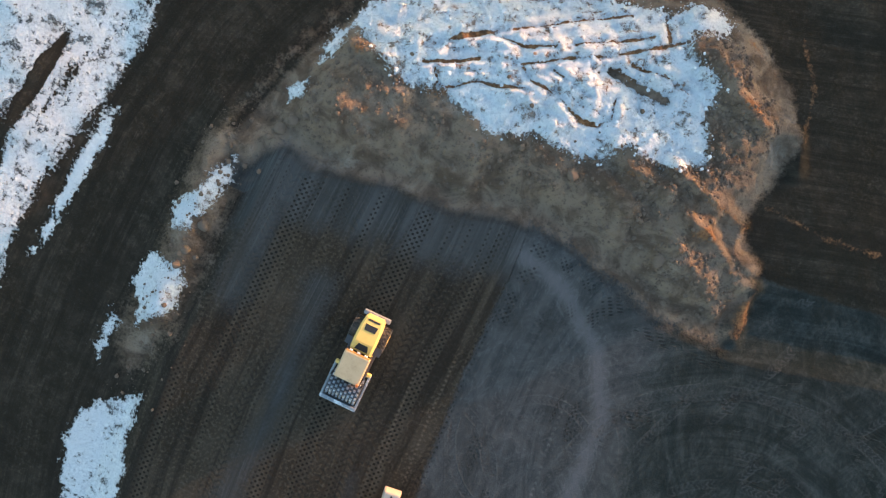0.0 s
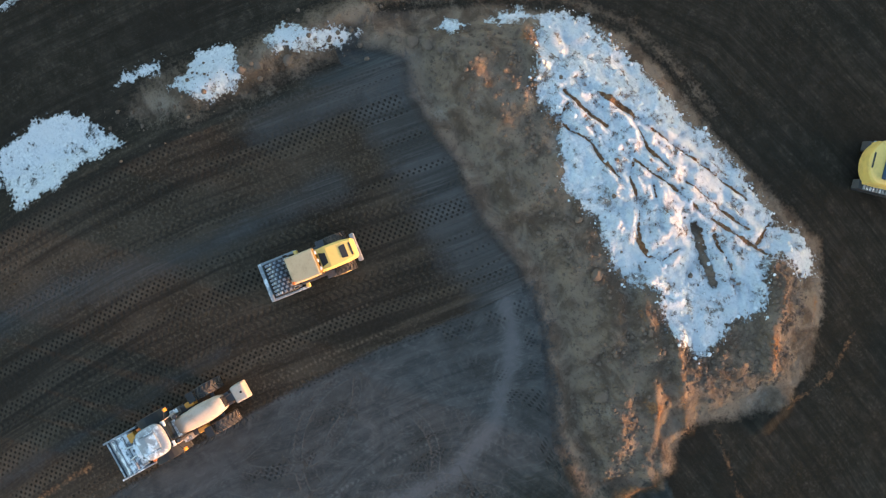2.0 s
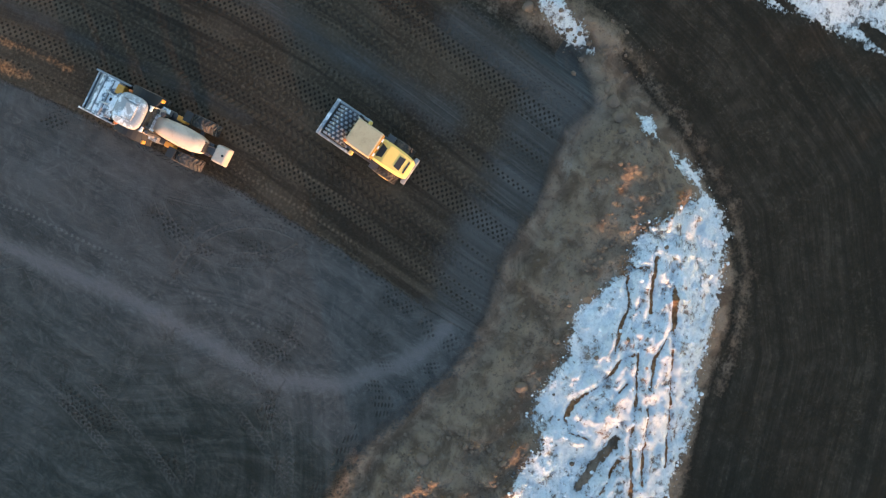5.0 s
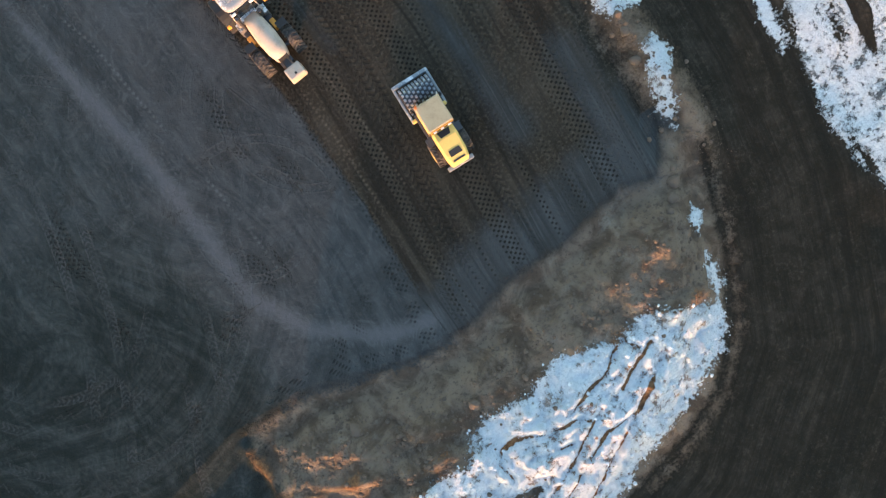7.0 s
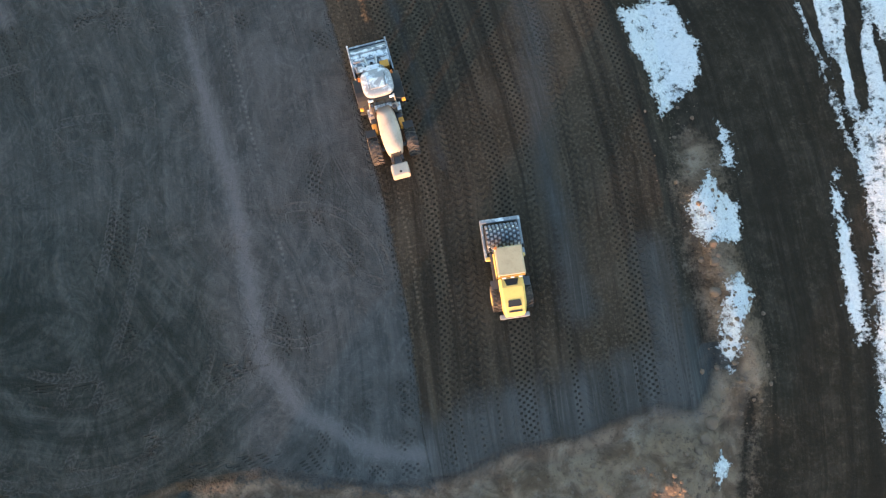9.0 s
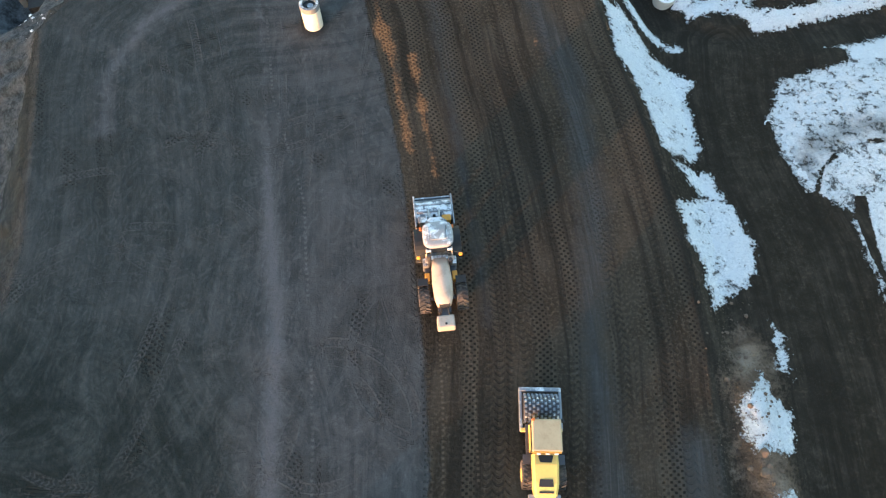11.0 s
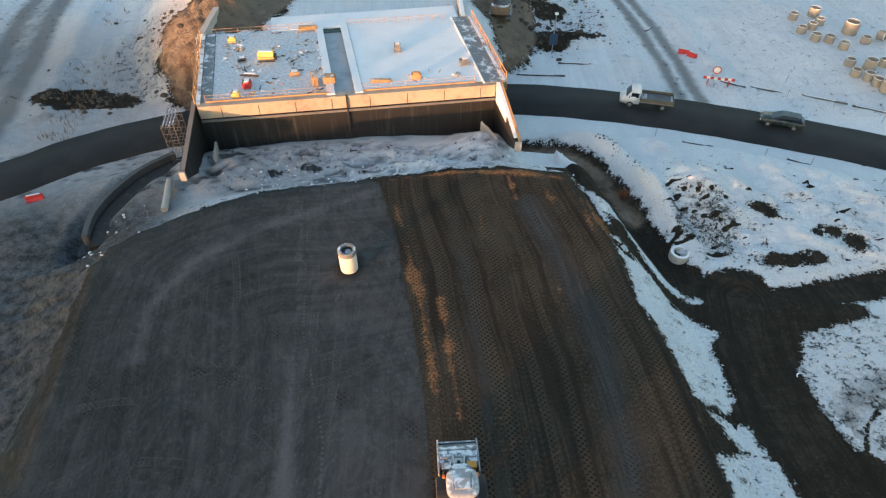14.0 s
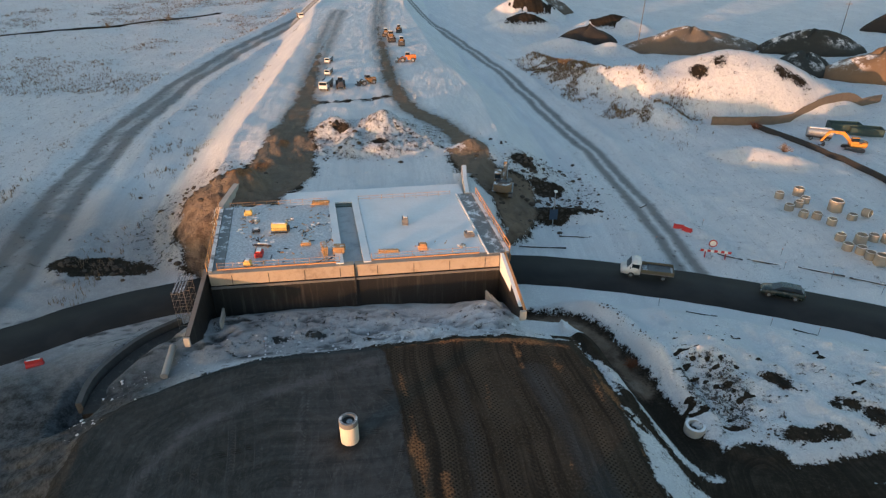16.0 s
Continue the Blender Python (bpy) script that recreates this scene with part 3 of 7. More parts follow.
def land():
    xs = axis([(-37, -20, 0.25), (-20, 16, 0.12), (16, 34, 0.22)], -2500, 2500, 1.04, 1.04)
    ys = axis([(-19, 2.5, 0.11), (2.5, 36, 0.26), (36, 64, 0.20)], -2500, 3500, 1.08, 1.014)
    x, y = np.meshgrid(xs, ys)
    z = heights(x, y)
    nx, ny = len(xs), len(ys)
    me = bpy.data.meshes.new("ground")
    me.vertices.add(nx * ny)
    me.vertices.foreach_set("co", np.stack([x, y, z], -1).astype(np.float32).ravel())
    i = (np.arange(ny - 1)[:, None] * nx + np.arange(nx - 1)).ravel()
    quads = np.stack([i, i + 1, i + nx + 1, i + nx], 1)
    me.loops.add(quads.size)
    me.loops.foreach_set("vertex_index", quads.ravel())
    me.polygons.add(len(quads))
    me.polygons.foreach_set("loop_start", np.arange(len(quads)) * 4)
    me.update()
    me.validate()
    me.shade_smooth()
    plat, berm, main_d = sd_area(PLATFORM, x, y), sd_area(BERM, x, y), sd_line(MAIN_ROAD, x, y)
    # snow: everything but the works; patches on the works
    works = np.maximum(plat + 1.2, berm + 0.3)
    works = np.maximum(works, 6.5 - np.abs(x + 4) * 0 - np.hypot(np.maximum(np.abs(x + 3) - 26, 0), np.maximum(np.abs(y - 5) - 34, 0)) * 1.0 - 60 * smooth(y, 37, 38))
    works = np.where((x < -31) & (y > 16), np.minimum(works, -(-31 - x) * 0.6), works)
    ramp = 3.2 - sd_line(RAMP_ROAD, x, y)
    ditch = 1.5 - sd_line(DITCH_ROAD, x, y)
    snow = -np.maximum.reduce([works, ramp, ditch])
    for a in SNOW_PATCHES + [BERM_SNOW, EAST_STRIP]:
        snow = np.maximum(snow, sd_area(a, x, y))
    snow = np.maximum(snow, np.minimum(sd_area(EAST_SNOW, x, y), -ditch))
    inner = sd_area(EAST_SNOW, x, y)
    gash = (inner > 0.2) & (inner < 4.6) & (y < 24)
    snow = np.minimum(snow, np.where(gash, 7.0 * (0.60 - fractal(x * 1.0 - y * 0.16, y * 0.13, 1.1, 5, 2)) + 0.5 * smooth(inner, 3, 4.6), 60))
    furrow = np.minimum.reduce([sd_line(f, x, y) for f in SNOW_FURROWS])
    snow = np.minimum(snow, np.where(berm > 0, np.minimum(furrow * 5.6 - 0.36 + 1.8 * (fractal(x, y, 1.6, 23) - 0.5), sd_line(WIDE_FURROW, x, y) * 3.0 - 0.7), 60))
    snow = np.where(y > 52, np.maximum(snow, np.minimum(-plat - 1.0, -ditch)), snow)
    # the east shoulder: bare soil, broken strips of snow, slanting gashes
    shoulder = (plat < 0) & (x > 6.5) & (y > 36) & (y < 54) & (sd_line(EAST_EDGE, x, y) < 6.0) & (x < np.interp(y, (36, 40, 44, 48, 52, 56), (19.5, 16.8, 15.0, 13.8, 13.0, 12.0)))
    strips = np.maximum.reduce([w - sd_line(f, x, y) for f, w in zip(EAST_STRIPS, (0.42, 0.75, 0.22))] + [sd_area(SNOW_PATCHES[3], x, y)])
    snow = np.where(shoulder, np.minimum(snow, np.maximum(strips * 1.3, -0.9)), snow)
    lie, cut = 0.72 * x - 0.69 * y, 0.69 * x + 0.72 * y
    slant = sd_area(SNOW_PATCHES[3], x, y)
    snow = np.minimum(snow, np.where((slant > -1) & (slant < 2.2), 5.0 * (0.70 - fractal(lie * 0.30, cut, 0.55, 161, 3)) + 0.9 * smooth(slant, 0.4, 1.6), 60))
    # frozen clods showing through the snow of the knoll
    knoll = 1 - smooth(np.hypot((x - 19.6) / 4.6, (y - 46.6) / 7.0) + 0.5 * (fractal(x, y, 3, 163) - 0.5), 0.55, 1.05)
    fleck = fractal(x * 0.55 + y * 0.2, y * 1.25 - x * 0.3, 0.62, 165, 2)
    snow = np.minimum(snow, np.where(knoll > 0, 9.0 * (0.66 - fleck) + 2.4 * (1 - knoll), 60))
    plain = smooth(x, 14, 17) * smooth(y, 38, 41) * (1 - smooth(y, 56, 62)) * (1 - smooth(x, 40, 55))
    snow = np.minimum(snow, np.where(plain > 0.05, 9.0 * (0.80 - fractal(x * 0.6 + y * 0.2, y * 1.2 - x * 0.2, 0.6, 167, 2)) + 4 * (1 - plain) + 6 * (np.hypot((x - 27.8) / 3.0, (y - 44.5) / 1.7) < 1), 60))
    north_dirt = np.maximum.reduce([sd_area(SAND_WEST, x, y), sd_area(SAND_EAST, x, y), 1.7 - sd_line(HAUL_EAST, x, y) - 0.016 * np.maximum(y - 110, 0),
                                    2.3 - sd_line(HAUL_WEST, x, y) - 0.035 * np.maximum(y - 105, 0), 0.6 - sd_line(HAUL_CROSS, x, y)])
    snow = np.minimum(snow, -0.55 * north_dirt + 1.1 * (fractal(x, y, 2.5, 67) - 0.5))
    torn = 2.6 * (fractal(x, y, 2.0, 66, 5) - 0.5)
    for cx, cy, r, k in ((26.2, 48.3, 1.15, 1.6), (30.3, 45.2, 0.65, 1.5), (32.6, 44.0, 1.0, 1.4), (19.3, 40.0, 0.95, 1.8), (27.0, 42.0, 0.28, 6.0), (13.2, 50.2, 1.0, 1.5), (11.0, 84.5, 2.6, 2.4), (12.0, 91.0, 2.0, 1.5), (8.6, 95.5, 1.8, 1.2), (-46.0, 70.5, 2.4, 2.6),
                         (66.3, 136.0, 1.9, 1.2), (69.6, 134.8, 1.5, 1.5), (49.1, 137.1, 2.2, 0.7), (54.3, 138.5, 1.0, 1.6), (74.9, 139.4, 1.2, 0.8), (58.0, 137.0, 0.4, 1.5), (-14.0, 98.0, 1.0, 1.6), (-20.0, 101.5, 0.8, 1.5), (-22.3, 53.2, 0.35, 2.0), (-15.9, 54.4, 0.5, 2.2), (-13.1, 54.0, 0.45, 1.6), (-10.9, 53.0, 0.4, 1.6), (-18.8, 54.0, 0.3, 2.0)):
        snow = np.minimum(snow, (np.hypot((x - cx) / k, y - cy) - r * 0.9) * (0.5 if cy > 110 else 1.0) + torn * (0.5 if cy > 110 else 1.0))
    heaps = hill(x, y, 27, 250, 16, 12, 11) + hill(x, y, 24, 228, 14, 8, 6) + hill(x, y, 52, 222, 18, 9, 6)
    snow = np.minimum(snow, 1.6 - heaps * 0.6 + 5.0 * smooth(fractal(x, y, 7, 61), 0.46, 0.60))
    snow = np.minimum(snow, sd_line(FAR_LINE, x, y) - 1.6)
    snow = np.minimum(snow, np.minimum(sd_line(TURN_RUT, x, y) * 2.4 - 0.25, (np.hypot((x - 23.4) / 0.7, y - 21.8) - 0.9) * 1.2) + 0.9 * (fractal(x, y, 1.2, 181) - 0.5))
    gravel = sd_area(GRAVEL_EDGE + [(-4.0, -3.0), (-46.0, -6.0), (-46.0, 60.0), (-20.0, 60.0)], x, y)
    gravel = np.minimum(gravel, (0.5 - berm) * 0.22)
    tint = 2.2 - np.maximum(-(berm + 0.8), 1.7 * (berm + 0.8)) + 2.0 * (fractal(x, y, 4, 3) - 0.5)
    tint = np.maximum(np.minimum(tint, plat * 2 + 1.5 + 4 * (berm > -1)), 1.0 - sd_line([(10.6, 1.0), (11.0, 8.0)], x, y))
    tint = np.maximum(tint, 0.8 - sd_line([(6.4, 6.0), (6.1, 14.5), (7.6, 23.5), (7.5, 34.0), (5.6, 41.0), (4.0, 47.0)], x, y) + 0.8 * (fractal(x, y, 5, 13) - 0.5))
    patchy = 1.7 * (fractal(x, y, 3.2, 137, 5) - 0.55)
    orange = patchy + np.maximum(0.42 - sd_line([(-8.2, 49.5), (-6.4, 42.5), (-5.1, 35.3), (-4.0, 28.0)], x, y), 0.35 - sd_line([(9.2, 47.5), (10.4, 42.5), (10.9, 38.0)], x, y))
    orange = np.maximum(orange, patchy + 0.5 - np.abs(sd_line([(-8.0, 50.4), (-2.6, 51.2), (3.4, 51.4), (7.4, 50.4)], x, y)))
    orange = np.maximum(orange, patchy + 0.3 - sd_line([(-2.4, 26.0), (-3.0, 31.0), (-3.6, 36.0)], x, y))
    orange = np.maximum(orange, patchy + 0.16 - np.minimum.reduce([sd_line(f, x, y) for f in FILL_STREAKS]))
    tint = np.maximum(tint, 0.1 - sd_line([(0.2, 16.0), (-0.6, 26.0), (-1.4, 36.0), (-2.4, 46.0)], x, y) + 1.4 * (fractal(x, y, 5, 19) - 0.5))
    orange = np.maximum(orange, 0.25 - np.minimum.reduce([sd_line(f, x, y) for f in SUNLIT_CLAY_STREAKS]) + 1.9 * (fractal(x, y, 1.5, 41, 4) - 0.5))
    orange = np.maximum(orange, 0.18 - np.minimum.reduce([sd_line(f, x, y) for f in SUNLIT_CLAY_THREADS]))
    orange = np.maximum(orange, np.where(berm > 0, 0.75 - furrow + 1.6 * (fractal(x, y, 1.6, 43) - 0.5), -3))
    # orange spots put sunlight on the sand crests into the colour
    orange = np.maximum.reduce([orange, 1.3 - np.hypot(x + 30.8, y - 83) * 0.6, 1.0 - np.hypot(x + 30, (y - 90) * 0.7) * 0.6, 0.8 - np.hypot(x + 28.5, (y - 98) * 0.5) * 0.7])
    east, west = sd_line(EAST_EDGE, x, y), sd_line(WEST_EDGE, x, y)
    across = np.where(gravel > 0, west, east)
    swirl = np.hypot(x + 22, y - 15)
    k = (1 - smooth(y, 6, 16)) * smooth(-x, 6, 11)
    across = np.where(gravel > 0, west * (1 - k) + swirl * k, across)
    across = np.where(y > 66, np.where(x < -22, sd_line(LEFT_ROAD, x, y), sd_line(RIGHT_TRACK, x, y)), across)
    across = np.where((plat < -1.0) & (y < 40), sd_line(RAMP_ROAD, x, y) * 1.0 + 3, across)
    path = 0.75 - sd_line(WHEEL_PATHS[0], x, y) - 0.6 * smooth(y, 18, 32) + 0.8 * (fractal(x * 2.5, y * 0.3, 2.0, 179, 3) - 0.5) * smooth(y, 14, 22)
    path = np.maximum(path, 0.40 - sd_line(WHEEL_PATHS[1], x, y) * 0.6 + 1.0 * (fractal(x, y, 2.5, 183, 3) - 0.5))
    across = across + np.where(gravel > 0, 1.8 * (fractal(x, y, 11, 185, 3) - 0.5), 0.0)
    loop, turn = np.full(x.shape, 60.0), np.zeros(x.shape)
    for cx, cy, r in LOOPS:
        d = np.hypot(x - cx, y - cy) - r
        nearer = np.abs(d) < np.abs(loop)
        loop, turn = np.where(nearer, d, loop), np.where(nearer, r * np.arctan2(y - cy, x - cx), turn)
    loop = np.where(gravel > 0.3, loop, 60)
    deep = smooth(-x, 12.5, 16.0) * (0.35 + 0.65 * (1 - smooth(y + 0.35 * (x + 16), 8, 17))) * (1 - 0.8 * smooth(path, -0.6, 0.4))
    tyre = 0.13 - np.minimum.reduce([sd_line(f, x, y) for f in TYRE_LINES])
    # dark oval at the shaft foot: its shadow painted in, with puddled soil
    damp_shade = 1.1 - np.hypot((x + 10.75) / 1.0, (y - 39.4) / 1.3)
    # dirty snow, plus shade painted in on the west side and between ridges
    grime_shade = np.maximum.reduce([0.55 * smooth(-x, 30, 40) * (y > 60) * (1 - smooth(y, 76, 100)), (1 - 0.45 * smooth(y, 46, 58)) * smooth(-x, 22, 31) * (1 - smooth(main_d, 6, 14) * (y > 66)) * (1 - smooth(y, 64, 72)), (0.06 + 0.42 * smooth(-x, 3, 24) + 0.55 * smooth(np.abs(2 * fractal(x * 0.35 + y * 0.6, y * 0.9 - x * 0.45, 1.3, 59, 3) - 1), 0.10, 0.5) * smooth(fractal(x, y, 5.0, 177), 0.35, 0.6)) * smooth(y, 49, 51) * (1 - smooth(y, 58, 64)) * (x < 4)])
    front_bank = smooth(y, 49, 52) * (1 - smooth(y, 58, 62)) * (x < 4) * (x > -36)
    dirty = np.maximum.reduce([0.59 * (1 - smooth(np.hypot((x - 20) / 5.0, (y - 46.5) / 6.5), 0.35, 1.15)), 0.34 * smooth(x, 14, 17) * smooth(y, 38, 42) * (1 - smooth(y, 50, 54)) * smooth(np.hypot((x - 27.8) / 2.9, (y - 44.8) / 1.9), 0.8, 1.2), 0.42 * (sd_area(BERM_SNOW, x, y) > -2), 0.27 * (np.abs(x - 15) < 5) * (y < 45), 0.35 * smooth(-x, 42, 60) * (y > 60), 0.5 * (1 - smooth(np.hypot((x + 16) / 15, (y - 103) / 11), 0.8, 1.1)), 0.45 * (1 - smooth(np.hypot((x - 12) / 9, (y - 92) / 12), 0.7, 1.1)), 0.45 * (1 - smooth(np.hypot((x + 38) / 9, (y - 82) / 14), 0.7, 1.1)), 0.3 * (y > 66) * (x > 18), 0.4 * (1 - smooth(np.abs(plat + 2.5), 0.5, 2.5)), 0.46 * (inner > -1) * (y < 36), 0.40 * front_bank])
    pads = np.where((gravel < 0.3) & (plat > 0), np.minimum(plat, 1.0), -1.0)
    tracks = np.maximum.reduce([1.0 - np.abs(sd_line(RIGHT_TRACK, x, y) - 1.1), np.maximum(0.35 - 0.2 * sd_line(LEFT_ROAD, x, y), 1.25 - 0.8 * np.abs(sd_line(LEFT_ROAD, x, y) - 2.0)), np.where(sd_area(EAST_SNOW, x, y) > 0.5, 0.55 - np.abs(sd_line(TURN_TRACK, x, y)) * 0.45, -3),
                                0.5 - np.abs(sd_line([(12.2, 48.0), (14.6, 42.0), (17.5, 37.8)], x, y))])
    tracks = np.maximum(tracks, np.where(y > 100, 0.55 - 0.25 * np.minimum(np.abs(sd_line(HAUL_EAST, x, y) - 1.0), np.abs(sd_line(HAUL_WEST, x, y) - 1.4)), -3))
    tracks = np.where(plat > -1.0, -3, tracks)
    for name, values in (("snow", snow), ("gravel", gravel), ("orange", orange), ("across", across), ("pads", pads), ("tracks", tracks), ("path", path), ("tyre", tyre), ("damp_shade", damp_shade), ("loop", loop), ("turn", turn), ("deep", deep), ("grime_shade", grime_shade), ("dirty", dirty), ("tint", tint), ("level", plat), ("heap", np.maximum.reduce([berm, np.where((plat < -0.5) & (y < 3) & (x > 0), 0.22 - np.abs(berm + 0.5) * 0.5, -3), 0.75 - 0.5 * sd_line([(5.6, 60.0), (9.7, 59.3), (11.9, 56.0), (13.1, 52.0), (13.9, 47.8)], x, y), sd_area(SAND_WEST, x, y) * 0.7, sd_area(SAND_EAST, x, y) * 0.7, np.where(y > 88, 2.5 - sd_line(HAUL_EAST, x, y), -3), np.where(y > 88, 3.0 - sd_line(HAUL_WEST, x, y), -3), 0.62 - np.abs(x - 14.6 - 0.9 * smooth(y, 8, 14)) * 0.3 - 1.8 * smooth(y, 13, 20) - 3 * smooth(-y, 0, 4), np.where((y > 8) & (y < 48) & (x < 0), 0.35 - np.abs(sd_line(WEST_EDGE, x, y) - 0.7) * 0.7 - 2 * (plat > 0.2), -3), np.where((y > 18) & (y < 54), 0.15 - np.abs(sd_line(EAST_EDGE, x, y) - 0.6) * 0.8 - 2 * (plat > 0), -3)]))):
        a = me.attributes.new(name, "FLOAT", "POINT")
        a.data.foreach_set("value", np.clip(values, -60, 60).astype(np.float32).ravel())
    me.materials.append(ground_material())
    return tagged(new("ground", me), "rutted brown fill, dark gravel and trodden snow of an earthworks site", "ground", kind="structure")


def ground_material():
    g = Graph("earthworks_ground")
    p = g.place()
    xyz = g.node("SeparateXYZ", p).outputs
    broad, mid, fine, grit = g.noise(p, 0.22, 5, 0.6), g.noise(p, 1.1, 6, 0.62), g.noise(p, 5.0, 6, 0.65), g.noise(p, 22.0, 4, 0.7)
    ragged = g.math("ADD", g.math("MULTIPLY_ADD", mid, 1.7, -0.85), g.math("MULTIPLY_ADD", fine, 1.5, -0.75))
    # streaks left by wheels and blades, following the edges of the platform
    across = g.attr("across")
    lanes = g.node("CombineXYZ", across, g.math("MULTIPLY", xyz[1], 0.04), g.math("MULTIPLY", xyz[0], 0.04)).outputs[0]
    streak = g.noise(lanes, 1.3, 5, 0.65, 0.5)
    swirls = g.noise(g.scaled(p, 0.16, 0.10, 0.1), 1.6, 6, 0.62, 3.5)
    on_slate = g.step(g.attr("gravel"), -0.1, 0.1)
    curling = g.step(xyz[1], 26.0, 12.0, 0.9, 1.0)
    streak = g.blend(g.math("MULTIPLY", g.math("MULTIPLY", on_slate, 0.55), curling), streak, swirls)
    thin = g.blend(g.math("MULTIPLY", on_slate, 0.75), g.noise(lanes, 6.0, 4, 0.65, 0.8), g.noise(g.scaled(p, 0.3, 0.2, 0.2), 3.0, 6, 0.65, 4.0))
    on_platform = g.step(g.attr("level"), -0.3, 0.6)
    outside = g.step(g.attr("level"), -0.4, -2.0)
    gravel = g.step(g.math("ADD", g.attr("gravel"), g.math("MULTIPLY", ragged, 0.30)), -0.15, 0.15)
    # prints of the pad-foot drum, staggered, in lanes
    u, v = g.math("MULTIPLY", across, 2 * math.pi / 0.42), g.math("MULTIPLY", xyz[1], 2 * math.pi / 0.36)
    dots = g.math("MULTIPLY", g.math("COSINE", u), g.math("COSINE", v))
    lane = g.step(g.math("SINE", g.math("MULTIPLY_ADD", across, 2 * math.pi / 2.25, 0.6)), -0.45, 0.05)
    worn_off = g.step(g.noise(lanes, 0.9, 3), 0.43, 0.56)
    on_fill = g.step(g.attr("pads"), -0.1, 0.5)
    shown = g.math("MULTIPLY", g.math("MULTIPLY", lane, g.math("MAXIMUM", on_fill, g.math("MULTIPLY", on_platform, g.step(broad, 0.56, 0.62)))), worn_off)
    pads = g.math("MULTIPLY", g.step(g.math("ADD", dots, g.math("MULTIPLY_ADD", fine, 0.5, -0.25)), 0.22, 0.50), shown)
    # chevrons of tractor tyres
    chevron = g.math("SINE", g.math("ADD", g.math("MULTIPLY", g.math("ABSOLUTE", g.math("SINE", g.math("MULTIPLY", across, 4.6))), 4.0), g.math("MULTIPLY", xyz[1], 2 * math.pi / 0.42)))
    tread = g.math("MULTIPLY", g.math("MULTIPLY", g.step(chevron, 0.0, 0.7), g.math("SUBTRACT", on_fill, shown)), g.step(g.noise(lanes, 0.7, 3), 0.48, 0.58))
    # soil
    brown = g.mix(g.step(broad, 0.3, 0.7), (0.031, 0.025, 0.018), (0.062, 0.050, 0.037))
    brown = g.mix(g.step(fine, 0.46, 0.72), brown, (0.092, 0.074, 0.055))
    brown = g.mix(g.step(streak, 0.42, 0.62, 0.0, 0.72), brown, (0.018, 0.015, 0.013))
    brown = g.mix(g.math("MULTIPLY", outside, g.step(g.math("ADD", g.math("MULTIPLY", thin, 0.4), g.math("MULTIPLY", mid, 0.6)), 0.38, 0.60, 0.30, 0.85)), brown, (0.020, 0.017, 0.013))
    brown = g.mix(g.math("MULTIPLY", shown, 0.26), brown, (0.112, 0.094, 0.070))
    brown = g.mix(g.math("MULTIPLY", pads, 0.75), brown, (0.008, 0.007, 0.007))
    lugs_in_line = g.step(g.math("SINE", g.math("MULTIPLY", xyz[1], 2 * math.pi / 0.30)), -0.2, 0.5)
    brown = g.mix(g.math("MULTIPLY", g.math("MULTIPLY", g.step(g.attr("tyre"), 0.02, 0.09), lugs_in_line), 0.35), brown, (0.17, 0.13, 0.095))
    brown = g.mix(g.math("MULTIPLY", tread, 0.5), brown, (0.020, 0.018, 0.016))
    heap = g.step(g.math("ADD", g.attr("heap"), g.math("MULTIPLY", ragged, 0.6)), -0.05, 0.55)
    dust = g.mix(g.step(g.noise(p, 0.55, 6, 0.6, 0.6), 0.36, 0.62), (0.120, 0.084, 0.060), (0.265, 0.196, 0.142))
    dust = g.mix(g.step(g.math("ADD", g.math("MULTIPLY", g.noise(p, 0.38, 7, 0.62), 0.75), g.math("MULTIPLY", fine, 0.25)), 0.53, 0.66, 0.0, 0.7), dust, (0.36, 0.295, 0.235))
    dust = g.mix(g.step(fine, 0.52, 0.68, 0.0, 0.45), dust, (0.040, 0.029, 0.021))
    dust = g.mix(g.step(xyz[1], 66.0, 90.0, 0.0, 0.7), dust, g.mix(fine, (0.15, 0.122, 0.092), (0.29, 0.245, 0.195)))
    brown = g.mix(g.math("MULTIPLY", heap, 0.9), brown, dust)
    slate = g.mix(g.step(streak, 0.34, 0.64), (0.036, 0.039, 0.040), (0.076, 0.077, 0.078))
    slate = g.mix(g.step(thin, 0.48, 0.68, 0.0, 0.55), slate, (0.108, 0.107, 0.109))
    slate = g.mix(g.step(broad, 0.46, 0.64, 0.0, 0.45), slate, (0.034, 0.034, 0.032))
    slate = g.mix(g.math("MULTIPLY", g.attr("deep"), 0.55), slate, g.mix(g.step(thin, 0.40, 0.64), (0.026, 0.036, 0.033), (0.082, 0.092, 0.084)))
    slate = g.mix(g.math("MULTIPLY", g.attr("deep"), g.step(streak, 0.66, 0.38, 0.35, 0.95)), slate, (0.015, 0.018, 0.017))
    slate = g.mix(g.step(g.math("ADD", g.attr("path"), g.math("MULTIPLY_ADD", thin, 1.2, -0.6)), -0.2, 0.7, 0.0, 0.70), slate, (0.118, 0.117, 0.122))
    beads = g.step(g.math("SINE", g.math("MULTIPLY", g.math("ADD", xyz[1], g.attr("tyre")), 2 * math.pi / 0.35)), -0.2, 0.5)
    beads = g.math("MULTIPLY", beads, g.step(g.noise(p, 0.5, 3), 0.42, 0.56))
    # tyre tracks in loops, with a chevron tread and a raised lip
    off = g.math("ABSOLUTE", g.attr("loop"))
    kept = g.math("MULTIPLY", g.step(g.noise(p, 0.22, 5, 0.6), 0.44, 0.62), g.step(fine, 0.36, 0.56))
    band = g.math("MULTIPLY", g.step(off, 0.24, 0.17), kept)
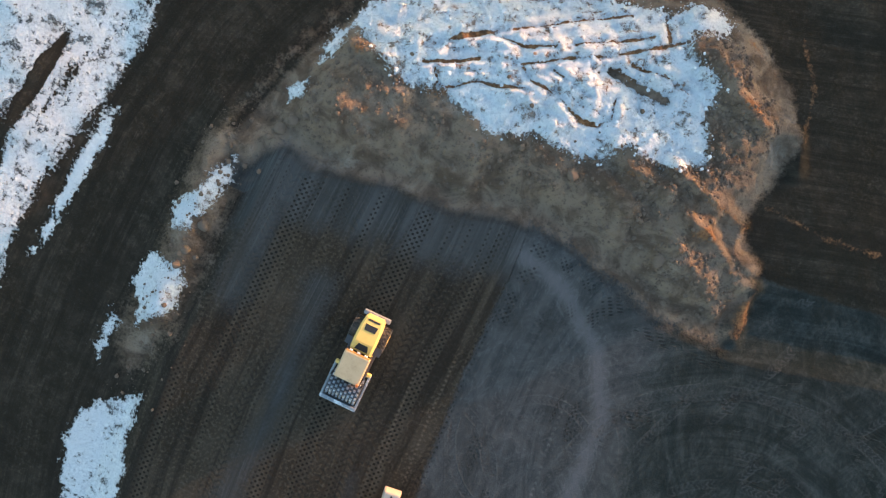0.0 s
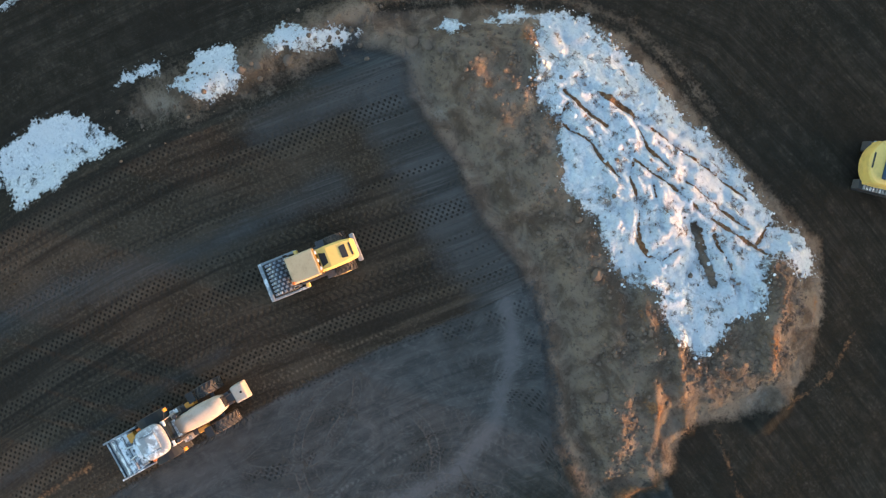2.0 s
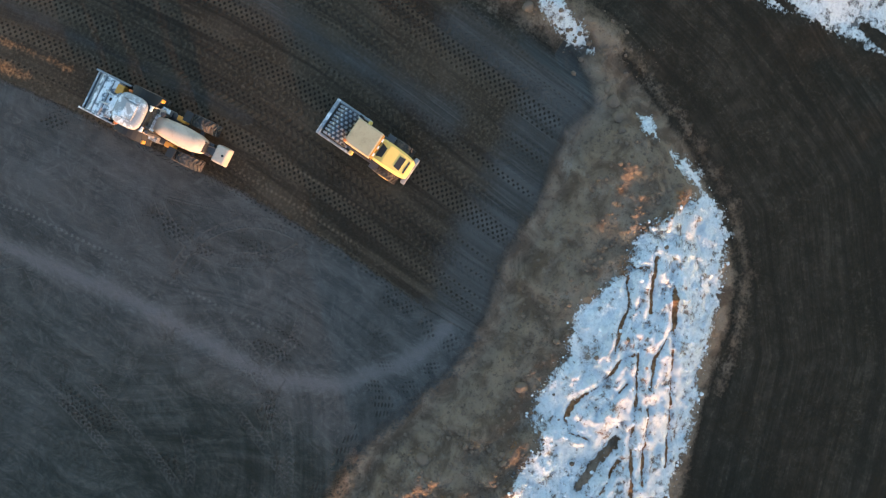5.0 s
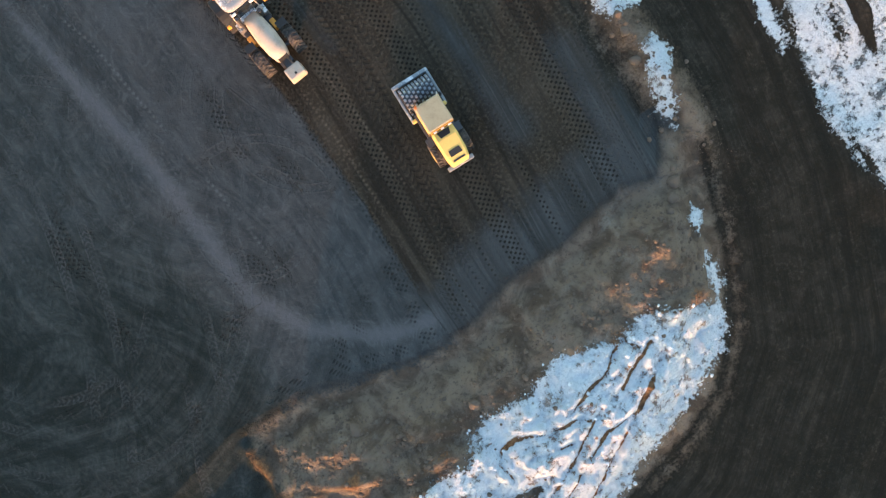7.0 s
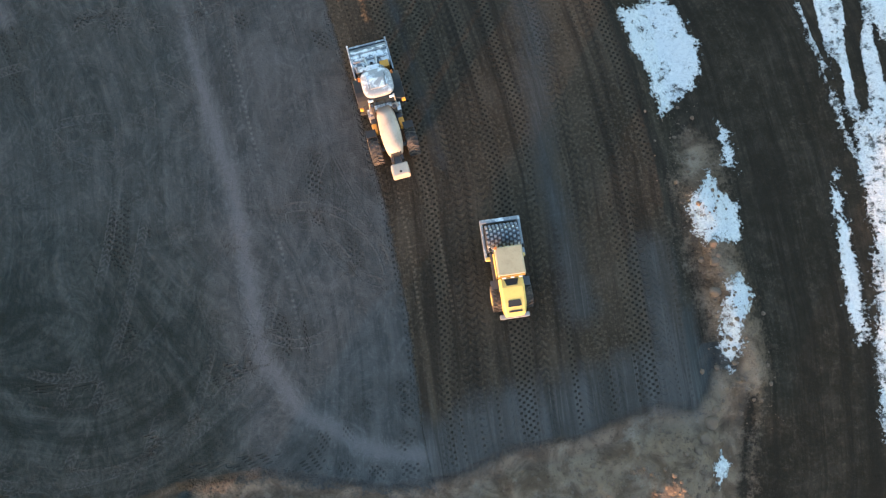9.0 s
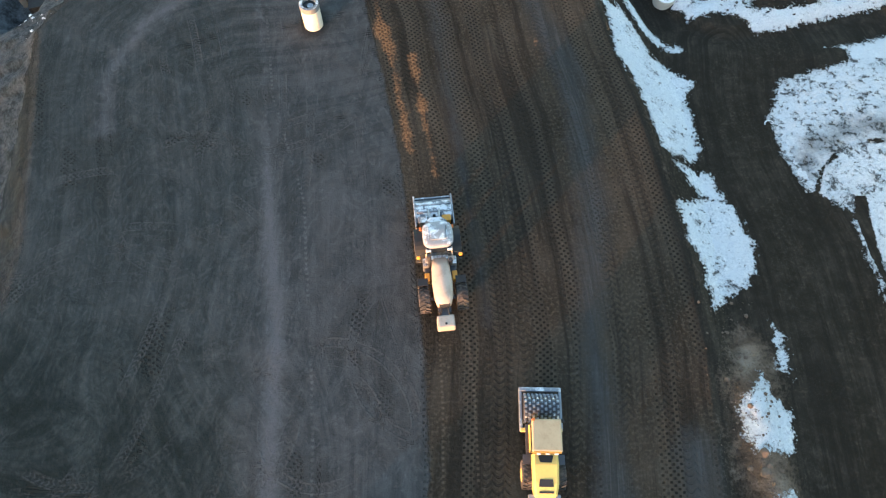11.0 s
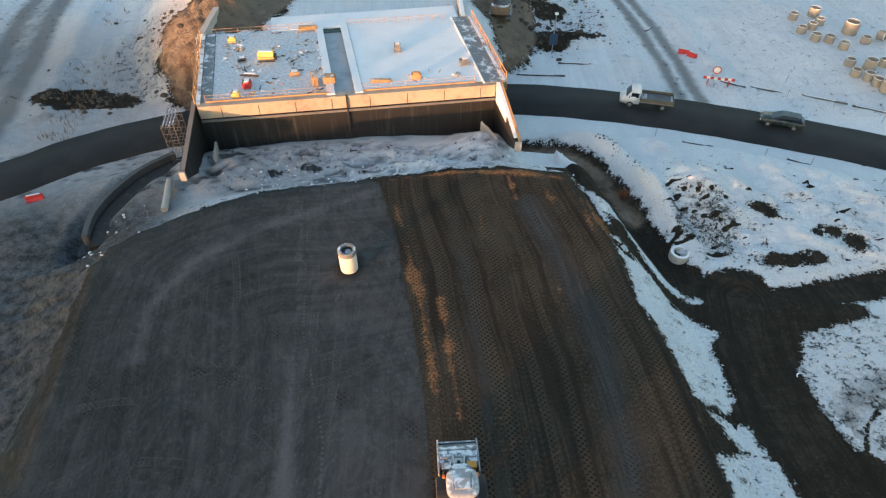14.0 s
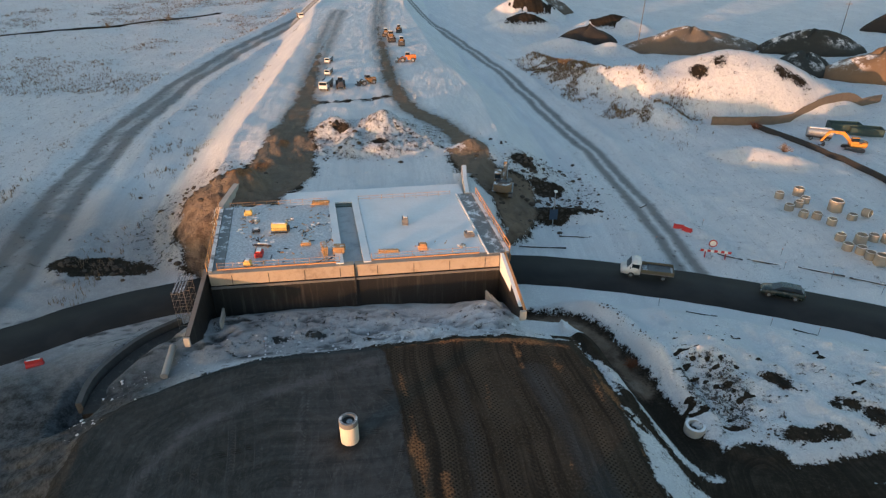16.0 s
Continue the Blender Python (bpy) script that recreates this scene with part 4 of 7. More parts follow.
    lugs = g.math("MULTIPLY", band, g.step(g.math("SINE", g.math("MULTIPLY", g.math("ADD", g.attr("turn"), g.math("MULTIPLY", off, 0.9)), 2 * math.pi / 0.30)), -0.1, 0.6))
    lip = g.math("MULTIPLY", g.step(g.math("ABSOLUTE", g.math("SUBTRACT", off, 0.25)), 0.09, 0.02), kept)
    slate = g.mix(g.math("MULTIPLY", band, 0.30), slate, (0.050, 0.050, 0.051))
    slate = g.mix(g.math("MULTIPLY", g.math("MAXIMUM", lip, g.math("MULTIPLY", lugs, 0.8)), 0.30), slate, (0.135, 0.132, 0.134))
    slate = g.mix(g.math("MULTIPLY", g.math("MULTIPLY", g.step(g.attr("tyre"), 0.0, 0.08), beads), 0.3), slate, (0.17, 0.165, 0.165))
    slate = g.mix(g.math("MULTIPLY", pads, 0.6), slate, (0.015, 0.015, 0.015))
    tinted = g.step(g.math("ADD", g.attr("tint"), g.math("MULTIPLY", ragged, 0.7)), -0.9, 1.1, 0.0, 0.8)
    brown = g.mix(g.math("MULTIPLY", tinted, g.math("SUBTRACT", 1.0, g.math("MULTIPLY", pads, 0.6))), brown, slate)
    soil = g.mix(gravel, brown, slate)
    # clay colour, also used for sun on ridges and in furrows
    sunlit_clay = g.step(g.math("ADD", g.attr("orange"), g.math("MULTIPLY", ragged, 0.55)), 0.0, 0.55)
    sunlit_clay = g.math("MULTIPLY", sunlit_clay, g.math("SUBTRACT", 1.0, g.math("MULTIPLY", pads, 0.7)))
    soil = g.mix(g.math("MULTIPLY", sunlit_clay, 0.85), soil, g.mix(g.step(fine, 0.35, 0.65), (0.15, 0.068, 0.031), (0.34, 0.175, 0.080)))
    soil = g.mix(g.step(grit, 0.60, 0.72, 0.0, 0.30), soil, (0.20, 0.17, 0.14))
    # shadow and wet soil round the shaft, as one dark colour
    soil = g.mix(g.step(g.math("ADD", g.attr("damp_shade"), g.math("MULTIPLY", ragged, 0.4)), -0.4, 0.5, 0.0, 0.75), soil, (0.016, 0.015, 0.015))
    # snow
    snow = g.step(g.math("ADD", g.attr("snow"), ragged), -0.10, 0.12)
    speck = g.math("ADD", g.math("MULTIPLY", g.noise(p, 3.2, 8, 0.8), 0.6), g.math("MULTIPLY", mid, 0.4))
    crumbs = g.step(g.math("ADD", speck, g.math("MULTIPLY_ADD", g.attr("dirty"), 0.26, -0.665)), -0.015, 0.03)
    snow = g.math("MULTIPLY", snow, g.math("SUBTRACT", 1.0, g.math("MULTIPLY", crumbs, 0.85)))
    seam = g.math("ABSOLUTE", g.math("SUBTRACT", g.noise(g.scaled(p, 0.9, 1.5, 1.0), 0.8, 5, 0.6, 0.6), 0.5))
    cracked = g.math("MULTIPLY", g.math("MULTIPLY", g.step(seam, 0.020, 0.006), g.step(g.attr("dirty"), 0.44, 0.55)), g.step(broad, 0.40, 0.55))
    snow = g.math("MULTIPLY", snow, g.math("SUBTRACT", 1.0, g.math("MULTIPLY", cracked, 0.8)))
    white = g.mix(g.step(fine, 0.35, 0.65), (0.70, 0.72, 0.75), (0.88, 0.89, 0.90))
    crust = g.noise(g.scaled(p, 0.5, 0.22, 0.5), 0.5, 7, 0.65)
    white = g.mix(g.step(g.math("ADD", g.math("MULTIPLY", crust, 0.6), g.math("MULTIPLY", mid, 0.4)), 0.42, 0.62), (0.70, 0.72, 0.75), white)
    drift = g.math("MULTIPLY", g.step(g.math("ADD", g.math("MULTIPLY", streak, 0.6), g.math("MULTIPLY", g.noise(lanes, 3.2, 5, 0.65), 0.4)), 0.42, 0.62), g.step(xyz[1], 62.0, 74.0))
    white = g.mix(g.math("MULTIPLY", drift, 0.26), white, (0.50, 0.52, 0.56))
    pock = g.step(g.math("ADD", g.math("MULTIPLY", g.noise(p, 6.5, 6, 0.72), 0.7), g.math("MULTIPLY", mid, 0.3)), 0.47, 0.60)
    white = g.mix(g.math("MULTIPLY", pock, g.step(g.attr("dirty"), 0.0, 0.4, 0.25, 0.80)), white, (0.54, 0.565, 0.61))
    # dark slush colour, which also carries the shade on the snow
    shaded_slush = g.mix(g.step(g.math("ADD", mid, g.math("MULTIPLY", fine, 0.6)), 0.55, 1.05), (0.018, 0.021, 0.023), (0.125, 0.134, 0.144))
    white = g.mix(g.attr("grime_shade"), white, shaded_slush)
    wheel = g.step(g.math("ADD", g.attr("tracks"), g.math("MULTIPLY", ragged, 0.5)), -0.3, 0.8)
    white = g.mix(g.math("MULTIPLY", wheel, 0.82), white, (0.15, 0.15, 0.15))
    colour = g.mix(snow, soil, white)
    height = g.math("ADD", g.math("MULTIPLY", fine, 0.45), g.math("MULTIPLY", grit, 0.16))
    height = g.math("ADD", height, g.math("MULTIPLY", g.math("MULTIPLY", g.math("ADD", streak, g.math("MULTIPLY", thin, 0.5)), 0.27), g.blend(outside, 1.0, 0.30)))
    height = g.math("ADD", height, g.math("MULTIPLY", g.math("SUBTRACT", g.math("ADD", lip, g.math("MULTIPLY", lugs, 0.7)), band), g.math("MULTIPLY", gravel, 0.16)))
    stony = g.math("SUBTRACT", g.math("MULTIPLY", g.noise(p, 2.2, 7, 0.68), 2.6), g.math("MULTIPLY", g.voronoi(p, 1.9), 0.8))
    height = g.math("ADD", height, g.math("MULTIPLY", g.math("MULTIPLY", heap, g.math("SUBTRACT", 1.0, snow)), stony))
    height = g.math("SUBTRACT", height, g.math("MULTIPLY", g.math("ADD", pads, g.math("MULTIPLY", tread, 0.6)), 0.6))
    height = g.math("ADD", height, g.math("MULTIPLY", snow, g.math("MULTIPLY_ADD", g.math("ADD", g.math("ADD", g.math("MULTIPLY", mid, 1.4), g.math("MULTIPLY", g.noise(p, 6.5, 6, 0.72), 1.7)), g.math("MULTIPLY", g.noise(p, 0.45, 4, 0.6), 1.5)), 0.9, 0.3)))
    g.put(g.bsdf.inputs["Specular IOR Level"], g.blend(snow, 0.06, 0.25))
    rough_value = g.blend(snow, g.blend(gravel, 0.95, 0.8), 0.8)
    return g.finish(colour, rough_value, g.bump(height, 0.8, 0.16))


land()


def asphalt():
    g = Graph("dark_wet_asphalt")
    p = g.place()
    a, b = g.noise(p, 0.3, 5), g.noise(p, 12, 6, 0.7)
    col = g.mix(g.step(a, 0.35, 0.7), (0.020, 0.021, 0.022), (0.036, 0.036, 0.036))
    col = g.mix(g.math("MULTIPLY", b, 0.35), col, (0.055, 0.055, 0.055))
    g.bsdf.inputs["Specular IOR Level"].default_value = 0.12
    return g.finish(col, g.blend(a, 0.6, 0.85), g.bump(b, 0.25, 0.02))


def spline(points, step=1.0):
    out = []
    p = [Vector((*q, 0)) for q in points]
    p = [2 * p[0] - p[1]] + p + [2 * p[-1] - p[-2]]
    for a, b, c, d in zip(p, p[1:], p[2:], p[3:]):
        n = max(2, int((c - b).length / step))
        for i in range(n):
            t = i / n
            out.append(0.5 * (2 * b + (c - a) * t + (2 * a - 5 * b + 4 * c - d) * t * t + (3 * b - a - 3 * c + d) * t ** 3))
    return out + [p[-2]]


def road():
    way = spline(MAIN_ROAD, 1.5)
    rings = []
    for i, q in enumerate(way):
        d = (way[min(i + 1, len(way) - 1)] - way[max(i - 1, 0)]).normalized()
        n = Vector((-d.y, d.x, 0))
        w = 3.45 + 0.05 * math.sin(i * 1.7)
        rings.append([q + n * w + Vector((0, 0, -4.2)), q + n * (w - 0.1) + Vector((0, 0, -3.96)), q + Vector((0, 0, -3.90)), q - n * (w - 0.1) + Vector((0, 0, -3.96)), q - n * w + Vector((0, 0, -4.2))])
    bm = loft(rings)
    return tagged(new("road", mesh("road", bm, asphalt(), True)), "dark wet asphalt public road passing under the bridge", "road", kind="structure")


road()


# ---- the bridge ----
def deck_point(u, v, z=DECK_TOP):
    """A place on the deck: u from west to east, v from south to north, both 0 to 1."""
    a, b, c, d = (Vector((*q, 0)) for q in (DECK_SW, DECK_SE, DECK_NE, DECK_NW))
    q = (a * (1 - u) + b * u) * (1 - v) + (d * (1 - u) + c * u) * v
    return Vector((q.x, q.y, z))


def slab(u0, u1, v0, v1, foot, top, bm=None, steps=1):
    rows = []
    for i in range(steps + 1):
        u = u0 + (u1 - u0) * i / steps
        rows.append([deck_point(u, v0, foot), deck_point(u, v1, foot), deck_point(u, v1, top), deck_point(u, v0, top)])
    return loft(rows, bm)


def bridge():
    br = thing("bridge", "unfinished concrete road bridge with snowy deck and bare abutments", "bridge")
    part("deck_west", slab(0.0, 0.452, 0.0, 1.0, 1.1, DECK_TOP), WETCONCRETE, br, "frosted grey deck slab")
    part("deck_east", slab(0.522, 1.035, 0.0, 1.0, 1.1, DECK_TOP), WETCONCRETE, br, "snow-covered deck slab")
    part("median_floor", slab(0.4525, 0.5215, 0.025, 0.985, 1.0, 1.98), SLOTGREY, br, "sunken damp median slot")
    part("median_end", slab(0.453, 0.521, 0.93, 0.984, 1.985, 2.12), TEAL, br, "teal shutter at the end of the slot")
    for u in (0.440, 0.534):
        part("median_kerb", slab(u - 0.013, u + 0.013, 0.0, 1.0, DECK_TOP + 0.004, DECK_TOP + 0.22), SNOWWHITE, br, "snow-covered kerb beside the slot")
    part("snow_cover", slab(0.549, 0.955, 0.035, 0.99, DECK_TOP + 0.004, DECK_TOP + 0.13), SNOWWHITE, br, "untrodden snow")
    part("snow_cover", slab(0.052, 0.424, 0.05, 0.985, DECK_TOP + 0.004, DECK_TOP + 0.06), DECKSNOW, br, "trodden patchy snow")
    part("snow_cover", slab(0.26, 0.99, 0.985, 1.22, 1.2, DECK_TOP + 0.1), SNOWWHITE, br, "snow over the approach slab")
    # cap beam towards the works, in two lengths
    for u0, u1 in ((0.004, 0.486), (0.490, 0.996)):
        part("cap_beam", slab(u0, u1, -0.022, 0.024, 0.92, DECK_TOP - 0.12), CAPWALL, br, "stained concrete cap beam tinted warm for sun")
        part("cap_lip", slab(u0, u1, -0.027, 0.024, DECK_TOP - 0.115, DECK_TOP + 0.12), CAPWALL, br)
        part("ledge", slab(u0, u1, -0.030, -0.022, 0.55, 0.80), SHADEWALL, br)
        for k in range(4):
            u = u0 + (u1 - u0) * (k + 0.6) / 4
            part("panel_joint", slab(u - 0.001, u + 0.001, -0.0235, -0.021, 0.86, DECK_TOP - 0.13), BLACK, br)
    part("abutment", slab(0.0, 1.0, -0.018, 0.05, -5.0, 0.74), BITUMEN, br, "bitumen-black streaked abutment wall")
    part("abutment", slab(0.0, 1.0, 0.95, 1.0, -5.0, 1.09), SHADEWALL, br)
    part("joint_post", slab(0.485, 0.4895, -0.035, -0.023, -2.6, DECK_TOP + 0.25), BLACK, br)
    part("parapet", slab(0.0, 0.014, 0.0, 1.0, DECK_TOP + 0.003, DECK_TOP + 0.28), WETCONCRETE, br)
    part("edge_walk", slab(0.0145, 0.050, 0.03, 0.99, DECK_TOP + 0.004, DECK_TOP + 0.12), WALKGREY, br, "bare damp walkway along the deck edge")
    part("edge_walk", slab(0.962, 1.022, 0.0, 1.0, DECK_TOP + 0.004, DECK_TOP + 0.22), WALKGREY, br, "bare damp walkway along the deck edge")
    part("edge_kerb", slab(0.957, 0.9615, 0.0, 1.0, DECK_TOP + 0.004, DECK_TOP + 0.30), SNOWWHITE, br)
    part("parapet", slab(1.0225, 1.035, 0.0, 1.0, DECK_TOP + 0.003, DECK_TOP + 0.34), WETCONCRETE, br)
    # wing walls, sloping down from the deck
    # west wing coloured black for its shaded face, pale end block for sun
    part("wing_wall", wall_run([(-27.9, 60.2), (-27.4, 54.8), (-27.1, 51.2)], 0.5, [-4.6, -2.4, -0.5], [2.3, 1.2, 0.4]), BITUMEN, br, "bitumen-black sloping wing wall, dark for its shaded face")
    part("wing_coping", wall_run([(-27.9, 60.0), (-27.4, 54.8), (-27.1, 51.3)], 0.42, [2.0, 1.0, 0.2], [2.36, 1.26, 0.46]), SHADEWALL, br, "grey coping toned for shade")
    part("wing_end", box(-27.1, 51.05, -0.5, 0.54, 0.22, 0.95, 0.03), CONCRETE, br)
    part("wing_wall", wall_run([(2.5, 63.6), (3.2, 59.6), (3.9, 55.6)], 0.55, [-4.6, -2.4, -0.5], [2.3, 1.4, 0.4]), BITUMEN, br, "bitumen-coated wing wall capped with snow")
    # the ply's orange here stands for sun on the coping
    part("wing_coping", wall_run([(2.72, 63.4), (3.42, 59.6), (4.12, 55.5)], 0.26, [1.9, 1.0, 0.0], [2.42, 1.52, 0.52]), PLYWOOD, br, "coping edge coloured orange for sunlight")
    part("wing_end", box(3.95, 55.35, -0.6, 0.62, 0.3, 1.05, 0.03, turn=10), CONCRETE, br)
    part("wing_snow", wall_run([(2.44, 63.2), (3.1, 59.6), (3.75, 56.0)], 0.36, 0.3, [2.42, 1.52, 0.56]), SNOWWHITE, br)
    part("wing_wall", wall_run([(-30.9, 74.0), (-30.7, 78.0), (-30.4, 82.4)], 0.7, -3.0, [2.6, 2.9, 3.2]), CONCRETE, br)
    part("wing_wall", wall_run([(-0.7, 78.4), (-0.9, 83.0), (-0.9, 87.2)], 0.7, -3.0, [2.5, 2.6, 2.8]), CONCRETE, br)
    part("wing_snow", wall_run([(-0.7, 78.6), (-0.9, 83.0), (-0.9, 87.0)], 0.5, 2.0, [2.62, 2.72, 2.92]), SNOWWHITE, br)
    # timber edge protection
    for u0, u1, v in ((0.03, 0.44, 0.035), (0.55, 0.93, 0.035), (0.55, 0.93, 0.985), (0.04, 0.42, 0.985)):
        for z in (0.40, 0.75):
            part("guard_board", rail(deck_point(u0, v, DECK_TOP + z), deck_point(u1, v, DECK_TOP + z), 0.025, 0.035), TIMBER, br)
        if v < 0.5:
            part("toe_board", rail(deck_point(u0, v - 0.012, DECK_TOP + 0.16), deck_point(u1, v - 0.012, DECK_TOP + 0.16), 0.12, 0.16), PLYWOOD, br)
        for k in range(9):
            a = deck_point(u0 + (u1 - u0) * k / 8, v)
            part("guard_post", box(a.x, a.y, DECK_TOP, 0.04, 0.04, 0.85, 0.01), TIMBER, br)
    for u in (-0.004, 1.039):
        for z in (0.5, 1.0):
            part("guard_board", rail(deck_point(u, 0.02, DECK_TOP + z), deck_point(u, 0.98, DECK_TOP + z), 0.05, 0.12), PLYWOOD, br)
        part("edge_shutter", rail(deck_point(u * 1.0, 0.0, 1.75), deck_point(u, 1.0, 1.75), 0.10, 0.8), PLYWOOD, br, "orange formwork board along the deck edge")
        for k in range(8):
            a = deck_point(u, 0.02 + 0.96 * k / 7)
            part("guard_post", box(a.x, a.y, DECK_TOP - 0.3, 0.08, 0.08, 1.4, 0.01), TIMBER, br)
    # snow-covered shutters leaning at the east end
    for k, (x, y, tilt) in enumerate(((1.2, 60.4, 10), (1.7, 59.6, 14), (-26.0, 57.0, 0))):
        part("spare_shutter", box(x, y, -2.3, 0.2, 2.4, 1.1, 0.02, turn=10 + tilt), CONCRETE, br)
    return br


def rail(a, b, thick, tall):
    """A board on edge between two points, tall upwards."""
    a, b = Vector(a), Vector(b)
    d = (b - a).normalized()
    n = Vector((-d.y, d.x, 0)).normalized() * thick / 2
    up = Vector((0, 0, tall / 2))
    return loft([[q - n - up, q + n - up, q + n + up, q - n + up] for q in (a, b)])


def channel():
    way = [(q.x, q.y) for q in spline(CHANNEL, 1.0)]
    w = thing("drain_channel", "curved grey concrete drain channel in the shaded slope", "drain channel")
    part("outer_wall", wall_run(way, 0.5, -3.6, [-2.45] * len(way)), DIMCHANNEL, w)
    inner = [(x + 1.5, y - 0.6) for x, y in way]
    # floor takes the bitumen black, again for the dim slope
    part("invert", wall_run(inner, 1.9, -3.6, [-2.95] * len(way)), BITUMEN, w, "channel floor darkened for shade")


def deck_snow():
    g = Graph("trodden_deck_snow")
    p = g.place()
    a, b = g.noise(p, 3.6, 7, 0.72), g.noise(p, 14, 6, 0.7)
    m = g.step(g.math("ADD", g.math("MULTIPLY", a, 0.6), g.math("MULTIPLY", b, 0.4)), 0.38, 0.60)
    return g.finish(g.mix(m, (0.38, 0.395, 0.42), (0.66, 0.68, 0.71)), 0.8, g.bump(b, 0.3, 0.04))


DECKSNOW = deck_snow()
bridge()
channel()


# ---- machines ----
def ground_z(x, y):
    return float(heights(np.array([float(x)]), np.array([float(y)]))[0])


def lying(x, y, z, r, width, sides=24, bevel=0.05, bm=None):
    """A wheel-like drum with its axle along x."""
    b = bmesh.new()
    prof = [(-width / 2, r * 0.45), (-width / 2, r - bevel), (-width / 2 + bevel, r), (width / 2 - bevel, r), (width / 2, r - bevel), (width / 2, r * 0.45)]
    rows = [[b.verts.new((x + px, y + pr * math.cos(2 * math.pi * i / sides), z + pr * math.sin(2 * math.pi * i / sides))) for i in range(sides)] for px, pr in prof]
    for p, q in zip(rows, rows[1:]):
        for i in range(sides):
            b.faces.new((p[i], p[(i + 1) % sides], q[(i + 1) % sides], q[i]))
    b.faces.new(rows[0][::-1])
    b.faces.new(rows[-1])
    bmesh.ops.recalc_face_normals(b, faces=b.faces[:])
    return join(bm, b)


def wheel(parent, x, y, r, width, rim, lugs=18):
    t = part("wheel", lying(x, y, r, r * 0.93, width), RUBBER, parent)
    bm = bmesh.new()
    for i in range(lugs):
        a = 2 * math.pi * i / lugs
        for s in (-1, 1):
            b = box(0, 0, 0, width * 0.52, r * 0.10, r * 0.10, 0.0)
            b.transform(Matrix.Translation((x, y, r)) @ pose(0, 0, 0, math.degrees(a) + (10 if s > 0 else 0)) @ pose(s * width * 0.24, 0, r * 0.90, 0, 0, 28 * s))
            join(bm, b)
    part("tread", bm, RUBBER, t)
    part("rim", lying(x, y, r, r * 0.5, width * 1.04, 20, 0.03), rim, t)
    return t


def roller(m):
    r = thing("soil_compactor", "yellow single-drum soil compactor with pad-foot drum on the fill", "road roller", m)
    drum = part("drum", lying(0, 1.70, 0.78, 0.70, 1.92, 40, 0.04), STEEL, r, "dark steel pad-foot drum")
    pad = mesh("pad", box(0, 0, 0, 0.14, 0.16, 0.11, 0.0, 0.7), PADSTEEL)
    for k in range(9):
        for i in range(16):
            ob = new("pad", pad)
            ob.parent = drum
            ob.matrix_local = pose(-0.86 + 0.215 * k, 1.70, 0.78, 22.5 * (i + 0.5 * (k % 2))) @ pose(0, 0, 0.69)
    part("front_beam", box(0, 2.70, 0.62, 2.30, 0.22, 0.40, 0.04), FRAMESTEEL, r, "grey front beam of the drum frame")
    for s in (-1, 1):
        part("side_beam", box(s * 1.08, 1.60, 0.60, 0.15, 2.20, 0.36, 0.04), FRAMESTEEL, r)
        part("scraper", box(s * 0.5, 0.72, 0.55, 0.8, 0.06, 0.3, 0.01), STEEL, r)
    part("rear_beam", box(0, 0.55, 0.62, 2.24, 0.20, 0.36, 0.04), YELLOW, r, "yellow rear beam of the drum frame")
    part("hitch", box(0, 0.25, 0.5, 0.7, 0.6, 0.5, 0.06), STEEL, r)
    part("platform", box(0, 0.0, 0.85, 1.75, 1.65, 0.22, 0.04), STEEL, r)
    part("cab_frame", box(0, 0.05, 1.07, 1.45, 1.45, 0.55, 0.05), YELLOW, r)
    part("cab_glass", box(0, 0.05, 1.60, 1.40, 1.42, 1.05, 0.05, 0.95), GLASS, r)
    for sx in (-1, 1):
        for sy in (-1, 1):
            part("cab_post", rod((sx * 0.70, 0.05 + sy * 0.70, 1.5), (sx * 0.67, 0.05 + sy * 0.68, 2.68), 0.05), BLACK, r)
    roof = part("cab_roof", box(0, 0.05, 2.64, 1.56, 1.66, 0.17, 0.06, 0.94), BUFF, r, "dusty buff cab roof")
    part("roof_lip", box(0, -0.74, 2.68, 1.40, 0.16, 0.10, 0.03), AMBER, roof)
    for sx in (-0.45, 0.0, 0.45):
        part("work_lamp", box(sx, -0.84, 2.62, 0.20, 0.10, 0.14, 0.03), WHITE, roof)
    part("beacon", rod((-0.68, 0.80, 2.6), (-0.68, 0.80, 2.95), 0.08, 12), ORANGE, roof, "orange beacon")
    part("mirror", box(-0.92, 0.86, 2.1, 0.10, 0.20, 0.34, 0.03), BLACK, r)
    part("mirror", box(0.92, 0.86, 2.1, 0.10, 0.20, 0.34, 0.03), BLACK, r)
    hood = loft([[(-w, y, 0.85), (w, y, 0.85), (w, y, z - 0.12), (w - 0.12, y, z), (-w + 0.12, y, z), (-w, y, z - 0.12)] for y, w, z in
                 ((-0.78, 0.66, 1.95), (-1.3, 0.68, 1.98), (-2.2, 0.66, 1.86), (-2.72, 0.58, 1.72), (-2.86, 0.48, 1.45))])
    hood = part("hood", hood, YELLOW, r, "bright yellow engine hood")
    part("air_grille", loft([[(-w, y, z - 0.05), (w, y, z - 0.05), (w, y, z + 0.02), (-w, y, z + 0.02)] for y, w, z in ((-0.84, 0.40, 1.955), (-1.20, 0.29, 1.975))]), BLACK, hood)
    part("rear_grille", loft([[(-w, y, z - 0.05), (w, y, z - 0.05), (w, y, z + 0.02), (-w, y, z + 0.02)] for y, w, z in ((-2.0, 0.33, 1.888), (-2.36, 0.38, 1.828))]), BLACK, hood)
    part("slot", loft([[(-w, y, z - 0.04), (w, y, z - 0.04), (w, y, z + 0.015), (-w, y, z + 0.015)] for y, w, z in ((-2.56, 0.36, 1.768), (-2.66, 0.37, 1.742))]), BLACK, hood)
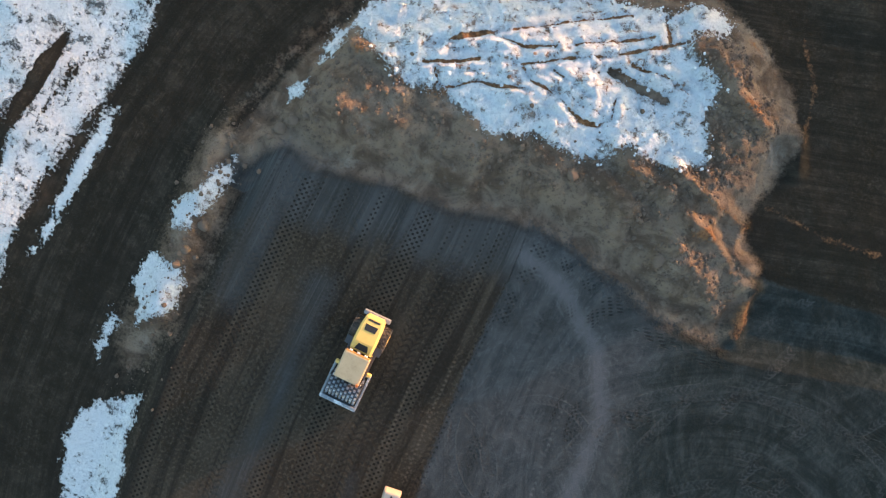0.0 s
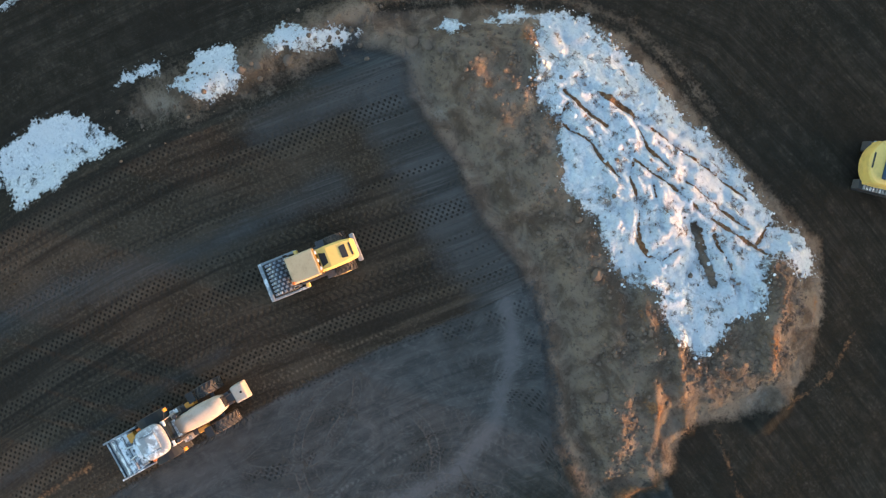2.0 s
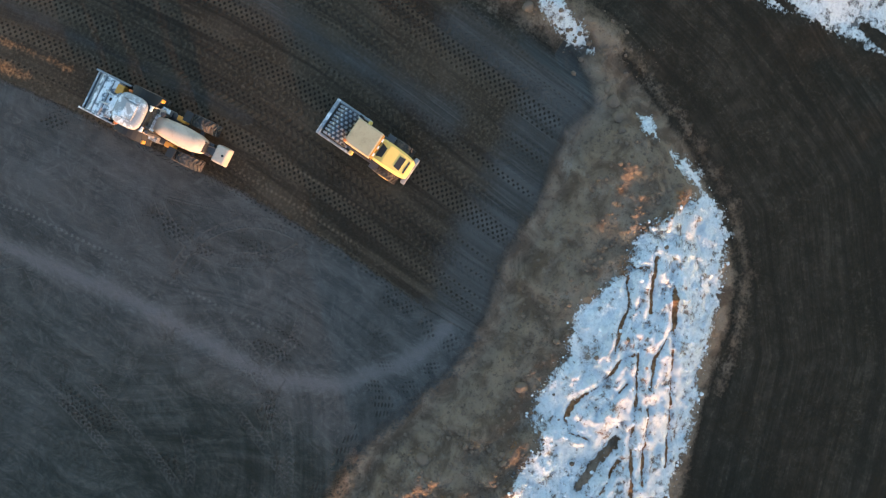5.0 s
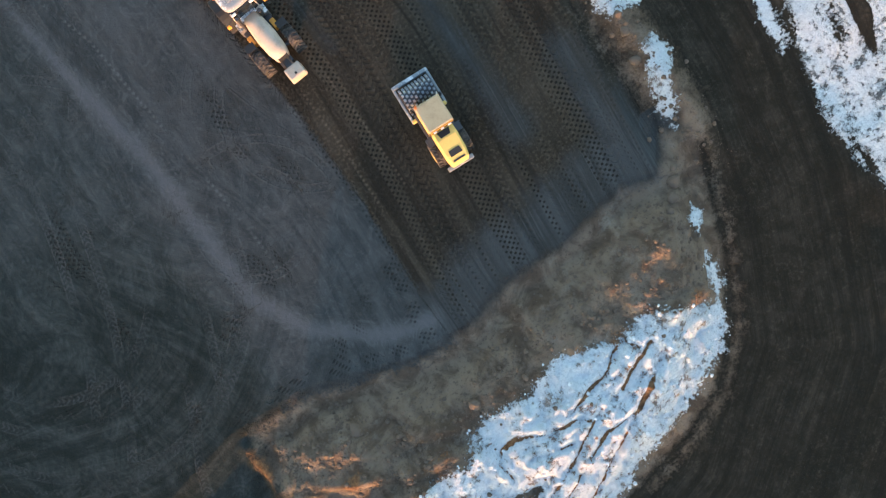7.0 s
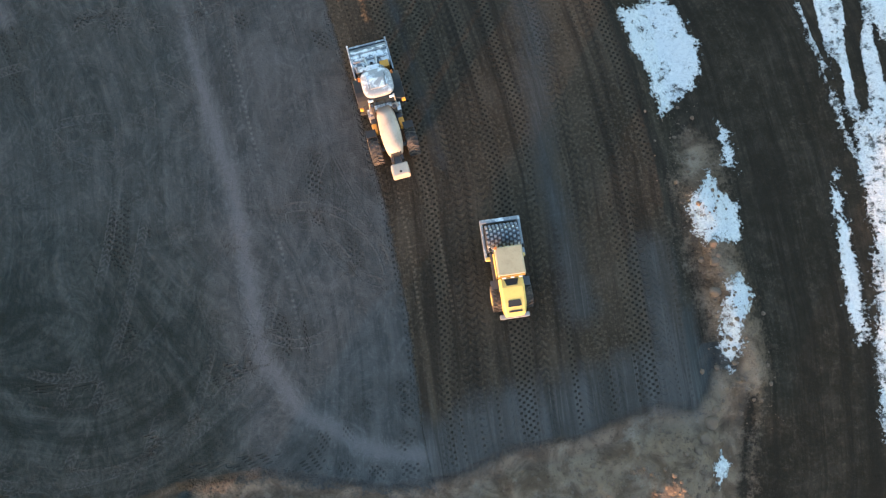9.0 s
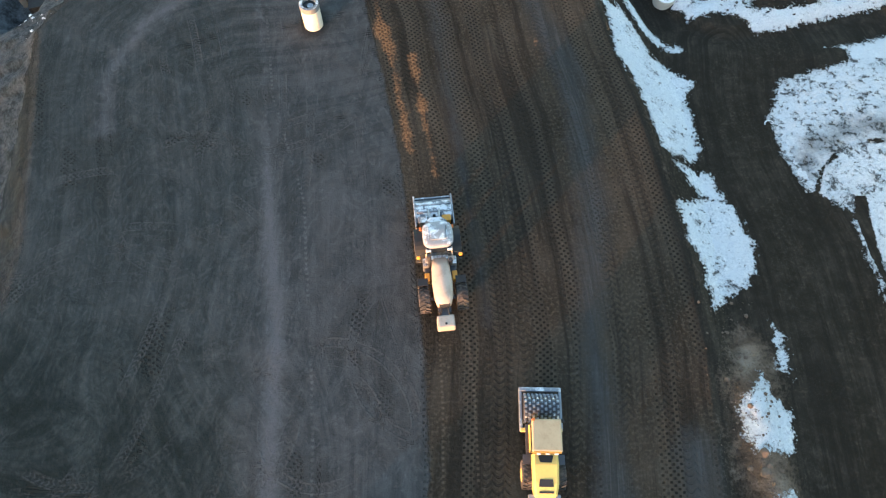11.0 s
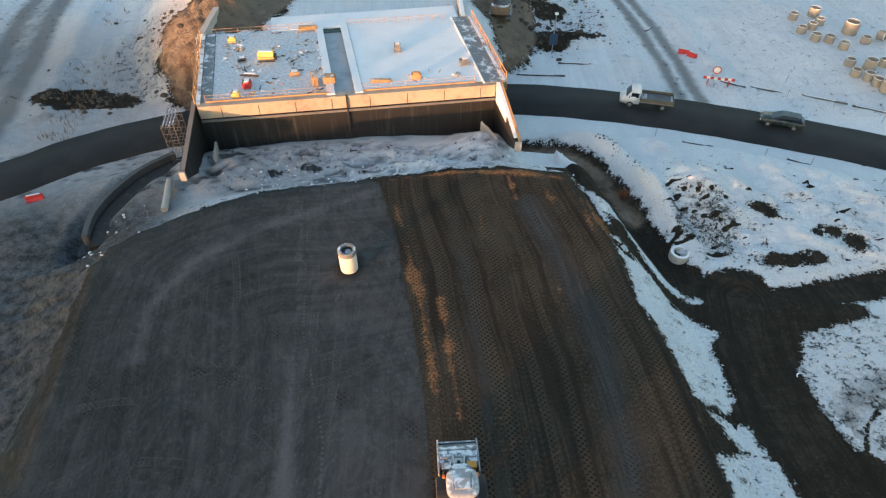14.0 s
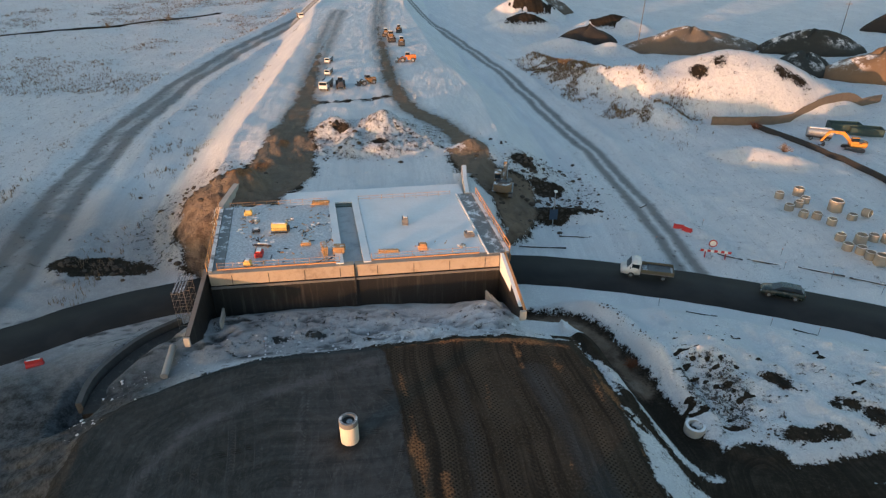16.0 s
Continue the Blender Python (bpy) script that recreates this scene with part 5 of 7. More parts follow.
    part("bumper", box(0, -2.82, 0.72, 1.65, 0.26, 0.42, 0.06), FRAMESTEEL, r)
    part("chassis", box(0, -1.6, 0.55, 1.0, 2.3, 0.4, 0.05), STEEL, r)
    for s in (-1, 1):
        wheel(r, s * 0.86, -1.72, 0.74, 0.54, YELLOW)
        part("fender", box(s * 0.84, -1.0, 1.25, 0.52, 0.5, 0.08, 0.03), STEEL, r)
    return r


def tractor(m):
    t = thing("tractor", "dusty cream farm tractor pulling a frosted soil stabiliser", "tractor", m)
    part("chassis", box(0, 0.9, 0.65, 0.75, 5.0, 0.55, 0.05), STEEL, t)
    bonnet = loft([[(-w, y, 1.2), (w, y, 1.2), (w * 1.05, y, z - 0.22), (w * 0.72, y, z), (-w * 0.72, y, z), (-w * 1.05, y, z - 0.22)] for y, w, z in
                   ((0.40, 0.44, 2.20), (0.9, 0.50, 2.20), (1.8, 0.56, 2.12), (2.6, 0.52, 2.0), (3.0, 0.42, 1.88), (3.12, 0.30, 1.72))])
    bonnet = part("bonnet", bonnet, CREAM, t, "dusty cream bonnet", True)
    part("front_grille", box(0, 3.10, 1.25, 0.62, 0.10, 0.5, 0.03), BLACK, bonnet)
    part("exhaust", rod((0.62, 0.55, 1.5), (0.62, 0.55, 3.0), 0.09, 12), STEEL, t)
    part("air_intake", rod((-0.62, 0.6, 1.6), (-0.62, 0.6, 2.3), 0.12, 12), STEEL, t)
    part("engine_side", box(0.0, 1.4, 0.95, 0.86, 2.2, 0.5, 0.06), STEEL, t)
    part("cab_body", box(0, -0.65, 1.05, 1.45, 1.7, 0.75, 0.08), CREAM, t)
    part("cab_glass", box(0, -0.65, 1.78, 1.55, 1.75, 1.15, 0.10, 0.96), GLASS, t, "dark tinted cab glass")
    for sx in (-1, 1):
        for y in (-1.45, 0.15):
            part("cab_pillar", rod((sx * 0.76, y, 1.7), (sx * 0.72, y * 0.96, 2.95), 0.05), CREAM, t)
    n = 40
    oval = lambda sx, sy, z: [(sx * abs(math.cos(a)) ** 0.55 * math.copysign(1, math.cos(a)), -0.68 + sy * abs(math.sin(a)) ** 0.55 * math.copysign(1, math.sin(a)), z) for a in (2 * math.pi * i / n for i in range(n))]
    roof = part("cab_roof", loft([oval(0.80, 0.74, 2.90), oval(0.88, 0.82, 2.98), oval(0.88, 0.82, 3.08), oval(0.82, 0.76, 3.15), oval(0.62, 0.58, 3.17)]), DUSTYWHITE, t, "frosted white cab roof", True)
    part("roof_hatch", box(0, -0.62, 3.17, 0.85, 0.62, 0.07, 0.03), DUSTYWHITE, roof)
    part("hatch_trim", box(0, -0.34, 3.16, 0.7, 0.06, 0.06, 0.01), GREYPLASTIC, roof)
    for sx in (-1, 1):
        part("roof_rib", box(sx * 0.52, -0.75, 3.17, 0.06, 0.8, 0.05, 0.02), GREYPLASTIC, roof)
        part("roof_lamp", box(sx * 0.6, 0.24, 2.86, 0.28, 0.12, 0.12, 0.03), WHITE, roof)
    dome = [(-0.72, -1.45), (-0.62, -1.82), (-0.32, -2.05), (0.32, -2.05), (0.62, -1.82), (0.72, -1.45)]
    part("rear_cowl", loft([[(x, y, z) for x, y in dome] for z in (1.1, 2.55)]), GREYPLASTIC, t, "grey cowl behind the cab")
    for s in (-1, 1):
        wheel(t, s * 1.06, -0.95, 0.98, 0.66, STEEL, 20)
        wheel(t, s * 1.10, 2.38, 0.82, 0.66, STEEL, 18)
        arch = [[(s * x, -0.95 + 1.06 * math.cos(a), 0.98 + 1.06 * math.sin(a)) for a in np.linspace(0.25, 2.9, 12)] for x in (0.72, 1.36)]
        f = bmesh.new()
        rows = [[f.verts.new(q) for q in row] for row in arch] + [[f.verts.new((q[0], q[1], q[2] - 0.05)) for q in row] for row in arch]
        for i in range(11):
            f.faces.new((rows[0][i], rows[0][i + 1], rows[1][i + 1], rows[1][i]))
            f.faces.new((rows[2][i], rows[3][i], rows[3][i + 1], rows[2][i + 1]))
            f.faces.new((rows[1][i], rows[1][i + 1], rows[3][i + 1], rows[3][i]))
            f.faces.new((rows[0][i + 1], rows[0][i], rows[2][i], rows[2][i + 1]))
        bmesh.ops.recalc_face_normals(f, faces=f.faces[:])
        part("fender", f, BLACK, t)
        part("front_fender", box(s * 1.10, 1.62, 1.66, 0.60, 0.45, 0.05, 0.02), BLACK, t)
        part("front_axle", rod((0, 2.38, 0.82), (s * 0.8, 2.38, 0.82), 0.14), STEEL, t)
        arm = part("mirror_arm", rod((s * 0.75, 0.2, 2.6), (s * 1.25, 0.35, 2.5), 0.03), BLACK, t)
        part("mirror", box(s * 1.22, 0.36, 2.2, 0.20, 0.10, 0.36, 0.04), AMBER, arm)
        part("step", box(s * 0.82, 0.35, 0.7, 0.35, 0.5, 0.9, 0.04), GREYPLASTIC, t)
        part("tank", box(s * 0.72, 0.85, 0.75, 0.42, 0.75, 0.5, 0.08), STEEL, t)
    for s in (-1, 1):
        part("cab_sill", box(s * 0.62, 0.34, 1.75, 0.45, 0.30, 0.16, 0.04), CREAM, t)
        part("battery_box", box(s * 0.80, 1.25, 0.9, 0.30, 0.55, 0.55, 0.05), AMBER, t)
        part("lamp_bracket", box(s * 0.95, -1.55, 2.1, 0.14, 0.20, 0.12, 0.02), ORANGE, t)
    part("dashboard", box(0, 0.30, 1.8, 1.0, 0.34, 0.32, 0.05), GREYPLASTIC, t)
    part("weight_arm", box(0, 3.35, 0.75, 0.45, 0.55, 0.5, 0.05), STEEL, t)
    part("front_weight", box(0, 3.95, 0.55, 1.06, 0.80, 0.75, 0.10, 0.93), CREAM, t, "pale front ballast block")
    for s in (-0.15, 0.15):
        part("hose", rod((s, 3.0, 1.5), (s * 1.6, 3.6, 1.32), 0.035), BLACK, t)
    part("ballast_pin", rod((0, 4.1, 1.28), (0, 4.1, 1.36), 0.07), BLACK, t)
    # the stabiliser behind
    part("hitch", box(0, -2.2, 0.8, 1.0, 0.7, 0.4, 0.05), STEEL, t)
    for s in (-1, 1):
        part("lift_arm", rod((s * 0.55, -1.7, 0.9), (s * 0.6, -2.7, 1.2), 0.07), BLACK, t)
        part("side_plate", box(s * 1.16, -3.2, 0.12, 0.10, 2.1, 1.15, 0.03), FRAMESTEEL, t)
        part("gear_case", box(s * 0.72, -2.52, 0.9, 0.55, 0.42, 0.55, 0.05), AMBER if s < 0 else GREYPLASTIC, t)
        part("hydraulic_ram", rod((s * 0.2, -2.1, 1.5), (s * 0.35, -3.2, 1.35), 0.06), GALV, t)
    hood = loft([[(-1.1, y, 0.3), (1.1, y, 0.3), (1.1, y, z), (-1.1, y, z)] for y, z in ((-2.55, 1.0), (-2.8, 1.22), (-3.4, 1.25), (-3.9, 1.05), (-4.2, 0.75))])
    hood = part("mixing_hood", hood, FROSTED, t, "frosted steel mixing hood")
    part("hood_rib", box(0, -3.1, 1.2, 2.1, 0.10, 0.12, 0.02), FRAMESTEEL, hood)
    part("hood_rib", box(0, -3.62, 1.12, 2.1, 0.08, 0.12, 0.02), FRAMESTEEL, hood)
    part("tail_flap", box(0, -4.28, 0.35, 2.2, 0.10, 0.5, 0.02), FRAMESTEEL, hood)
    part("drive_shaft", rod((0, -1.8, 1.0), (0, -2.9, 1.2), 0.10, 12), BLACK, t)
    return t


FROSTED = worn("frosted_steel", (0.13, 0.15, 0.18), 0.5, 0.3, amount=0.4, frost=0.32, scale=2)


def excavator(name, label, m, paint, cover, lift=55, fold=-115):
    e = thing(name, label, "excavator", m)
    for s in (-1, 1):
        prof = [(-2.0, 0.35), (-1.85, 0.08), (-1.5, 0.0), (1.5, 0.0), (1.85, 0.08), (2.0, 0.35), (1.85, 0.72), (1.5, 0.85), (-1.5, 0.85), (-1.85, 0.72)]
        tr = part("crawler", loft([[(s * 1.15 + x, y, z) for y, z in prof] for x in (-0.27, 0.27)]), STEEL, e)
        shoes = bmesh.new()
        for k in range(18):
            join(shoes, box(s * 1.15, -1.6 + k * 0.19, 0.84, 0.62, 0.13, 0.05, 0.01))
        part("track_shoes", shoes, FRAMESTEEL, tr)
    part("undercarriage", box(0, 0, 0.35, 1.9, 1.6, 0.5, 0.05), STEEL, e)
    part("slew_ring", rod((0, 0, 0.8), (0, 0, 1.05), 0.7, 24), STEEL, e)
    part("house", box(0, -0.5, 1.05, 2.5, 2.9, 0.75, 0.10), paint, e)
    n = 14
    arc = [(1.28 * math.cos(a), -1.55 - 0.85 * math.sin(a)) for a in (math.pi * i / n for i in range(n + 1))]
    outline = [(1.28, -1.1)] + arc + [(-1.28, -1.1)]
    cw = part("counterweight", loft([[(x * k, -1.3 + (y + 1.3) * k, z) for x, y in outline] for z, k in ((1.05, 0.96), (1.2, 1.0), (1.95, 1.0), (2.08, 0.95))]), paint, e, "rounded counterweight")
    part("marking_bar", box(0, -2.18, 2.075, 0.9, 0.10, 0.012, 0.002), BLACK, cw)
    part("engine_cover", box(0, -0.95, 1.8, 1.9, 1.15, 0.42, 0.08), cover, e, "dark engine cover")
    part("exhaust", rod((0.45, -0.75, 2.1), (0.45, -0.75, 2.55), 0.07, 10), STEEL, e)
    part("walkway", box(0.85, 0.3, 1.8, 0.65, 1.2, 0.12, 0.03), STEEL, e)
    cab = part("cab", box(-0.78, 0.35, 1.8, 0.92, 1.5, 0.45, 0.08), paint, e)
    part("cab_glass", box(-0.78, 0.35, 2.22, 0.88, 1.45, 0.75, 0.08, 0.93), GLASS, cab)
    part("cab_roof", box(-0.78, 0.35, 2.95, 0.92, 1.5, 0.12, 0.05), paint, cab)
    a, b = radians(lift), radians(lift + fold)
    p0 = Vector((0.1, 0.7, 1.7))
    p1 = p0 + Vector((0, math.cos(a + 0.25), math.sin(a + 0.25))) * 2.6
    p2 = p1 + Vector((0, math.cos(a - 0.45), math.sin(a - 0.45))) * 2.6
    p3 = p2 + Vector((0, math.cos(b), math.sin(b))) * 2.6

    def beam(q, r, h1, h2, w):
        d = (r - q).normalized()
        up = Vector((1, 0, 0)).cross(d)
        return loft([[c + Vector((-w / 2, 0, 0)) - up * h / 2, c + Vector((w / 2, 0, 0)) - up * h / 2, c + Vector((w / 2, 0, 0)) + up * h / 2, c + Vector((-w / 2, 0, 0)) + up * h / 2] for c, h in ((q, h1), (r, h2))])

    boom = part("boom", beam(p0, p1, 0.45, 0.72, 0.45), paint, e)
    part("boom_end", beam(p1 - (p2 - p1) * 0.05, p2, 0.72, 0.35, 0.43), paint, boom)
    part("ram", rod(p0 + Vector((0.35, 0.3, -0.2)), p1 + Vector((0.35, 0, -0.1)), 0.08), GALV, boom)
    part("stick", beam(p2, p3, 0.55, 0.28, 0.34), paint, e)
    prof = [(0, 0), (0.55, 0.1), (0.85, -0.35), (0.75, -0.85), (0.25, -1.05), (-0.25, -0.95), (-0.1, -0.85), (0.25, -0.92), (0.62, -0.75), (0.70, -0.38), (0.48, -0.02), (0.0, -0.12)]
    part("bucket", loft([[(x, p3.y - y, p3.z + z) for y, z in prof] for x in (-0.5, 0.7)]), STEEL, e)
    return e


roller(pose(2.47, 9.05, 0.03, 0, 0, -4.0))
tractor(pose(-2.50, 19.75, 0.03, 0, 0, 183.2))


def standing(x, y, turn, sink=0.03):
    return pose(x, y, ground_z(x, y) - sink, 0, 0, turn)


# the crawler excavator behind the spoil heap
excavator("crawler_excavator", "yellow crawler excavator with dark engine cover on the dirt road", standing(-7.5, -23.9, 140), YELLOW, DARKBLUE, 25, -70)
# the one that digs beside the bridge
excavator("crawler_excavator", "muddy brown crawler excavator digging beside the bridge", standing(4.6, 86.5, -8), worn("muddy_machine_paint", (0.22, 0.15, 0.09), 0.7, amount=0.6, frost=0.2), STEEL, 22, -70)
# the one in the yard
excavator("crawler_excavator", "orange crawler excavator parked in the snowy yard", standing(69.0, 111.2, 75) @ Matrix.Scale(0.84, 4), worn("orange_machine_paint", (0.66, 0.27, 0.03), 0.5, amount=0.35), STEEL, 30, -90)


def car_body(stations, bm=None):
    """A vehicle shell from rows of (y, half width, sill, waist, roof, half roof width)."""
    return loft([[(-w, y, s), (w, y, s), (w * 1.02, y, b), (rw, y, t), (-rw, y, t), (-w * 1.02, y, b)] for y, w, s, b, t, rw in stations], bm)


def road_wheel(parent, x, y, r, width):
    t = part("wheel", lying(x, y, r, r, width, 20, 0.03), RUBBER, parent)
    part("rim", lying(x, y, r, r * 0.6, width * 1.04, 16, 0.02), GALV, t)


def estate_car(m):
    c = thing("estate_car", "dark green estate car driving on the wet road", "car", m)
    part("body", car_body([(-2.25, 0.78, 0.35, 0.75, 0.90, 0.70), (-2.1, 0.86, 0.28, 0.85, 0.98, 0.78), (-0.9, 0.88, 0.25, 0.88, 0.98, 0.80), (0.9, 0.88, 0.25, 0.86, 0.96, 0.80), (1.9, 0.84, 0.28, 0.72, 0.82, 0.72), (2.25, 0.70, 0.35, 0.60, 0.66, 0.60)]), GREENBLACK, c, "", True)
    part("glasshouse", car_body([(-2.1, 0.74, 0.9, 0.94, 0.98, 0.70), (-1.7, 0.76, 0.9, 1.2, 1.40, 0.60), (0.2, 0.76, 0.9, 1.2, 1.42, 0.60), (1.1, 0.74, 0.88, 0.92, 0.96, 0.68)]), GLASS, c)
    part("roof", car_body([(-1.75, 0.58, 1.36, 1.40, 1.43, 0.54), (-0.8, 0.60, 1.39, 1.44, 1.47, 0.56), (0.25, 0.58, 1.37, 1.42, 1.45, 0.54)]), GREENBLACK, c)
    for s in (-1, 1):
        for y in (-1.35, 1.35):
            road_wheel(c, s * 0.80, y, 0.32, 0.22)
        part("tail_light", box(s * 0.66, -2.22, 0.72, 0.22, 0.08, 0.18, 0.02), RED, c)
        part("headlight", box(s * 0.60, 2.18, 0.55, 0.28, 0.12, 0.12, 0.02), WHITE, c)
    return c


def flatbed(m):
    c = thing("flatbed_truck", "small white flatbed truck with olive drop sides on the road", "truck", m)
    part("chassis", box(0, -0.3, 0.42, 0.9, 5.4, 0.22, 0.03), STEEL, c)
    part("cab", car_body([(0.75, 0.92, 0.45, 1.1, 2.05, 0.78), (1.3, 0.95, 0.42, 1.1, 2.12, 0.80), (1.75, 0.95, 0.42, 1.12, 2.02, 0.78), (2.35, 0.93, 0.42, 1.08, 1.22, 0.80), (2.95, 0.84, 0.45, 0.85, 0.98, 0.70)]), WHITE, c, "white painted cab", True)
    part("windscreen", car_body([(1.85, 0.84, 1.18, 1.5, 1.98, 0.74), (2.32, 0.86, 1.16, 1.19, 1.26, 0.78)]), GLASS, c)
    for s in (-1, 1):
        part("side_window", box(s * 0.90, 1.35, 1.2, 0.06, 0.85, 0.6, 0.02), GLASS, c)
        part("drop_side", box(s * 1.02, -1.15, 0.88, 0.06, 3.7, 0.42, 0.02), OLIVE, c, "weathered olive drop side")
        for y in (-1.9, 1.75):
            road_wheel(c, s * 0.85, y, 0.36, 0.26)
        part("mirror", box(s * 1.08, 1.95, 1.25, 0.14, 0.08, 0.26, 0.02), BLACK, c)
    part("bed", box(0, -1.15, 0.74, 2.05, 3.75, 0.14, 0.02), GREYPLASTIC, c)
    part("headboard", box(0, 0.68, 0.88, 2.05, 0.06, 0.8, 0.02), GREYPLASTIC, c)
    part("tailboard", box(0, -3.0, 0.88, 2.05, 0.06, 0.42, 0.02), OLIVE, c)
    part("load", box(0.1, -1.4, 0.88, 1.6, 2.6, 0.22, 0.05), STEEL, c)
    return c


flatbed(pose(20.3, 69.0, -3.92, 0, 0, 76))
estate_car(pose(34.4, 64.7, -3.92, 0, 0, 68))


def dump_truck(label, m, paint, group="parked site trucks"):
    c = thing("dump_truck", label, "truck", m, group)
    part("chassis", box(0, 0, 0.6, 1.0, 7.4, 0.35, 0.04), STEEL, c)
    cab = part("cab", box(0, 3.1, 0.8, 2.4, 1.7, 1.9, 0.12, 0.93), paint, c)
    part("windscreen", box(0, 3.92, 1.75, 2.0, 0.10, 0.75, 0.03), GLASS, cab)
    for s in (-1, 1):
        part("side_window", box(s * 1.13, 3.2, 1.8, 0.08, 0.9, 0.65, 0.02), GLASS, cab)
        for y in (2.6, -1.4, -2.7):
            road_wheel(c, s * 1.05, y, 0.52, 0.40)
    part("dump_body", loft([[(-1.25, y, 1.15), (1.25, y, 1.15), (1.25, y, z), (1.1, y, z), (1.1, y, 1.3), (-1.1, y, 1.3), (-1.1, y, z), (-1.25, y, z)] for y, z in ((-3.8, 2.0), (-3.6, 2.2), (1.8, 2.3), (1.95, 2.6))]), GREYPLASTIC, c)
    part("load", box(0, -0.9, 1.3, 2.1, 5.2, 0.6, 0.15), SNOWWHITE, c, "snow lying in the dump body")
    return c


def wheel_loader(label, m, paint, group="parked earthmovers"):
    c = thing("wheel_loader", label, "wheel loader", m, group)
    part("rear_frame", box(0, -1.6, 0.8, 1.7, 2.9, 1.0, 0.12), paint, c)
    part("engine_hood", box(0, -2.0, 1.8, 1.5, 2.0, 0.5, 0.10, 0.9), paint, c)
    part("front_frame", box(0, 1.2, 0.7, 1.1, 1.8, 0.7, 0.08), paint, c)
    cab = part("cab", box(0, -0.2, 1.8, 1.5, 1.5, 0.5, 0.06), paint, c)
    part("cab_glass", box(0, -0.2, 2.3, 1.45, 1.45, 0.85, 0.06, 0.95), GLASS, cab)
    part("cab_roof", box(0, -0.2, 3.12, 1.55, 1.6, 0.14, 0.05), SNOWWHITE, cab)
    for s in (-1, 1):
        for y in (-1.9, 1.4):
            road_wheel(c, s * 1.05, y, 0.78, 0.55)
        part("lift_arm", rod((s * 0.5, 1.2, 1.5), (s * 0.6, 3.0, 0.6), 0.13), paint, c)
    prof = [(2.8, 0.1), (3.9, 0.1), (3.95, 0.2), (3.0, 0.3), (2.95, 1.0), (3.3, 1.3), (3.2, 1.35), (2.7, 1.05)]
    part("bucket", loft([[(x, y, z) for y, z in prof] for x in (-1.35, 1.35)]), STEEL, c)
    return c


t0 = dump_truck("white site dump truck parked on the snowy embankment", standing(-27.6, 133.0, 176) @ Matrix.Scale(0.72, 4), WHITE)
for x, y, turn in ((-29.2, 146.0, 178), (-30.9, 157.0, 176)):
    copy_thing(t0, standing(x, y, turn) @ Matrix.Scale(0.7, 4))
l0 = wheel_loader("yellow wheel loader parked in a row on the embankment", standing(-18.0, 182.5, 190) @ Matrix.Scale(0.8, 4), worn("faded_amber_paint", (0.30, 0.17, 0.06), 0.6, amount=0.6, frost=0.3))
for x, y, turn in ((-16.7, 196.0, 185), (-14.8, 177.0, 182), (-20.0, 190.0, 180), (-19.7, 136.7, 120)):
    copy_thing(l0, standing(x, y, turn) @ Matrix.Scale(0.8, 4))
wheel_loader("orange wheel loader parked beside the haul road", standing(-12.4, 157.5, 95) @ Matrix.Scale(0.72, 4), ORANGE)
wheel_loader("small dark loader parked on the embankment snow", standing(-24.8, 133.8, 10) @ Matrix.Scale(0.7, 4), STEEL)
dump_truck("white lorry standing on the far snow-lined road", standing(-54.0, 237.5, 200) @ Matrix.Scale(0.8, 4), WHITE)


# ---- concrete shafts and rings ----
def shaft():
    s = thing("concrete_shaft", "pale upright concrete drainage shaft standing on the gravel", "drain shaft", pose(-10.75, 39.3, 0.0))
    part("pipe", ring(0, 0, -0.1, 0.68, 0.55, 1.75), SHAFT, s)
    part("collar", ring(0, 0, 1.652, 0.70, 0.46, 0.42), WALKGREY, s, "dark damp collar ring")
    part("cover", rod((0, 0, 1.6), (0, 0, 1.85), 0.50, 24), BLACK, s)
    part("inlet", rod((0.1, -0.1, 1.85), (0.1, -0.1, 1.95), 0.22, 16), FRAMESTEEL, s)
    return s


shaft()


def manhole(x, y, r, h, label):
    z = ground_z(x, y)
    s = thing("manhole", label, "manhole", pose(x, y, z - 0.62))
    part("shaft_ring", ring(0, 0, 0, r, r * 0.62, h), CONCRETE, s)
    part("snow_rim", ring(0, 0, h + 0.003, r * 0.95, r * 0.68, 0.07), SNOWWHITE, s)
    part("dark_bore", rod((0, 0, 0.02), (0, 0, h * 0.55), r * 0.60, 20), BLACK, s)


manhole(16.9, 43.2, 0.85, 1.0, "snow-rimmed concrete manhole beside the ditch")
manhole(21.8, 30.3, 0.42, 0.55, "small open black manhole in the snow bank")


def concrete_ring(m, r, h, label):
    s = thing("concrete_ring", label, "concrete ring", m, "precast rings stored on the snow")
    part("tube", ring(0, 0, 0, r, r * 0.82, h, 24), RINGGREY, s)
    part("snow_cap", ring(0, 0, h + 0.003, r * 0.95, r * 0.86, 0.06, 24), SNOWWHITE, s)
    return s


wide = concrete_ring(standing(51.6, 85.5, 0, 0.05), 0.95, 1.7, "tall precast concrete ring with snow on its rim")
flat = concrete_ring(standing(45.8, 89.9, 0, 0.05), 0.62, 0.95, "low precast concrete ring with snow on its rim")
for x, y, turn in ((48.9, 90.6, 10), (49.6, 75.9, 40), (53.4, 76.3, 80), (49.5, 71.3, 20)):
    copy_thing(wide, standing(x, y, turn, 0.05) @ Matrix.Scale(0.78, 4))
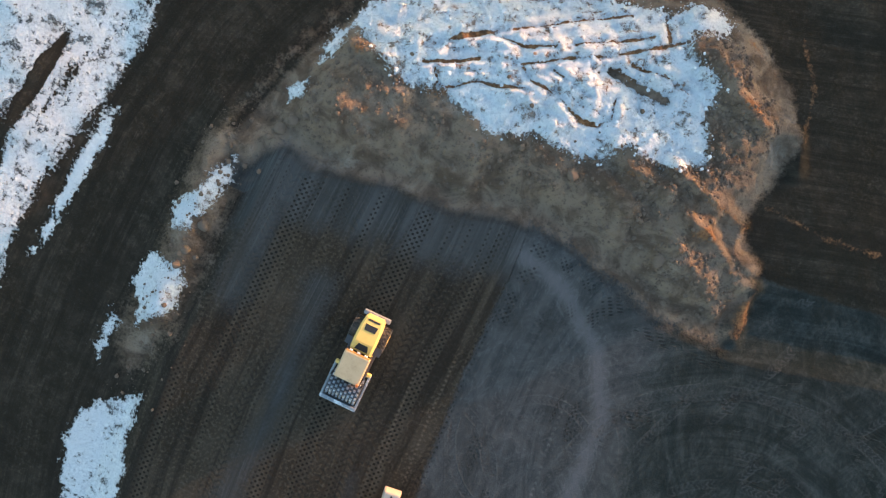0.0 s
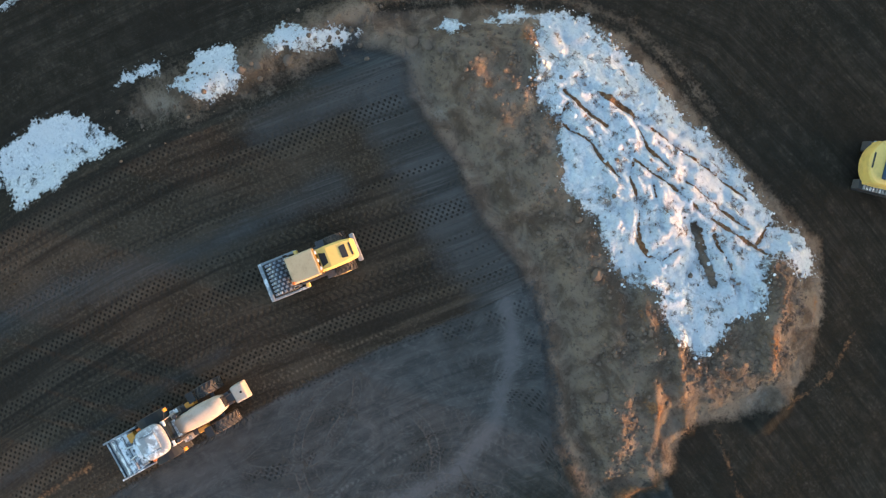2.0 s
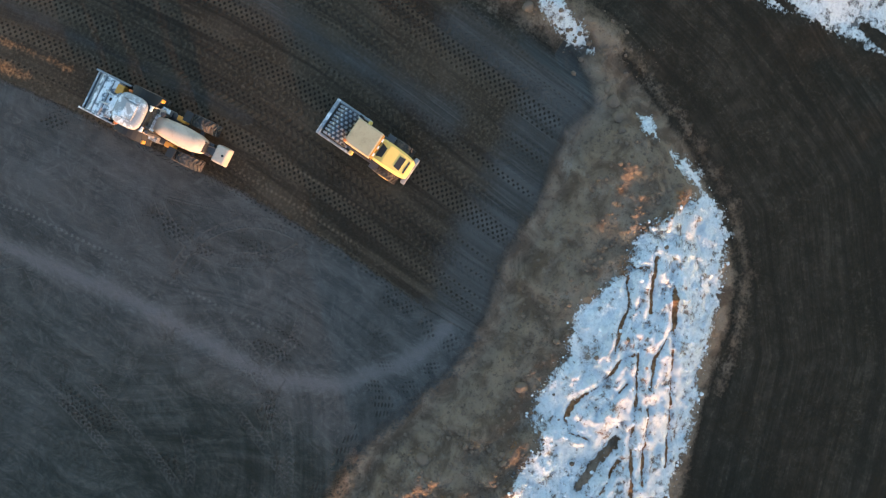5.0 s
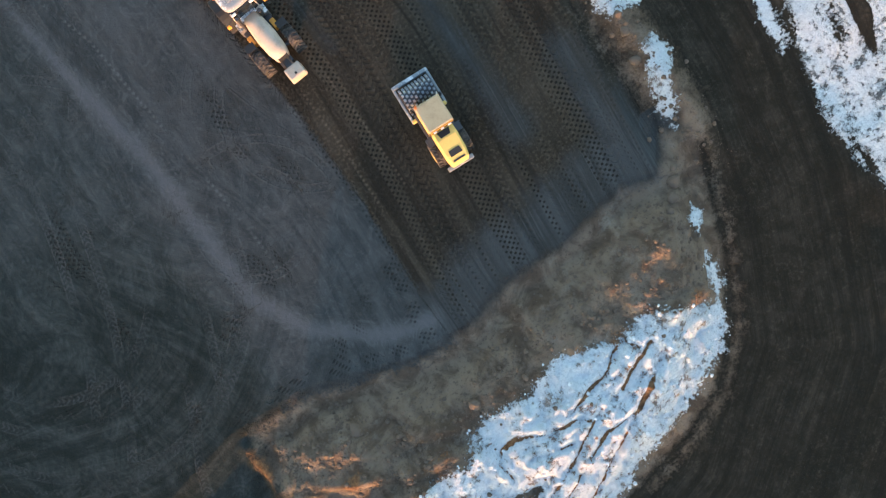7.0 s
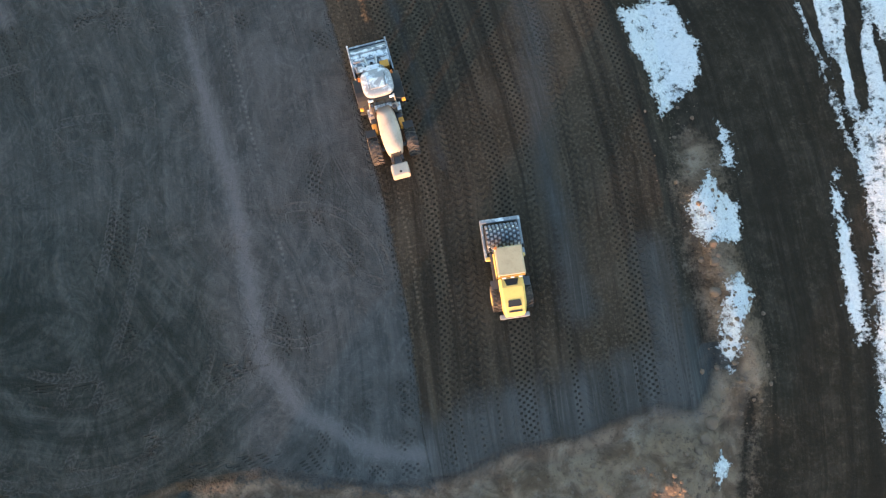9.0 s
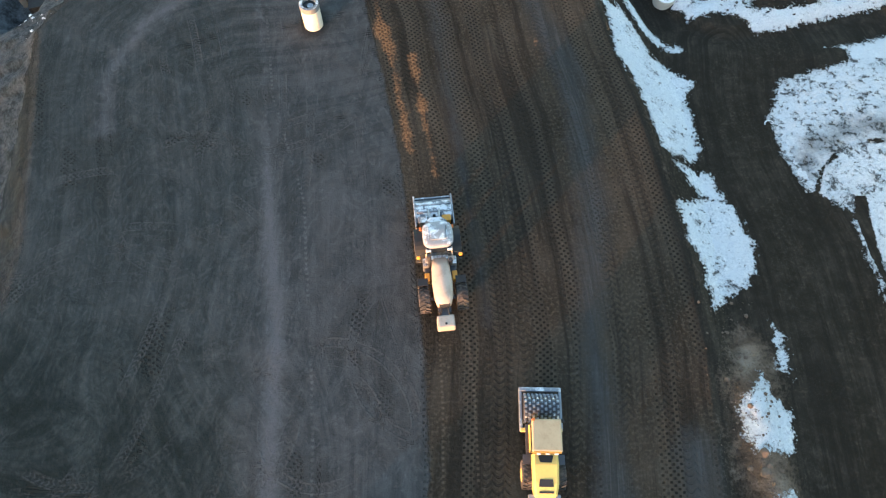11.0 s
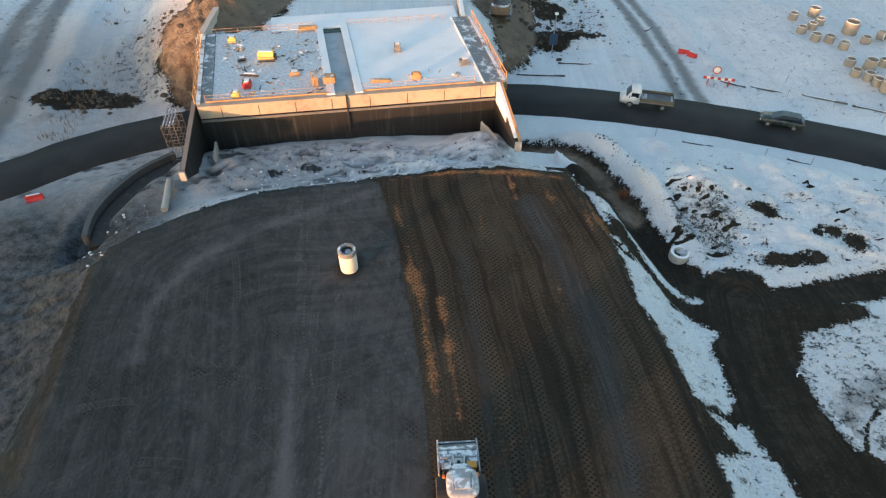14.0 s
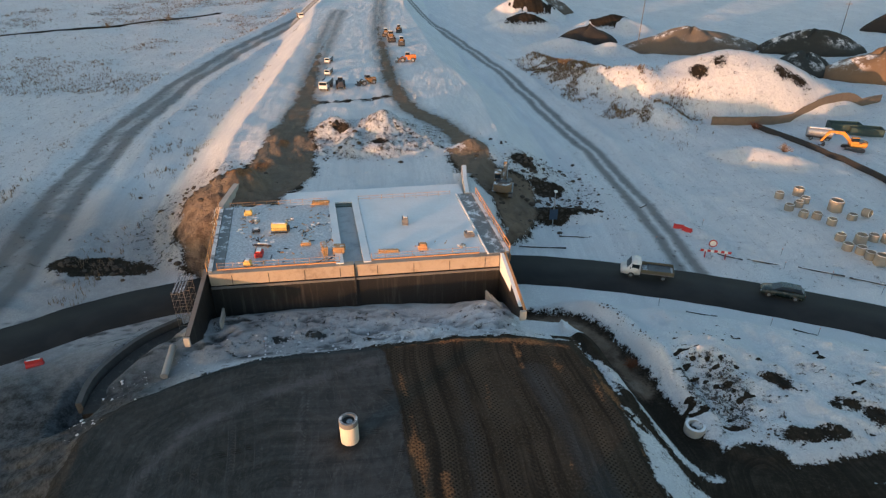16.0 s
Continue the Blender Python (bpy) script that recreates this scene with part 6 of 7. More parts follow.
for x, y, turn in ((47.1, 86.8, 0), (45.4, 86.0, 30), (46.2, 83.6, 50), (48.0, 83.4, 15), (48.9, 81.3, 70), (52.6, 82.9, 10), (47.3, 74.6, 0), (48.4, 73.6, 35), (51.7, 76.6, 20), (49.0, 72.6, 50), (47.7, 77.0, 5), (48.6, 88.0, 65)):
    copy_thing(flat, standing(x, y, turn, 0.05))
copy_thing(flat, standing(54.4, 83.6, 0, -0.7) @ pose(0, 0, 0, 82, 0, 30))


# ---- traffic things ----
def barrier_board():
    s = thing("road_barrier", "red and white striped barrier boards with round sign", "barrier", standing(30.0, 73.0, -14))
    for k in range(9):
        part("stripe", box(-1.6 + 0.4 * k, 0, 0.75, 0.4, 0.06, 0.32, 0.01), RED if k % 2 == 0 else WHITE, s)
    for x in (-1.2, 1.2):
        part("leg", box(x, 0, 0, 0.08, 0.5, 0.80, 0.02), RED, s)
    part("post", rod((-0.5, 0.25, 0), (-0.5, 0.25, 2.4), 0.05), GALV, s)
    d = part("sign_disc", rod((-0.5, 0.18, 1.9), (-0.5, 0.14, 1.9), 0.48, 28), WHITE, s, "white round sign")
    b = ring(0, 0, 0, 0.50, 0.38, 0.05)
    b.transform(pose(-0.5, 0.135, 1.9, 90))
    part("sign_border", b, RED, d, "red rim")


barrier_board()


def water_barrier(m, label):
    s = thing("plastic_barrier", label, "barrier", m)
    prof = [(-0.35, 0), (0.35, 0), (0.30, 0.25), (0.14, 0.45), (0.12, 0.9), (-0.12, 0.9), (-0.14, 0.45), (-0.30, 0.25)]
    part("body", loft([[(x, y, z) for y, z in prof] for x in (-0.95, -0.8, 0.8, 0.95)]), RED, s)
    part("snow_cap", box(0, 0, 0.9, 1.5, 0.2, 0.06, 0.02), SNOWWHITE, s)


water_barrier(standing(28.1, 80.9, -20) @ Matrix.Scale(0.7, 4), "red plastic traffic barrier on the snow")
water_barrier(standing(28.9, 79.9, -50) @ Matrix.Scale(0.7, 4), "red plastic traffic barrier on the snow")
water_barrier(standing(-42.9, 52.4, 20) @ Matrix.Scale(0.8, 4), "red plastic traffic barrier in the shaded snow")


def sign_post():
    s = thing("sign_post", "dark blue sign panel on a tall post with a lamp", "sign", standing(11.0, 81.0, 5))
    part("pole", rod((0, 0, 0), (0, 0, 5.4), 0.06), GALV, s)
    part("panel", box(0, -0.08, 1.4, 1.1, 0.08, 1.5, 0.02), DARKBLUE, s)
    part("lamp_head", box(0, -0.1, 5.4, 0.4, 0.5, 0.22, 0.06), WHITE, s)


sign_post()


def utility_pole(x, y, h, lean=0.0):
    s = thing("utility_pole", "weathered wooden utility pole standing in the snow", "pole", standing(x, y, 0), "utility poles")
    part("mast", rod((0, 0, 0), (lean, 0, h), 0.14, 10, 0.09), STEEL, s)
    part("crossarm", box(lean, 0, h - 0.8, 2.0, 0.12, 0.14, 0.02), TIMBER, s)


utility_pole(52.4, 192.0, 15.5, 0.3)
utility_pole(118.0, 205.0, 12.0)


def marker(x, y, label="thin timber survey stake in the snow"):
    s = thing("survey_stake", label, "stake", standing(x, y, 0), "survey stakes")
    part("stake", box(0, 0, 0, 0.05, 0.05, 0.9, 0.01), FRAMESTEEL, s)
    part("tip", box(0, 0, 0.9, 0.06, 0.06, 0.10, 0.01), ORANGE, s)


for x, y in ((31.2, 80.8), (23.6, 76.3), (37.5, 70.5), (42.0, 68.2), (34.5, 57.0), (39.5, 53.0), (30.0, 58.0), (-20.5, 52.2), (20.0, 62.8), (46.0, 65.0), (38.5, 73.5)):
    marker(x, y)


DARKBAULK = worn("dark_old_timber", (0.035, 0.032, 0.030), 0.9, dirt=(0.5, 0.52, 0.55), amount=0.55, scale=1.4)


def plank(x, y, length, turn, label="dark snow-dusted timber baulk lying by the road"):
    s = thing("timber_baulk", label, "timber", standing(x, y, turn, 0.02), "loose timber by the road")
    part("baulk", box(0, 0, 0, length, 0.20, 0.16, 0.03), DARKBAULK, s)
    part("snow_strip", box(-0.08 * length, 0.03, 0.16, length * 0.7, 0.13, 0.05, 0.02), SNOWWHITE, s)


for x, y, length, turn in ((36.5, 71.8, 5.5, -22), (41.5, 69.6, 5.0, -24), (46.5, 67.3, 5.0, -26), (32.0, 73.2, 3.0, -30), (14.0, 78.2, 5.0, -6), (24.0, 60.8, 3.2, -18), (33.5, 57.6, 2.2, -30), (9.0, 75.8, 6.0, -4), (25.0, 87.0, 1.6, 40)):
    plank(x, y, length, turn)


def leaning_post():
    s = thing("concrete_post", "pale concrete pipe lying against the slope", "concrete pipe", standing(-29.0, 50.6, 8, 0.05))
    part("pipe", rod((0, -1.9, 0.35), (0, 1.9, 0.75), 0.32, 18), CONCRETE, s)


leaning_post()


# ---- on the bridge deck ----
def crate(x, y, sx, sy, h, material, label, name="site_box", turn=0.0, snowy=True, category="box"):
    s = thing(name, label, category, pose(x, y, DECK_TOP + 0.05, 0, 0, turn) @ Matrix.Scale(0.82, 4))
    rnd = random.Random(int(100 * (x + y)))
    for side in (-0.34, 0.34):
        part("skid", box(side * sx, 0, 0, 0.10, sy * 1.02, 0.12, 0.015), TIMBER, s)
    if name == "timber_stack":
        layers, wide = max(2, round(h / 0.16)), max(2, round(sy / 0.26))
        for k in range(layers):
            for j in range(wide):
                reach = sx * rnd.uniform(0.86, 1.06)
                part("board", box(rnd.uniform(-0.08, 0.08), (j + 0.5 - wide / 2) * sy / wide, 0.121 + k * h / layers, reach, sy / wide * 0.9, h / layers * 0.82, 0.012, turn=rnd.uniform(-3, 3)), material, s)
    elif name == "steel_bundle":
        for k in range(11):
            v, z = rnd.uniform(-0.42, 0.42) * sy, 0.15 + rnd.random() * h * 0.7
            part("bar", rod((-0.5 * sx * rnd.uniform(0.8, 1.1), v, z), (0.5 * sx * rnd.uniform(0.8, 1.1), v + rnd.uniform(-0.08, 0.08), z), 0.035, 6), material, s)
    elif name == "block_pile":
        for k in range(9):
            part("block", box(rnd.uniform(-0.42, 0.42) * sx, rnd.uniform(-0.42, 0.42) * sy, 0.06 + 0.12 * (k > 5), 0.34, 0.24, 0.18, 0.03, turn=rnd.uniform(0, 90)), CONCRETE if k % 3 else SNOWWHITE, s)
        return
    else:
        part("body", box(0, 0, 0.12, sx, sy, h * 0.72, 0.06), material, s)
        part("cover", box(0.04 * sx, 0, 0.121 + h * 0.72, sx * 0.72, sy * 0.9, h * 0.28, 0.08, 0.88), material, s)
        part("frame", box(-0.44 * sx, 0, 0.121 + h * 0.72, sx * 0.08, sy * 0.8, h * 0.18, 0.01), STEEL, s)
    if snowy:
        part("snow_cap", box(0.05 * sx, 0.0, 0.123 + h, sx * 0.6, sy * 0.74, 0.07, 0.03), SNOWWHITE, s)


def generator():
    s = thing("fuel_tank", "bright yellow site tank on skids on the deck", "tank", pose(-22.3, 68.4, DECK_TOP + 0.05, 0, 0, 4) @ Matrix.Scale(0.85, 4))
    for y in (-0.5, 0.5):
        part("skid", box(0, y, 0, 2.2, 0.14, 0.16, 0.02), STEEL, s)
    b = rod((-1.0, 0, 0.72), (1.0, 0, 0.72), 0.56, 24)
    part("tank", b, YELLOW, s)
    part("snow_cap", box(0, 0, 1.24, 1.7, 0.5, 0.08, 0.03), SNOWWHITE, s)
    part("pump", box(1.15, -0.1, 0.2, 0.35, 0.6, 0.7, 0.04), BLACK, s)


generator()
crate(-27.0, 72.6, 1.1, 0.9, 0.75, YELLOW, "small yellow compressor with snow on top", "compressor", 10, True, "compressor")
crate(-23.9, 60.9, 0.9, 0.8, 0.7, YELLOW, "small yellow compactor plate on the deck", "plate_compactor", 0, True, "machine")
crate(-23.2, 62.8, 1.0, 1.3, 0.8, RED, "dark red tool chest on the trodden deck", "tool_chest", 5)
crate(-24.9, 68.1, 1.1, 0.8, 0.5, STEEL, "dark bundle of steel on the deck", "steel_bundle", 15)
crate(-23.4, 64.8, 2.4, 0.5, 0.4, STEEL, "long dark bundle of reinforcement bars", "steel_bundle", -5)
crate(-18.8, 65.2, 1.3, 0.8, 0.4, TIMBER, "low stack of boards with snow on top", "timber_stack", 10)
crate(-16.4, 63.4, 0.6, 1.8, 1.2, TIMBER, "upright stack of orange boards", "timber_stack", 20, False)
crate(-14.9, 63.6, 1.5, 1.2, 0.9, TIMBER, "stack of orange timber formwork", "timber_stack", 0, False)
crate(-8.2, 70.3, 0.9, 1.2, 1.1, GREYPLASTIC, "snow-topped grey site cabinet on the deck", "cabinet", 3)
crate(-9.6, 63.6, 2.6, 0.5, 0.35, TIMBER, "low stack of boards near the deck edge", "timber_stack", 2, False)
crate(-6.0, 64.3, 1.2, 0.8, 0.8, PLYWOOD, "open orange crate of shuttering", "crate", 0, False)
crate(-0.9, 67.2, 1.3, 0.9, 0.8, GREYPLASTIC, "grey snow-covered drum crate", "crate", 12)
crate(-18.9, 75.6, 2.6, 0.7, 0.5, TIMBER, "boards stacked at the north edge of the deck", "timber_stack", 5, False)
crate(-21.8, 71.2, 1.2, 0.8, 0.25, CONCRETE, "low heap of snowy blocks", "block_pile", 30)
crate(-25.8, 70.8, 1.6, 1.0, 0.25, CONCRETE, "low heap of snowy blocks", "block_pile", -20)
crate(-1.8, 64.9, 1.0, 1.0, 0.35, CONCRETE, "low heap of snowy blocks", "block_pile", 40)


POLEGREY = worn("weathered_scaffold_pole", (0.22, 0.195, 0.165), 0.6, 0.2, amount=0.45)


def scaffold():
    s = thing("scaffold_tower", "timber and steel stair scaffold leaning by the wing wall", "scaffold", pose(-30.2, 58.8, -3.8, 0, 0, 8) @ Matrix.Diagonal((0.6, 0.8, 0.95, 1)))
    for x in (-1.0, 1.0):
        for y in (-2.2, 0.0, 2.2):
            part("standard", rod((x, y, 0), (x, y, 5.6), 0.035), POLEGREY, s)
    for k in range(7):
        z = 0.5 + 0.8 * k
        for x in (-1.0, 1.0):
            part("ledger", rod((x, -2.3, z), (x, 2.3, z), 0.028), POLEGREY, s)
        for y in (-2.2, 0.0, 2.2):
            part("transom", rod((-1.1, y, z), (1.1, y, z), 0.028), POLEGREY, s)
    for k in range(4):
        part("deck_board", box(-0.75 + 0.5 * k, 0.2 * (k % 2), 5.4, 0.24, 4.4, 0.05, 0.01), FRAMESTEEL, s)
    part("brace", rod((-1.0, -2.2, 0.3), (-1.0, 2.2, 5.2), 0.028), POLEGREY, s)


scaffold()


def offcut(rnd, verts, faces, x, y, z):
    a, base = rnd.random() * 3.14, len(verts)
    length, wide, tall = rnd.uniform(0.15, 0.8), rnd.uniform(0.03, 0.08), rnd.uniform(0.03, 0.12)
    c, s = math.cos(a), math.sin(a)
    for h in (0, tall):
        for u, v in ((-1, -1), (1, -1), (1, 1), (-1, 1)):
            verts.append((x + u * length * c / 2 - v * wide * s, y + u * length * s / 2 + v * wide * c, DECK_TOP + 0.05 + h))
    for q in ((0, 1, 5, 4), (1, 2, 6, 5), (2, 3, 7, 6), (3, 0, 4, 7), (4, 5, 6, 7)):
        faces.append(tuple(base + i for i in q))


def deck_spot(rs, n):
    u, v = rs.uniform(0.08, 0.43, n), rs.uniform(0.05, 0.95, n)
    east = rs.rand(n) < 0.12
    u, v = np.where(east, rs.uniform(0.56, 0.9, n), u), np.where(east, rs.uniform(0.06, 0.22, n), v)
    (ax, ay), (bx, by), (cx, cy), (dx, dy) = DECK_SW, DECK_SE, DECK_NE, DECK_NW
    x = (ax * (1 - u) + bx * u) * (1 - v) + (dx * (1 - u) + cx * u) * v
    y = (ay * (1 - u) + by * u) * (1 - v) + (dy * (1 - u) + cy * u) * v
    return x, y, fractal(x, y, 3.0, 121) > 0.52


def deck_lump(rnd, verts, faces, x, y, z):
    start = len(verts)
    clod(rnd, verts, faces, x, y, DECK_TOP + 0.08)
    k = rnd.uniform(0.6, 1.5)
    for i in range(start, len(verts)):
        vx, vy, vz = verts[i]
        verts[i] = (x + (vx - x) * k * 1.4, y + (vy - y) * k, DECK_TOP + 0.08 + (vz - DECK_TOP - 0.08) * k * 0.6)


# ---- the yard to the north east ----
def long_fence(points, h, material, label, name):
    s = thing(name, label, "fence")
    way = spline(points, 2.2)
    for a, b in zip(way, way[1:]):
        za, zb = ground_z(a.x, a.y), ground_z(b.x, b.y)
        q = [(c.x, c.y) for c in (a, b)]
        part("panel", wall_run(q, 0.16, [za - 0.4, zb - 0.4], [za + h, zb + h]), material, s)


long_fence([(48.5, 124.0), (58.0, 124.5), (71.0, 130.0), (92.0, 141.0)], 1.7, worn("weathered_board", (0.16, 0.13, 0.10), 0.85, amount=0.5, frost=0.3), "weathered grey board wall below the snow heap", "board_wall")
long_fence([(56.5, 122.0), (61.0, 111.5), (65.0, 97.0), (67.5, 84.0)], 1.0, BLACK, "low black sheeting wall round the yard", "sheeting_wall")


def skip(m, label):
    s = thing("open_container", label, "container", m, "open containers")
    part("shell", loft([[(-1.2, y, 0.1), (1.2, y, 0.1), (1.2, y, 1.5), (1.05, y, 1.5), (1.05, y, 0.3), (-1.05, y, 0.3), (-1.05, y, 1.5), (-1.2, y, 1.5)] for y in (-2.8, 2.8)]), TEAL, s)
    for y in (-2.78, 2.78):
        part("end_wall", box(0, y, 0.1, 2.3, 0.12, 1.38, 0.02), TEAL, s)
    part("snow_fill", box(0, 0, 0.3, 2.0, 5.2, 0.35, 0.1), SNOWWHITE, s)


skip(standing(73.0, 121.5, 80), "dark teal open container with snow inside")
skip(standing(76.0, 119.5, 75), "dark teal open container with snow inside")


def tank_trailer():
    s = thing("tank_trailer", "silver tank trailer with snow on its back", "tank trailer", standing(65.2, 116.0, 70) @ Matrix.Scale(0.8, 4))
    part("tank", rod((0, -2.6, 1.7), (0, 2.6, 1.7), 1.05, 24), GALV, s)
    part("snow_cap", box(0, 0, 2.68, 1.0, 4.4, 0.14, 0.05), SNOWWHITE, s)
    part("chassis", box(0, 0, 0.55, 1.4, 5.2, 0.25, 0.03), STEEL, s)
    for sx in (-0.8, 0.8):
        for y in (-1.8, -0.8, 1.6):
            road_wheel(s, sx, y, 0.45, 0.3)


tank_trailer()


# ---- stones and dry growth ----
def stone_mesh(seed, r):
    rnd = random.Random(seed)
    b = bmesh.new()
    bmesh.ops.create_icosphere(b, subdivisions=2, radius=r)
    sx, sy, sz = rnd.uniform(0.8, 1.3), rnd.uniform(0.7, 1.1), rnd.uniform(0.5, 0.8)
    off = Vector((rnd.random() * 50, rnd.random() * 50, rnd.random() * 50))
    for v in b.verts:
        k = 1 + 0.35 * noise.noise(v.co / r * 0.9 + off)
        v.co = Vector((v.co.x * sx * k, v.co.y * sy * k, v.co.z * sz * k))
    return b


STONE = worn("field_stone", (0.150, 0.108, 0.078), 0.95, dirt=(0.075, 0.053, 0.038), amount=0.5, scale=2, bump=0.4)
for k, (x, y, r) in enumerate(((14.0, 5.2, 0.30), (-5.2, -5.5, 0.38), (-11.7, -2.7, 0.33), (11.9, -1.9, 0.42), (10.5, -3.1, 0.30), (14.6, 7.9, 0.24), (14.4, 6.9, 0.26), (-1.9, -5.9, 0.25), (11.2, -2.6, 0.34), (12.3, -1.2, 0.25), (14.7, 7.2, 0.2))):
    ob = new("boulder", mesh("boulder", stone_mesh(k, r), STONE))
    ob.matrix_world = standing(x, y, 40 * k, -0.2 * r)
    tagged(ob, "rounded brown boulder half sunk in the loose soil", "boulder", "boulders in the spoil")


def scattered(name, label, category, seed, count, spots, build, material):
    """Many small alike things in one mesh. spots(rs, n): places x, y and which of them to keep; build(rnd, verts, faces, x, y, z)."""
    rnd, rs = random.Random(seed), np.random.RandomState(seed)
    xs, ys = np.zeros(0), np.zeros(0)
    while len(xs) < count:
        x, y, keep = spots(rs, count * 3)
        xs, ys = np.r_[xs, x[keep]], np.r_[ys, y[keep]]
    xs, ys = xs[:count], ys[:count]
    zs = heights(xs, ys)
    verts, faces = [], []
    for x, y, z in zip(xs, ys, zs):
        build(rnd, verts, faces, x, y, z)
    me = bpy.data.meshes.new(name)
    me.from_pydata(verts, [], faces)
    me.materials.append(material)
    tagged(new(name, me), label, category, kind="stuff")


def clod(rnd, verts, faces, x, y, z):
    r = 0.022 + 0.15 * rnd.random() ** 6
    n, base = 6, len(verts)
    for zz, k in ((-0.3, 1.0), (0.35, 0.95), (0.85, 0.5)):
        for i in range(n):
            a = 2 * math.pi * i / n + rnd.random() * 0.5
            q = r * k * rnd.uniform(0.75, 1.2)
            verts.append((x + q * math.cos(a), y + q * math.sin(a), z + r * zz))
    for row in range(2):
        for i in range(n):
            a, c = base + row * n + i, base + row * n + (i + 1) % n
            faces.append((a, c, c + n, a + n))
    faces.append(tuple(base + 2 * n + i for i in range(n)))


def berm_spot(rs, n):
    x, y = rs.uniform(-18, 15, n), rs.uniform(-17, 1, n)
    s = sd_area(BERM_SNOW, x, y)
    keep = (sd_area(BERM, x, y) > 1.5) & ((s < 0.2) | (rs.rand(n) < 0.02)) & (rs.rand(n) < 0.22 + 1.2 * (fractal(x, y, 2.5, 83) > 0.56) + 0.35 * (np.abs(s + 1) < 1.2))
    return x, y, keep


scattered("soil_clods", "loose brown clods and stones on the spoil heap", "clods", 3, 5000, berm_spot, clod, STONE)


scattered("offcuts", "scattered timber offcuts and steel scraps on the deck", "offcuts", 21, 70, deck_spot, offcut, TIMBER)
scattered("steel_scraps", "dark steel scraps lying on the trodden deck", "scrap", 22, 50, deck_spot, offcut, STEEL)


def shoulder_spot(rs, n):
    return rs.normal(14.6, 0.9, n), rs.uniform(-3, 17, n), rs.rand(n) < 0.5


scattered("shoulder_stones", "stones and clods along the ramp shoulder", "stones", 4, 420, shoulder_spot, clod, STONE)


def crumb_spot(rs, n):
    x, y = rs.uniform(-34, 9, n), rs.uniform(40, 60, n)
    d = sd_area(PLATFORM, x, y)
    return x, y, (d < -0.6) & (d > -7) & (rs.rand(n) < 0.1 + 0.9 * (fractal(x, y, 3.0, 85) > 0.55))


SNOWCLOD = worn("snow_lump", (0.78, 0.79, 0.82), 0.8, dirt=(0.4, 0.38, 0.36), amount=0.4)
scattered("snow_lumps", "lumps of ploughed snow below the abutment", "snow lumps", 5, 600, crumb_spot, clod, SNOWCLOD)


scattered("snow_lumps", "trodden lumps of snow on the bridge deck", "snow lumps", 23, 420, deck_spot, deck_lump, SNOWCLOD)


def lump(rnd, verts, faces, x, y, z):
    start = len(verts)
    clod(rnd, verts, faces, x, y, z)
    k = rnd.uniform(1.0, 2.6)
    for i in range(start, len(verts)):
        vx, vy, vz = verts[i]
        verts[i] = (x + (vx - x) * k * 1.3, y + (vy - y) * k, z + (vz - z) * k * 0.9)


DARKCLOD = worn("dark_frozen_clod", (0.075, 0.060, 0.048), 0.95, dirt=(0.035, 0.028, 0.023), amount=0.5, scale=2, bump=0.4)


def rubble_spot(rs, n):
    pick = rs.randint(0, 6, n)
    cx, cy = np.choose(pick, (-16, 10, 12.5, -37, 11, -46)), np.choose(pick, (103, 96, 84.5, 83, 91, 70.5))
    sx, sy = np.choose(pick, (8, 5, 5, 5, 4.5, 4)), np.choose(pick, (5.5, 5, 1.8, 7, 4.5, 1.2))
    x, y = rs.normal(cx, sx), rs.normal(cy, sy)
    return x, y, (fractal(x, y, 3.5, 95) > 0.5) & ((pick > 0) | (y < 103))


scattered("frozen_rubble", "dark frozen clods of spoil lying in the snow", "clods", 8, 1500, rubble_spot, lump, DARKCLOD)


def pebble(rnd, verts, faces, x, y, z):
    start = len(verts)
    clod(rnd, verts, faces, x, y, z)
    k = rnd.uniform(0.45, 0.9)
    for i in range(start, len(verts)):
        vx, vy, vz = verts[i]
        verts[i] = (x + (vx - x) * k, y + (vy - y) * k, z + (vz - z) * k)


def rough_spot(rs, n):
    x, y = rs.normal(21, 2.4, n), rs.normal(46.5, 3.4, n)
    edge = rs.rand(n) < 0.10
    t = rs.rand(n)
    x, y = np.where(edge, 10.8 + 3.4 * t + rs.normal(0, 0.35, n) + 1.9, x), np.where(edge, 59.6 - 8.5 * t * t + rs.normal(0, 0.35, n), y)
    return x, y, edge | (fractal(x * 0.7 + y * 0.7, (y - x) * 0.3, 1.6, 115) > 0.50) & (sd_line(DITCH_ROAD, x, y) > 2.4)


scattered("frozen_rubble", "dark frozen clods frosted with snow beside the ditch", "clods", 9, 1300, rough_spot, pebble, DARKCLOD)


def snow_crumb_spot(rs, n):
    x, y = rs.uniform(-13, 11, n), rs.uniform(-18, -5, n)
    s = sd_area(BERM_SNOW, x, y)
    return x, y, ((s > -0.4) & (s < 0.5)) | ((s > 0.5) & (rs.rand(n) < 0.5))


scattered("snow_lumps", "small lumps of frozen snow on the spoil heap", "snow lumps", 6, 1500, snow_crumb_spot, pebble, SNOWCLOD)


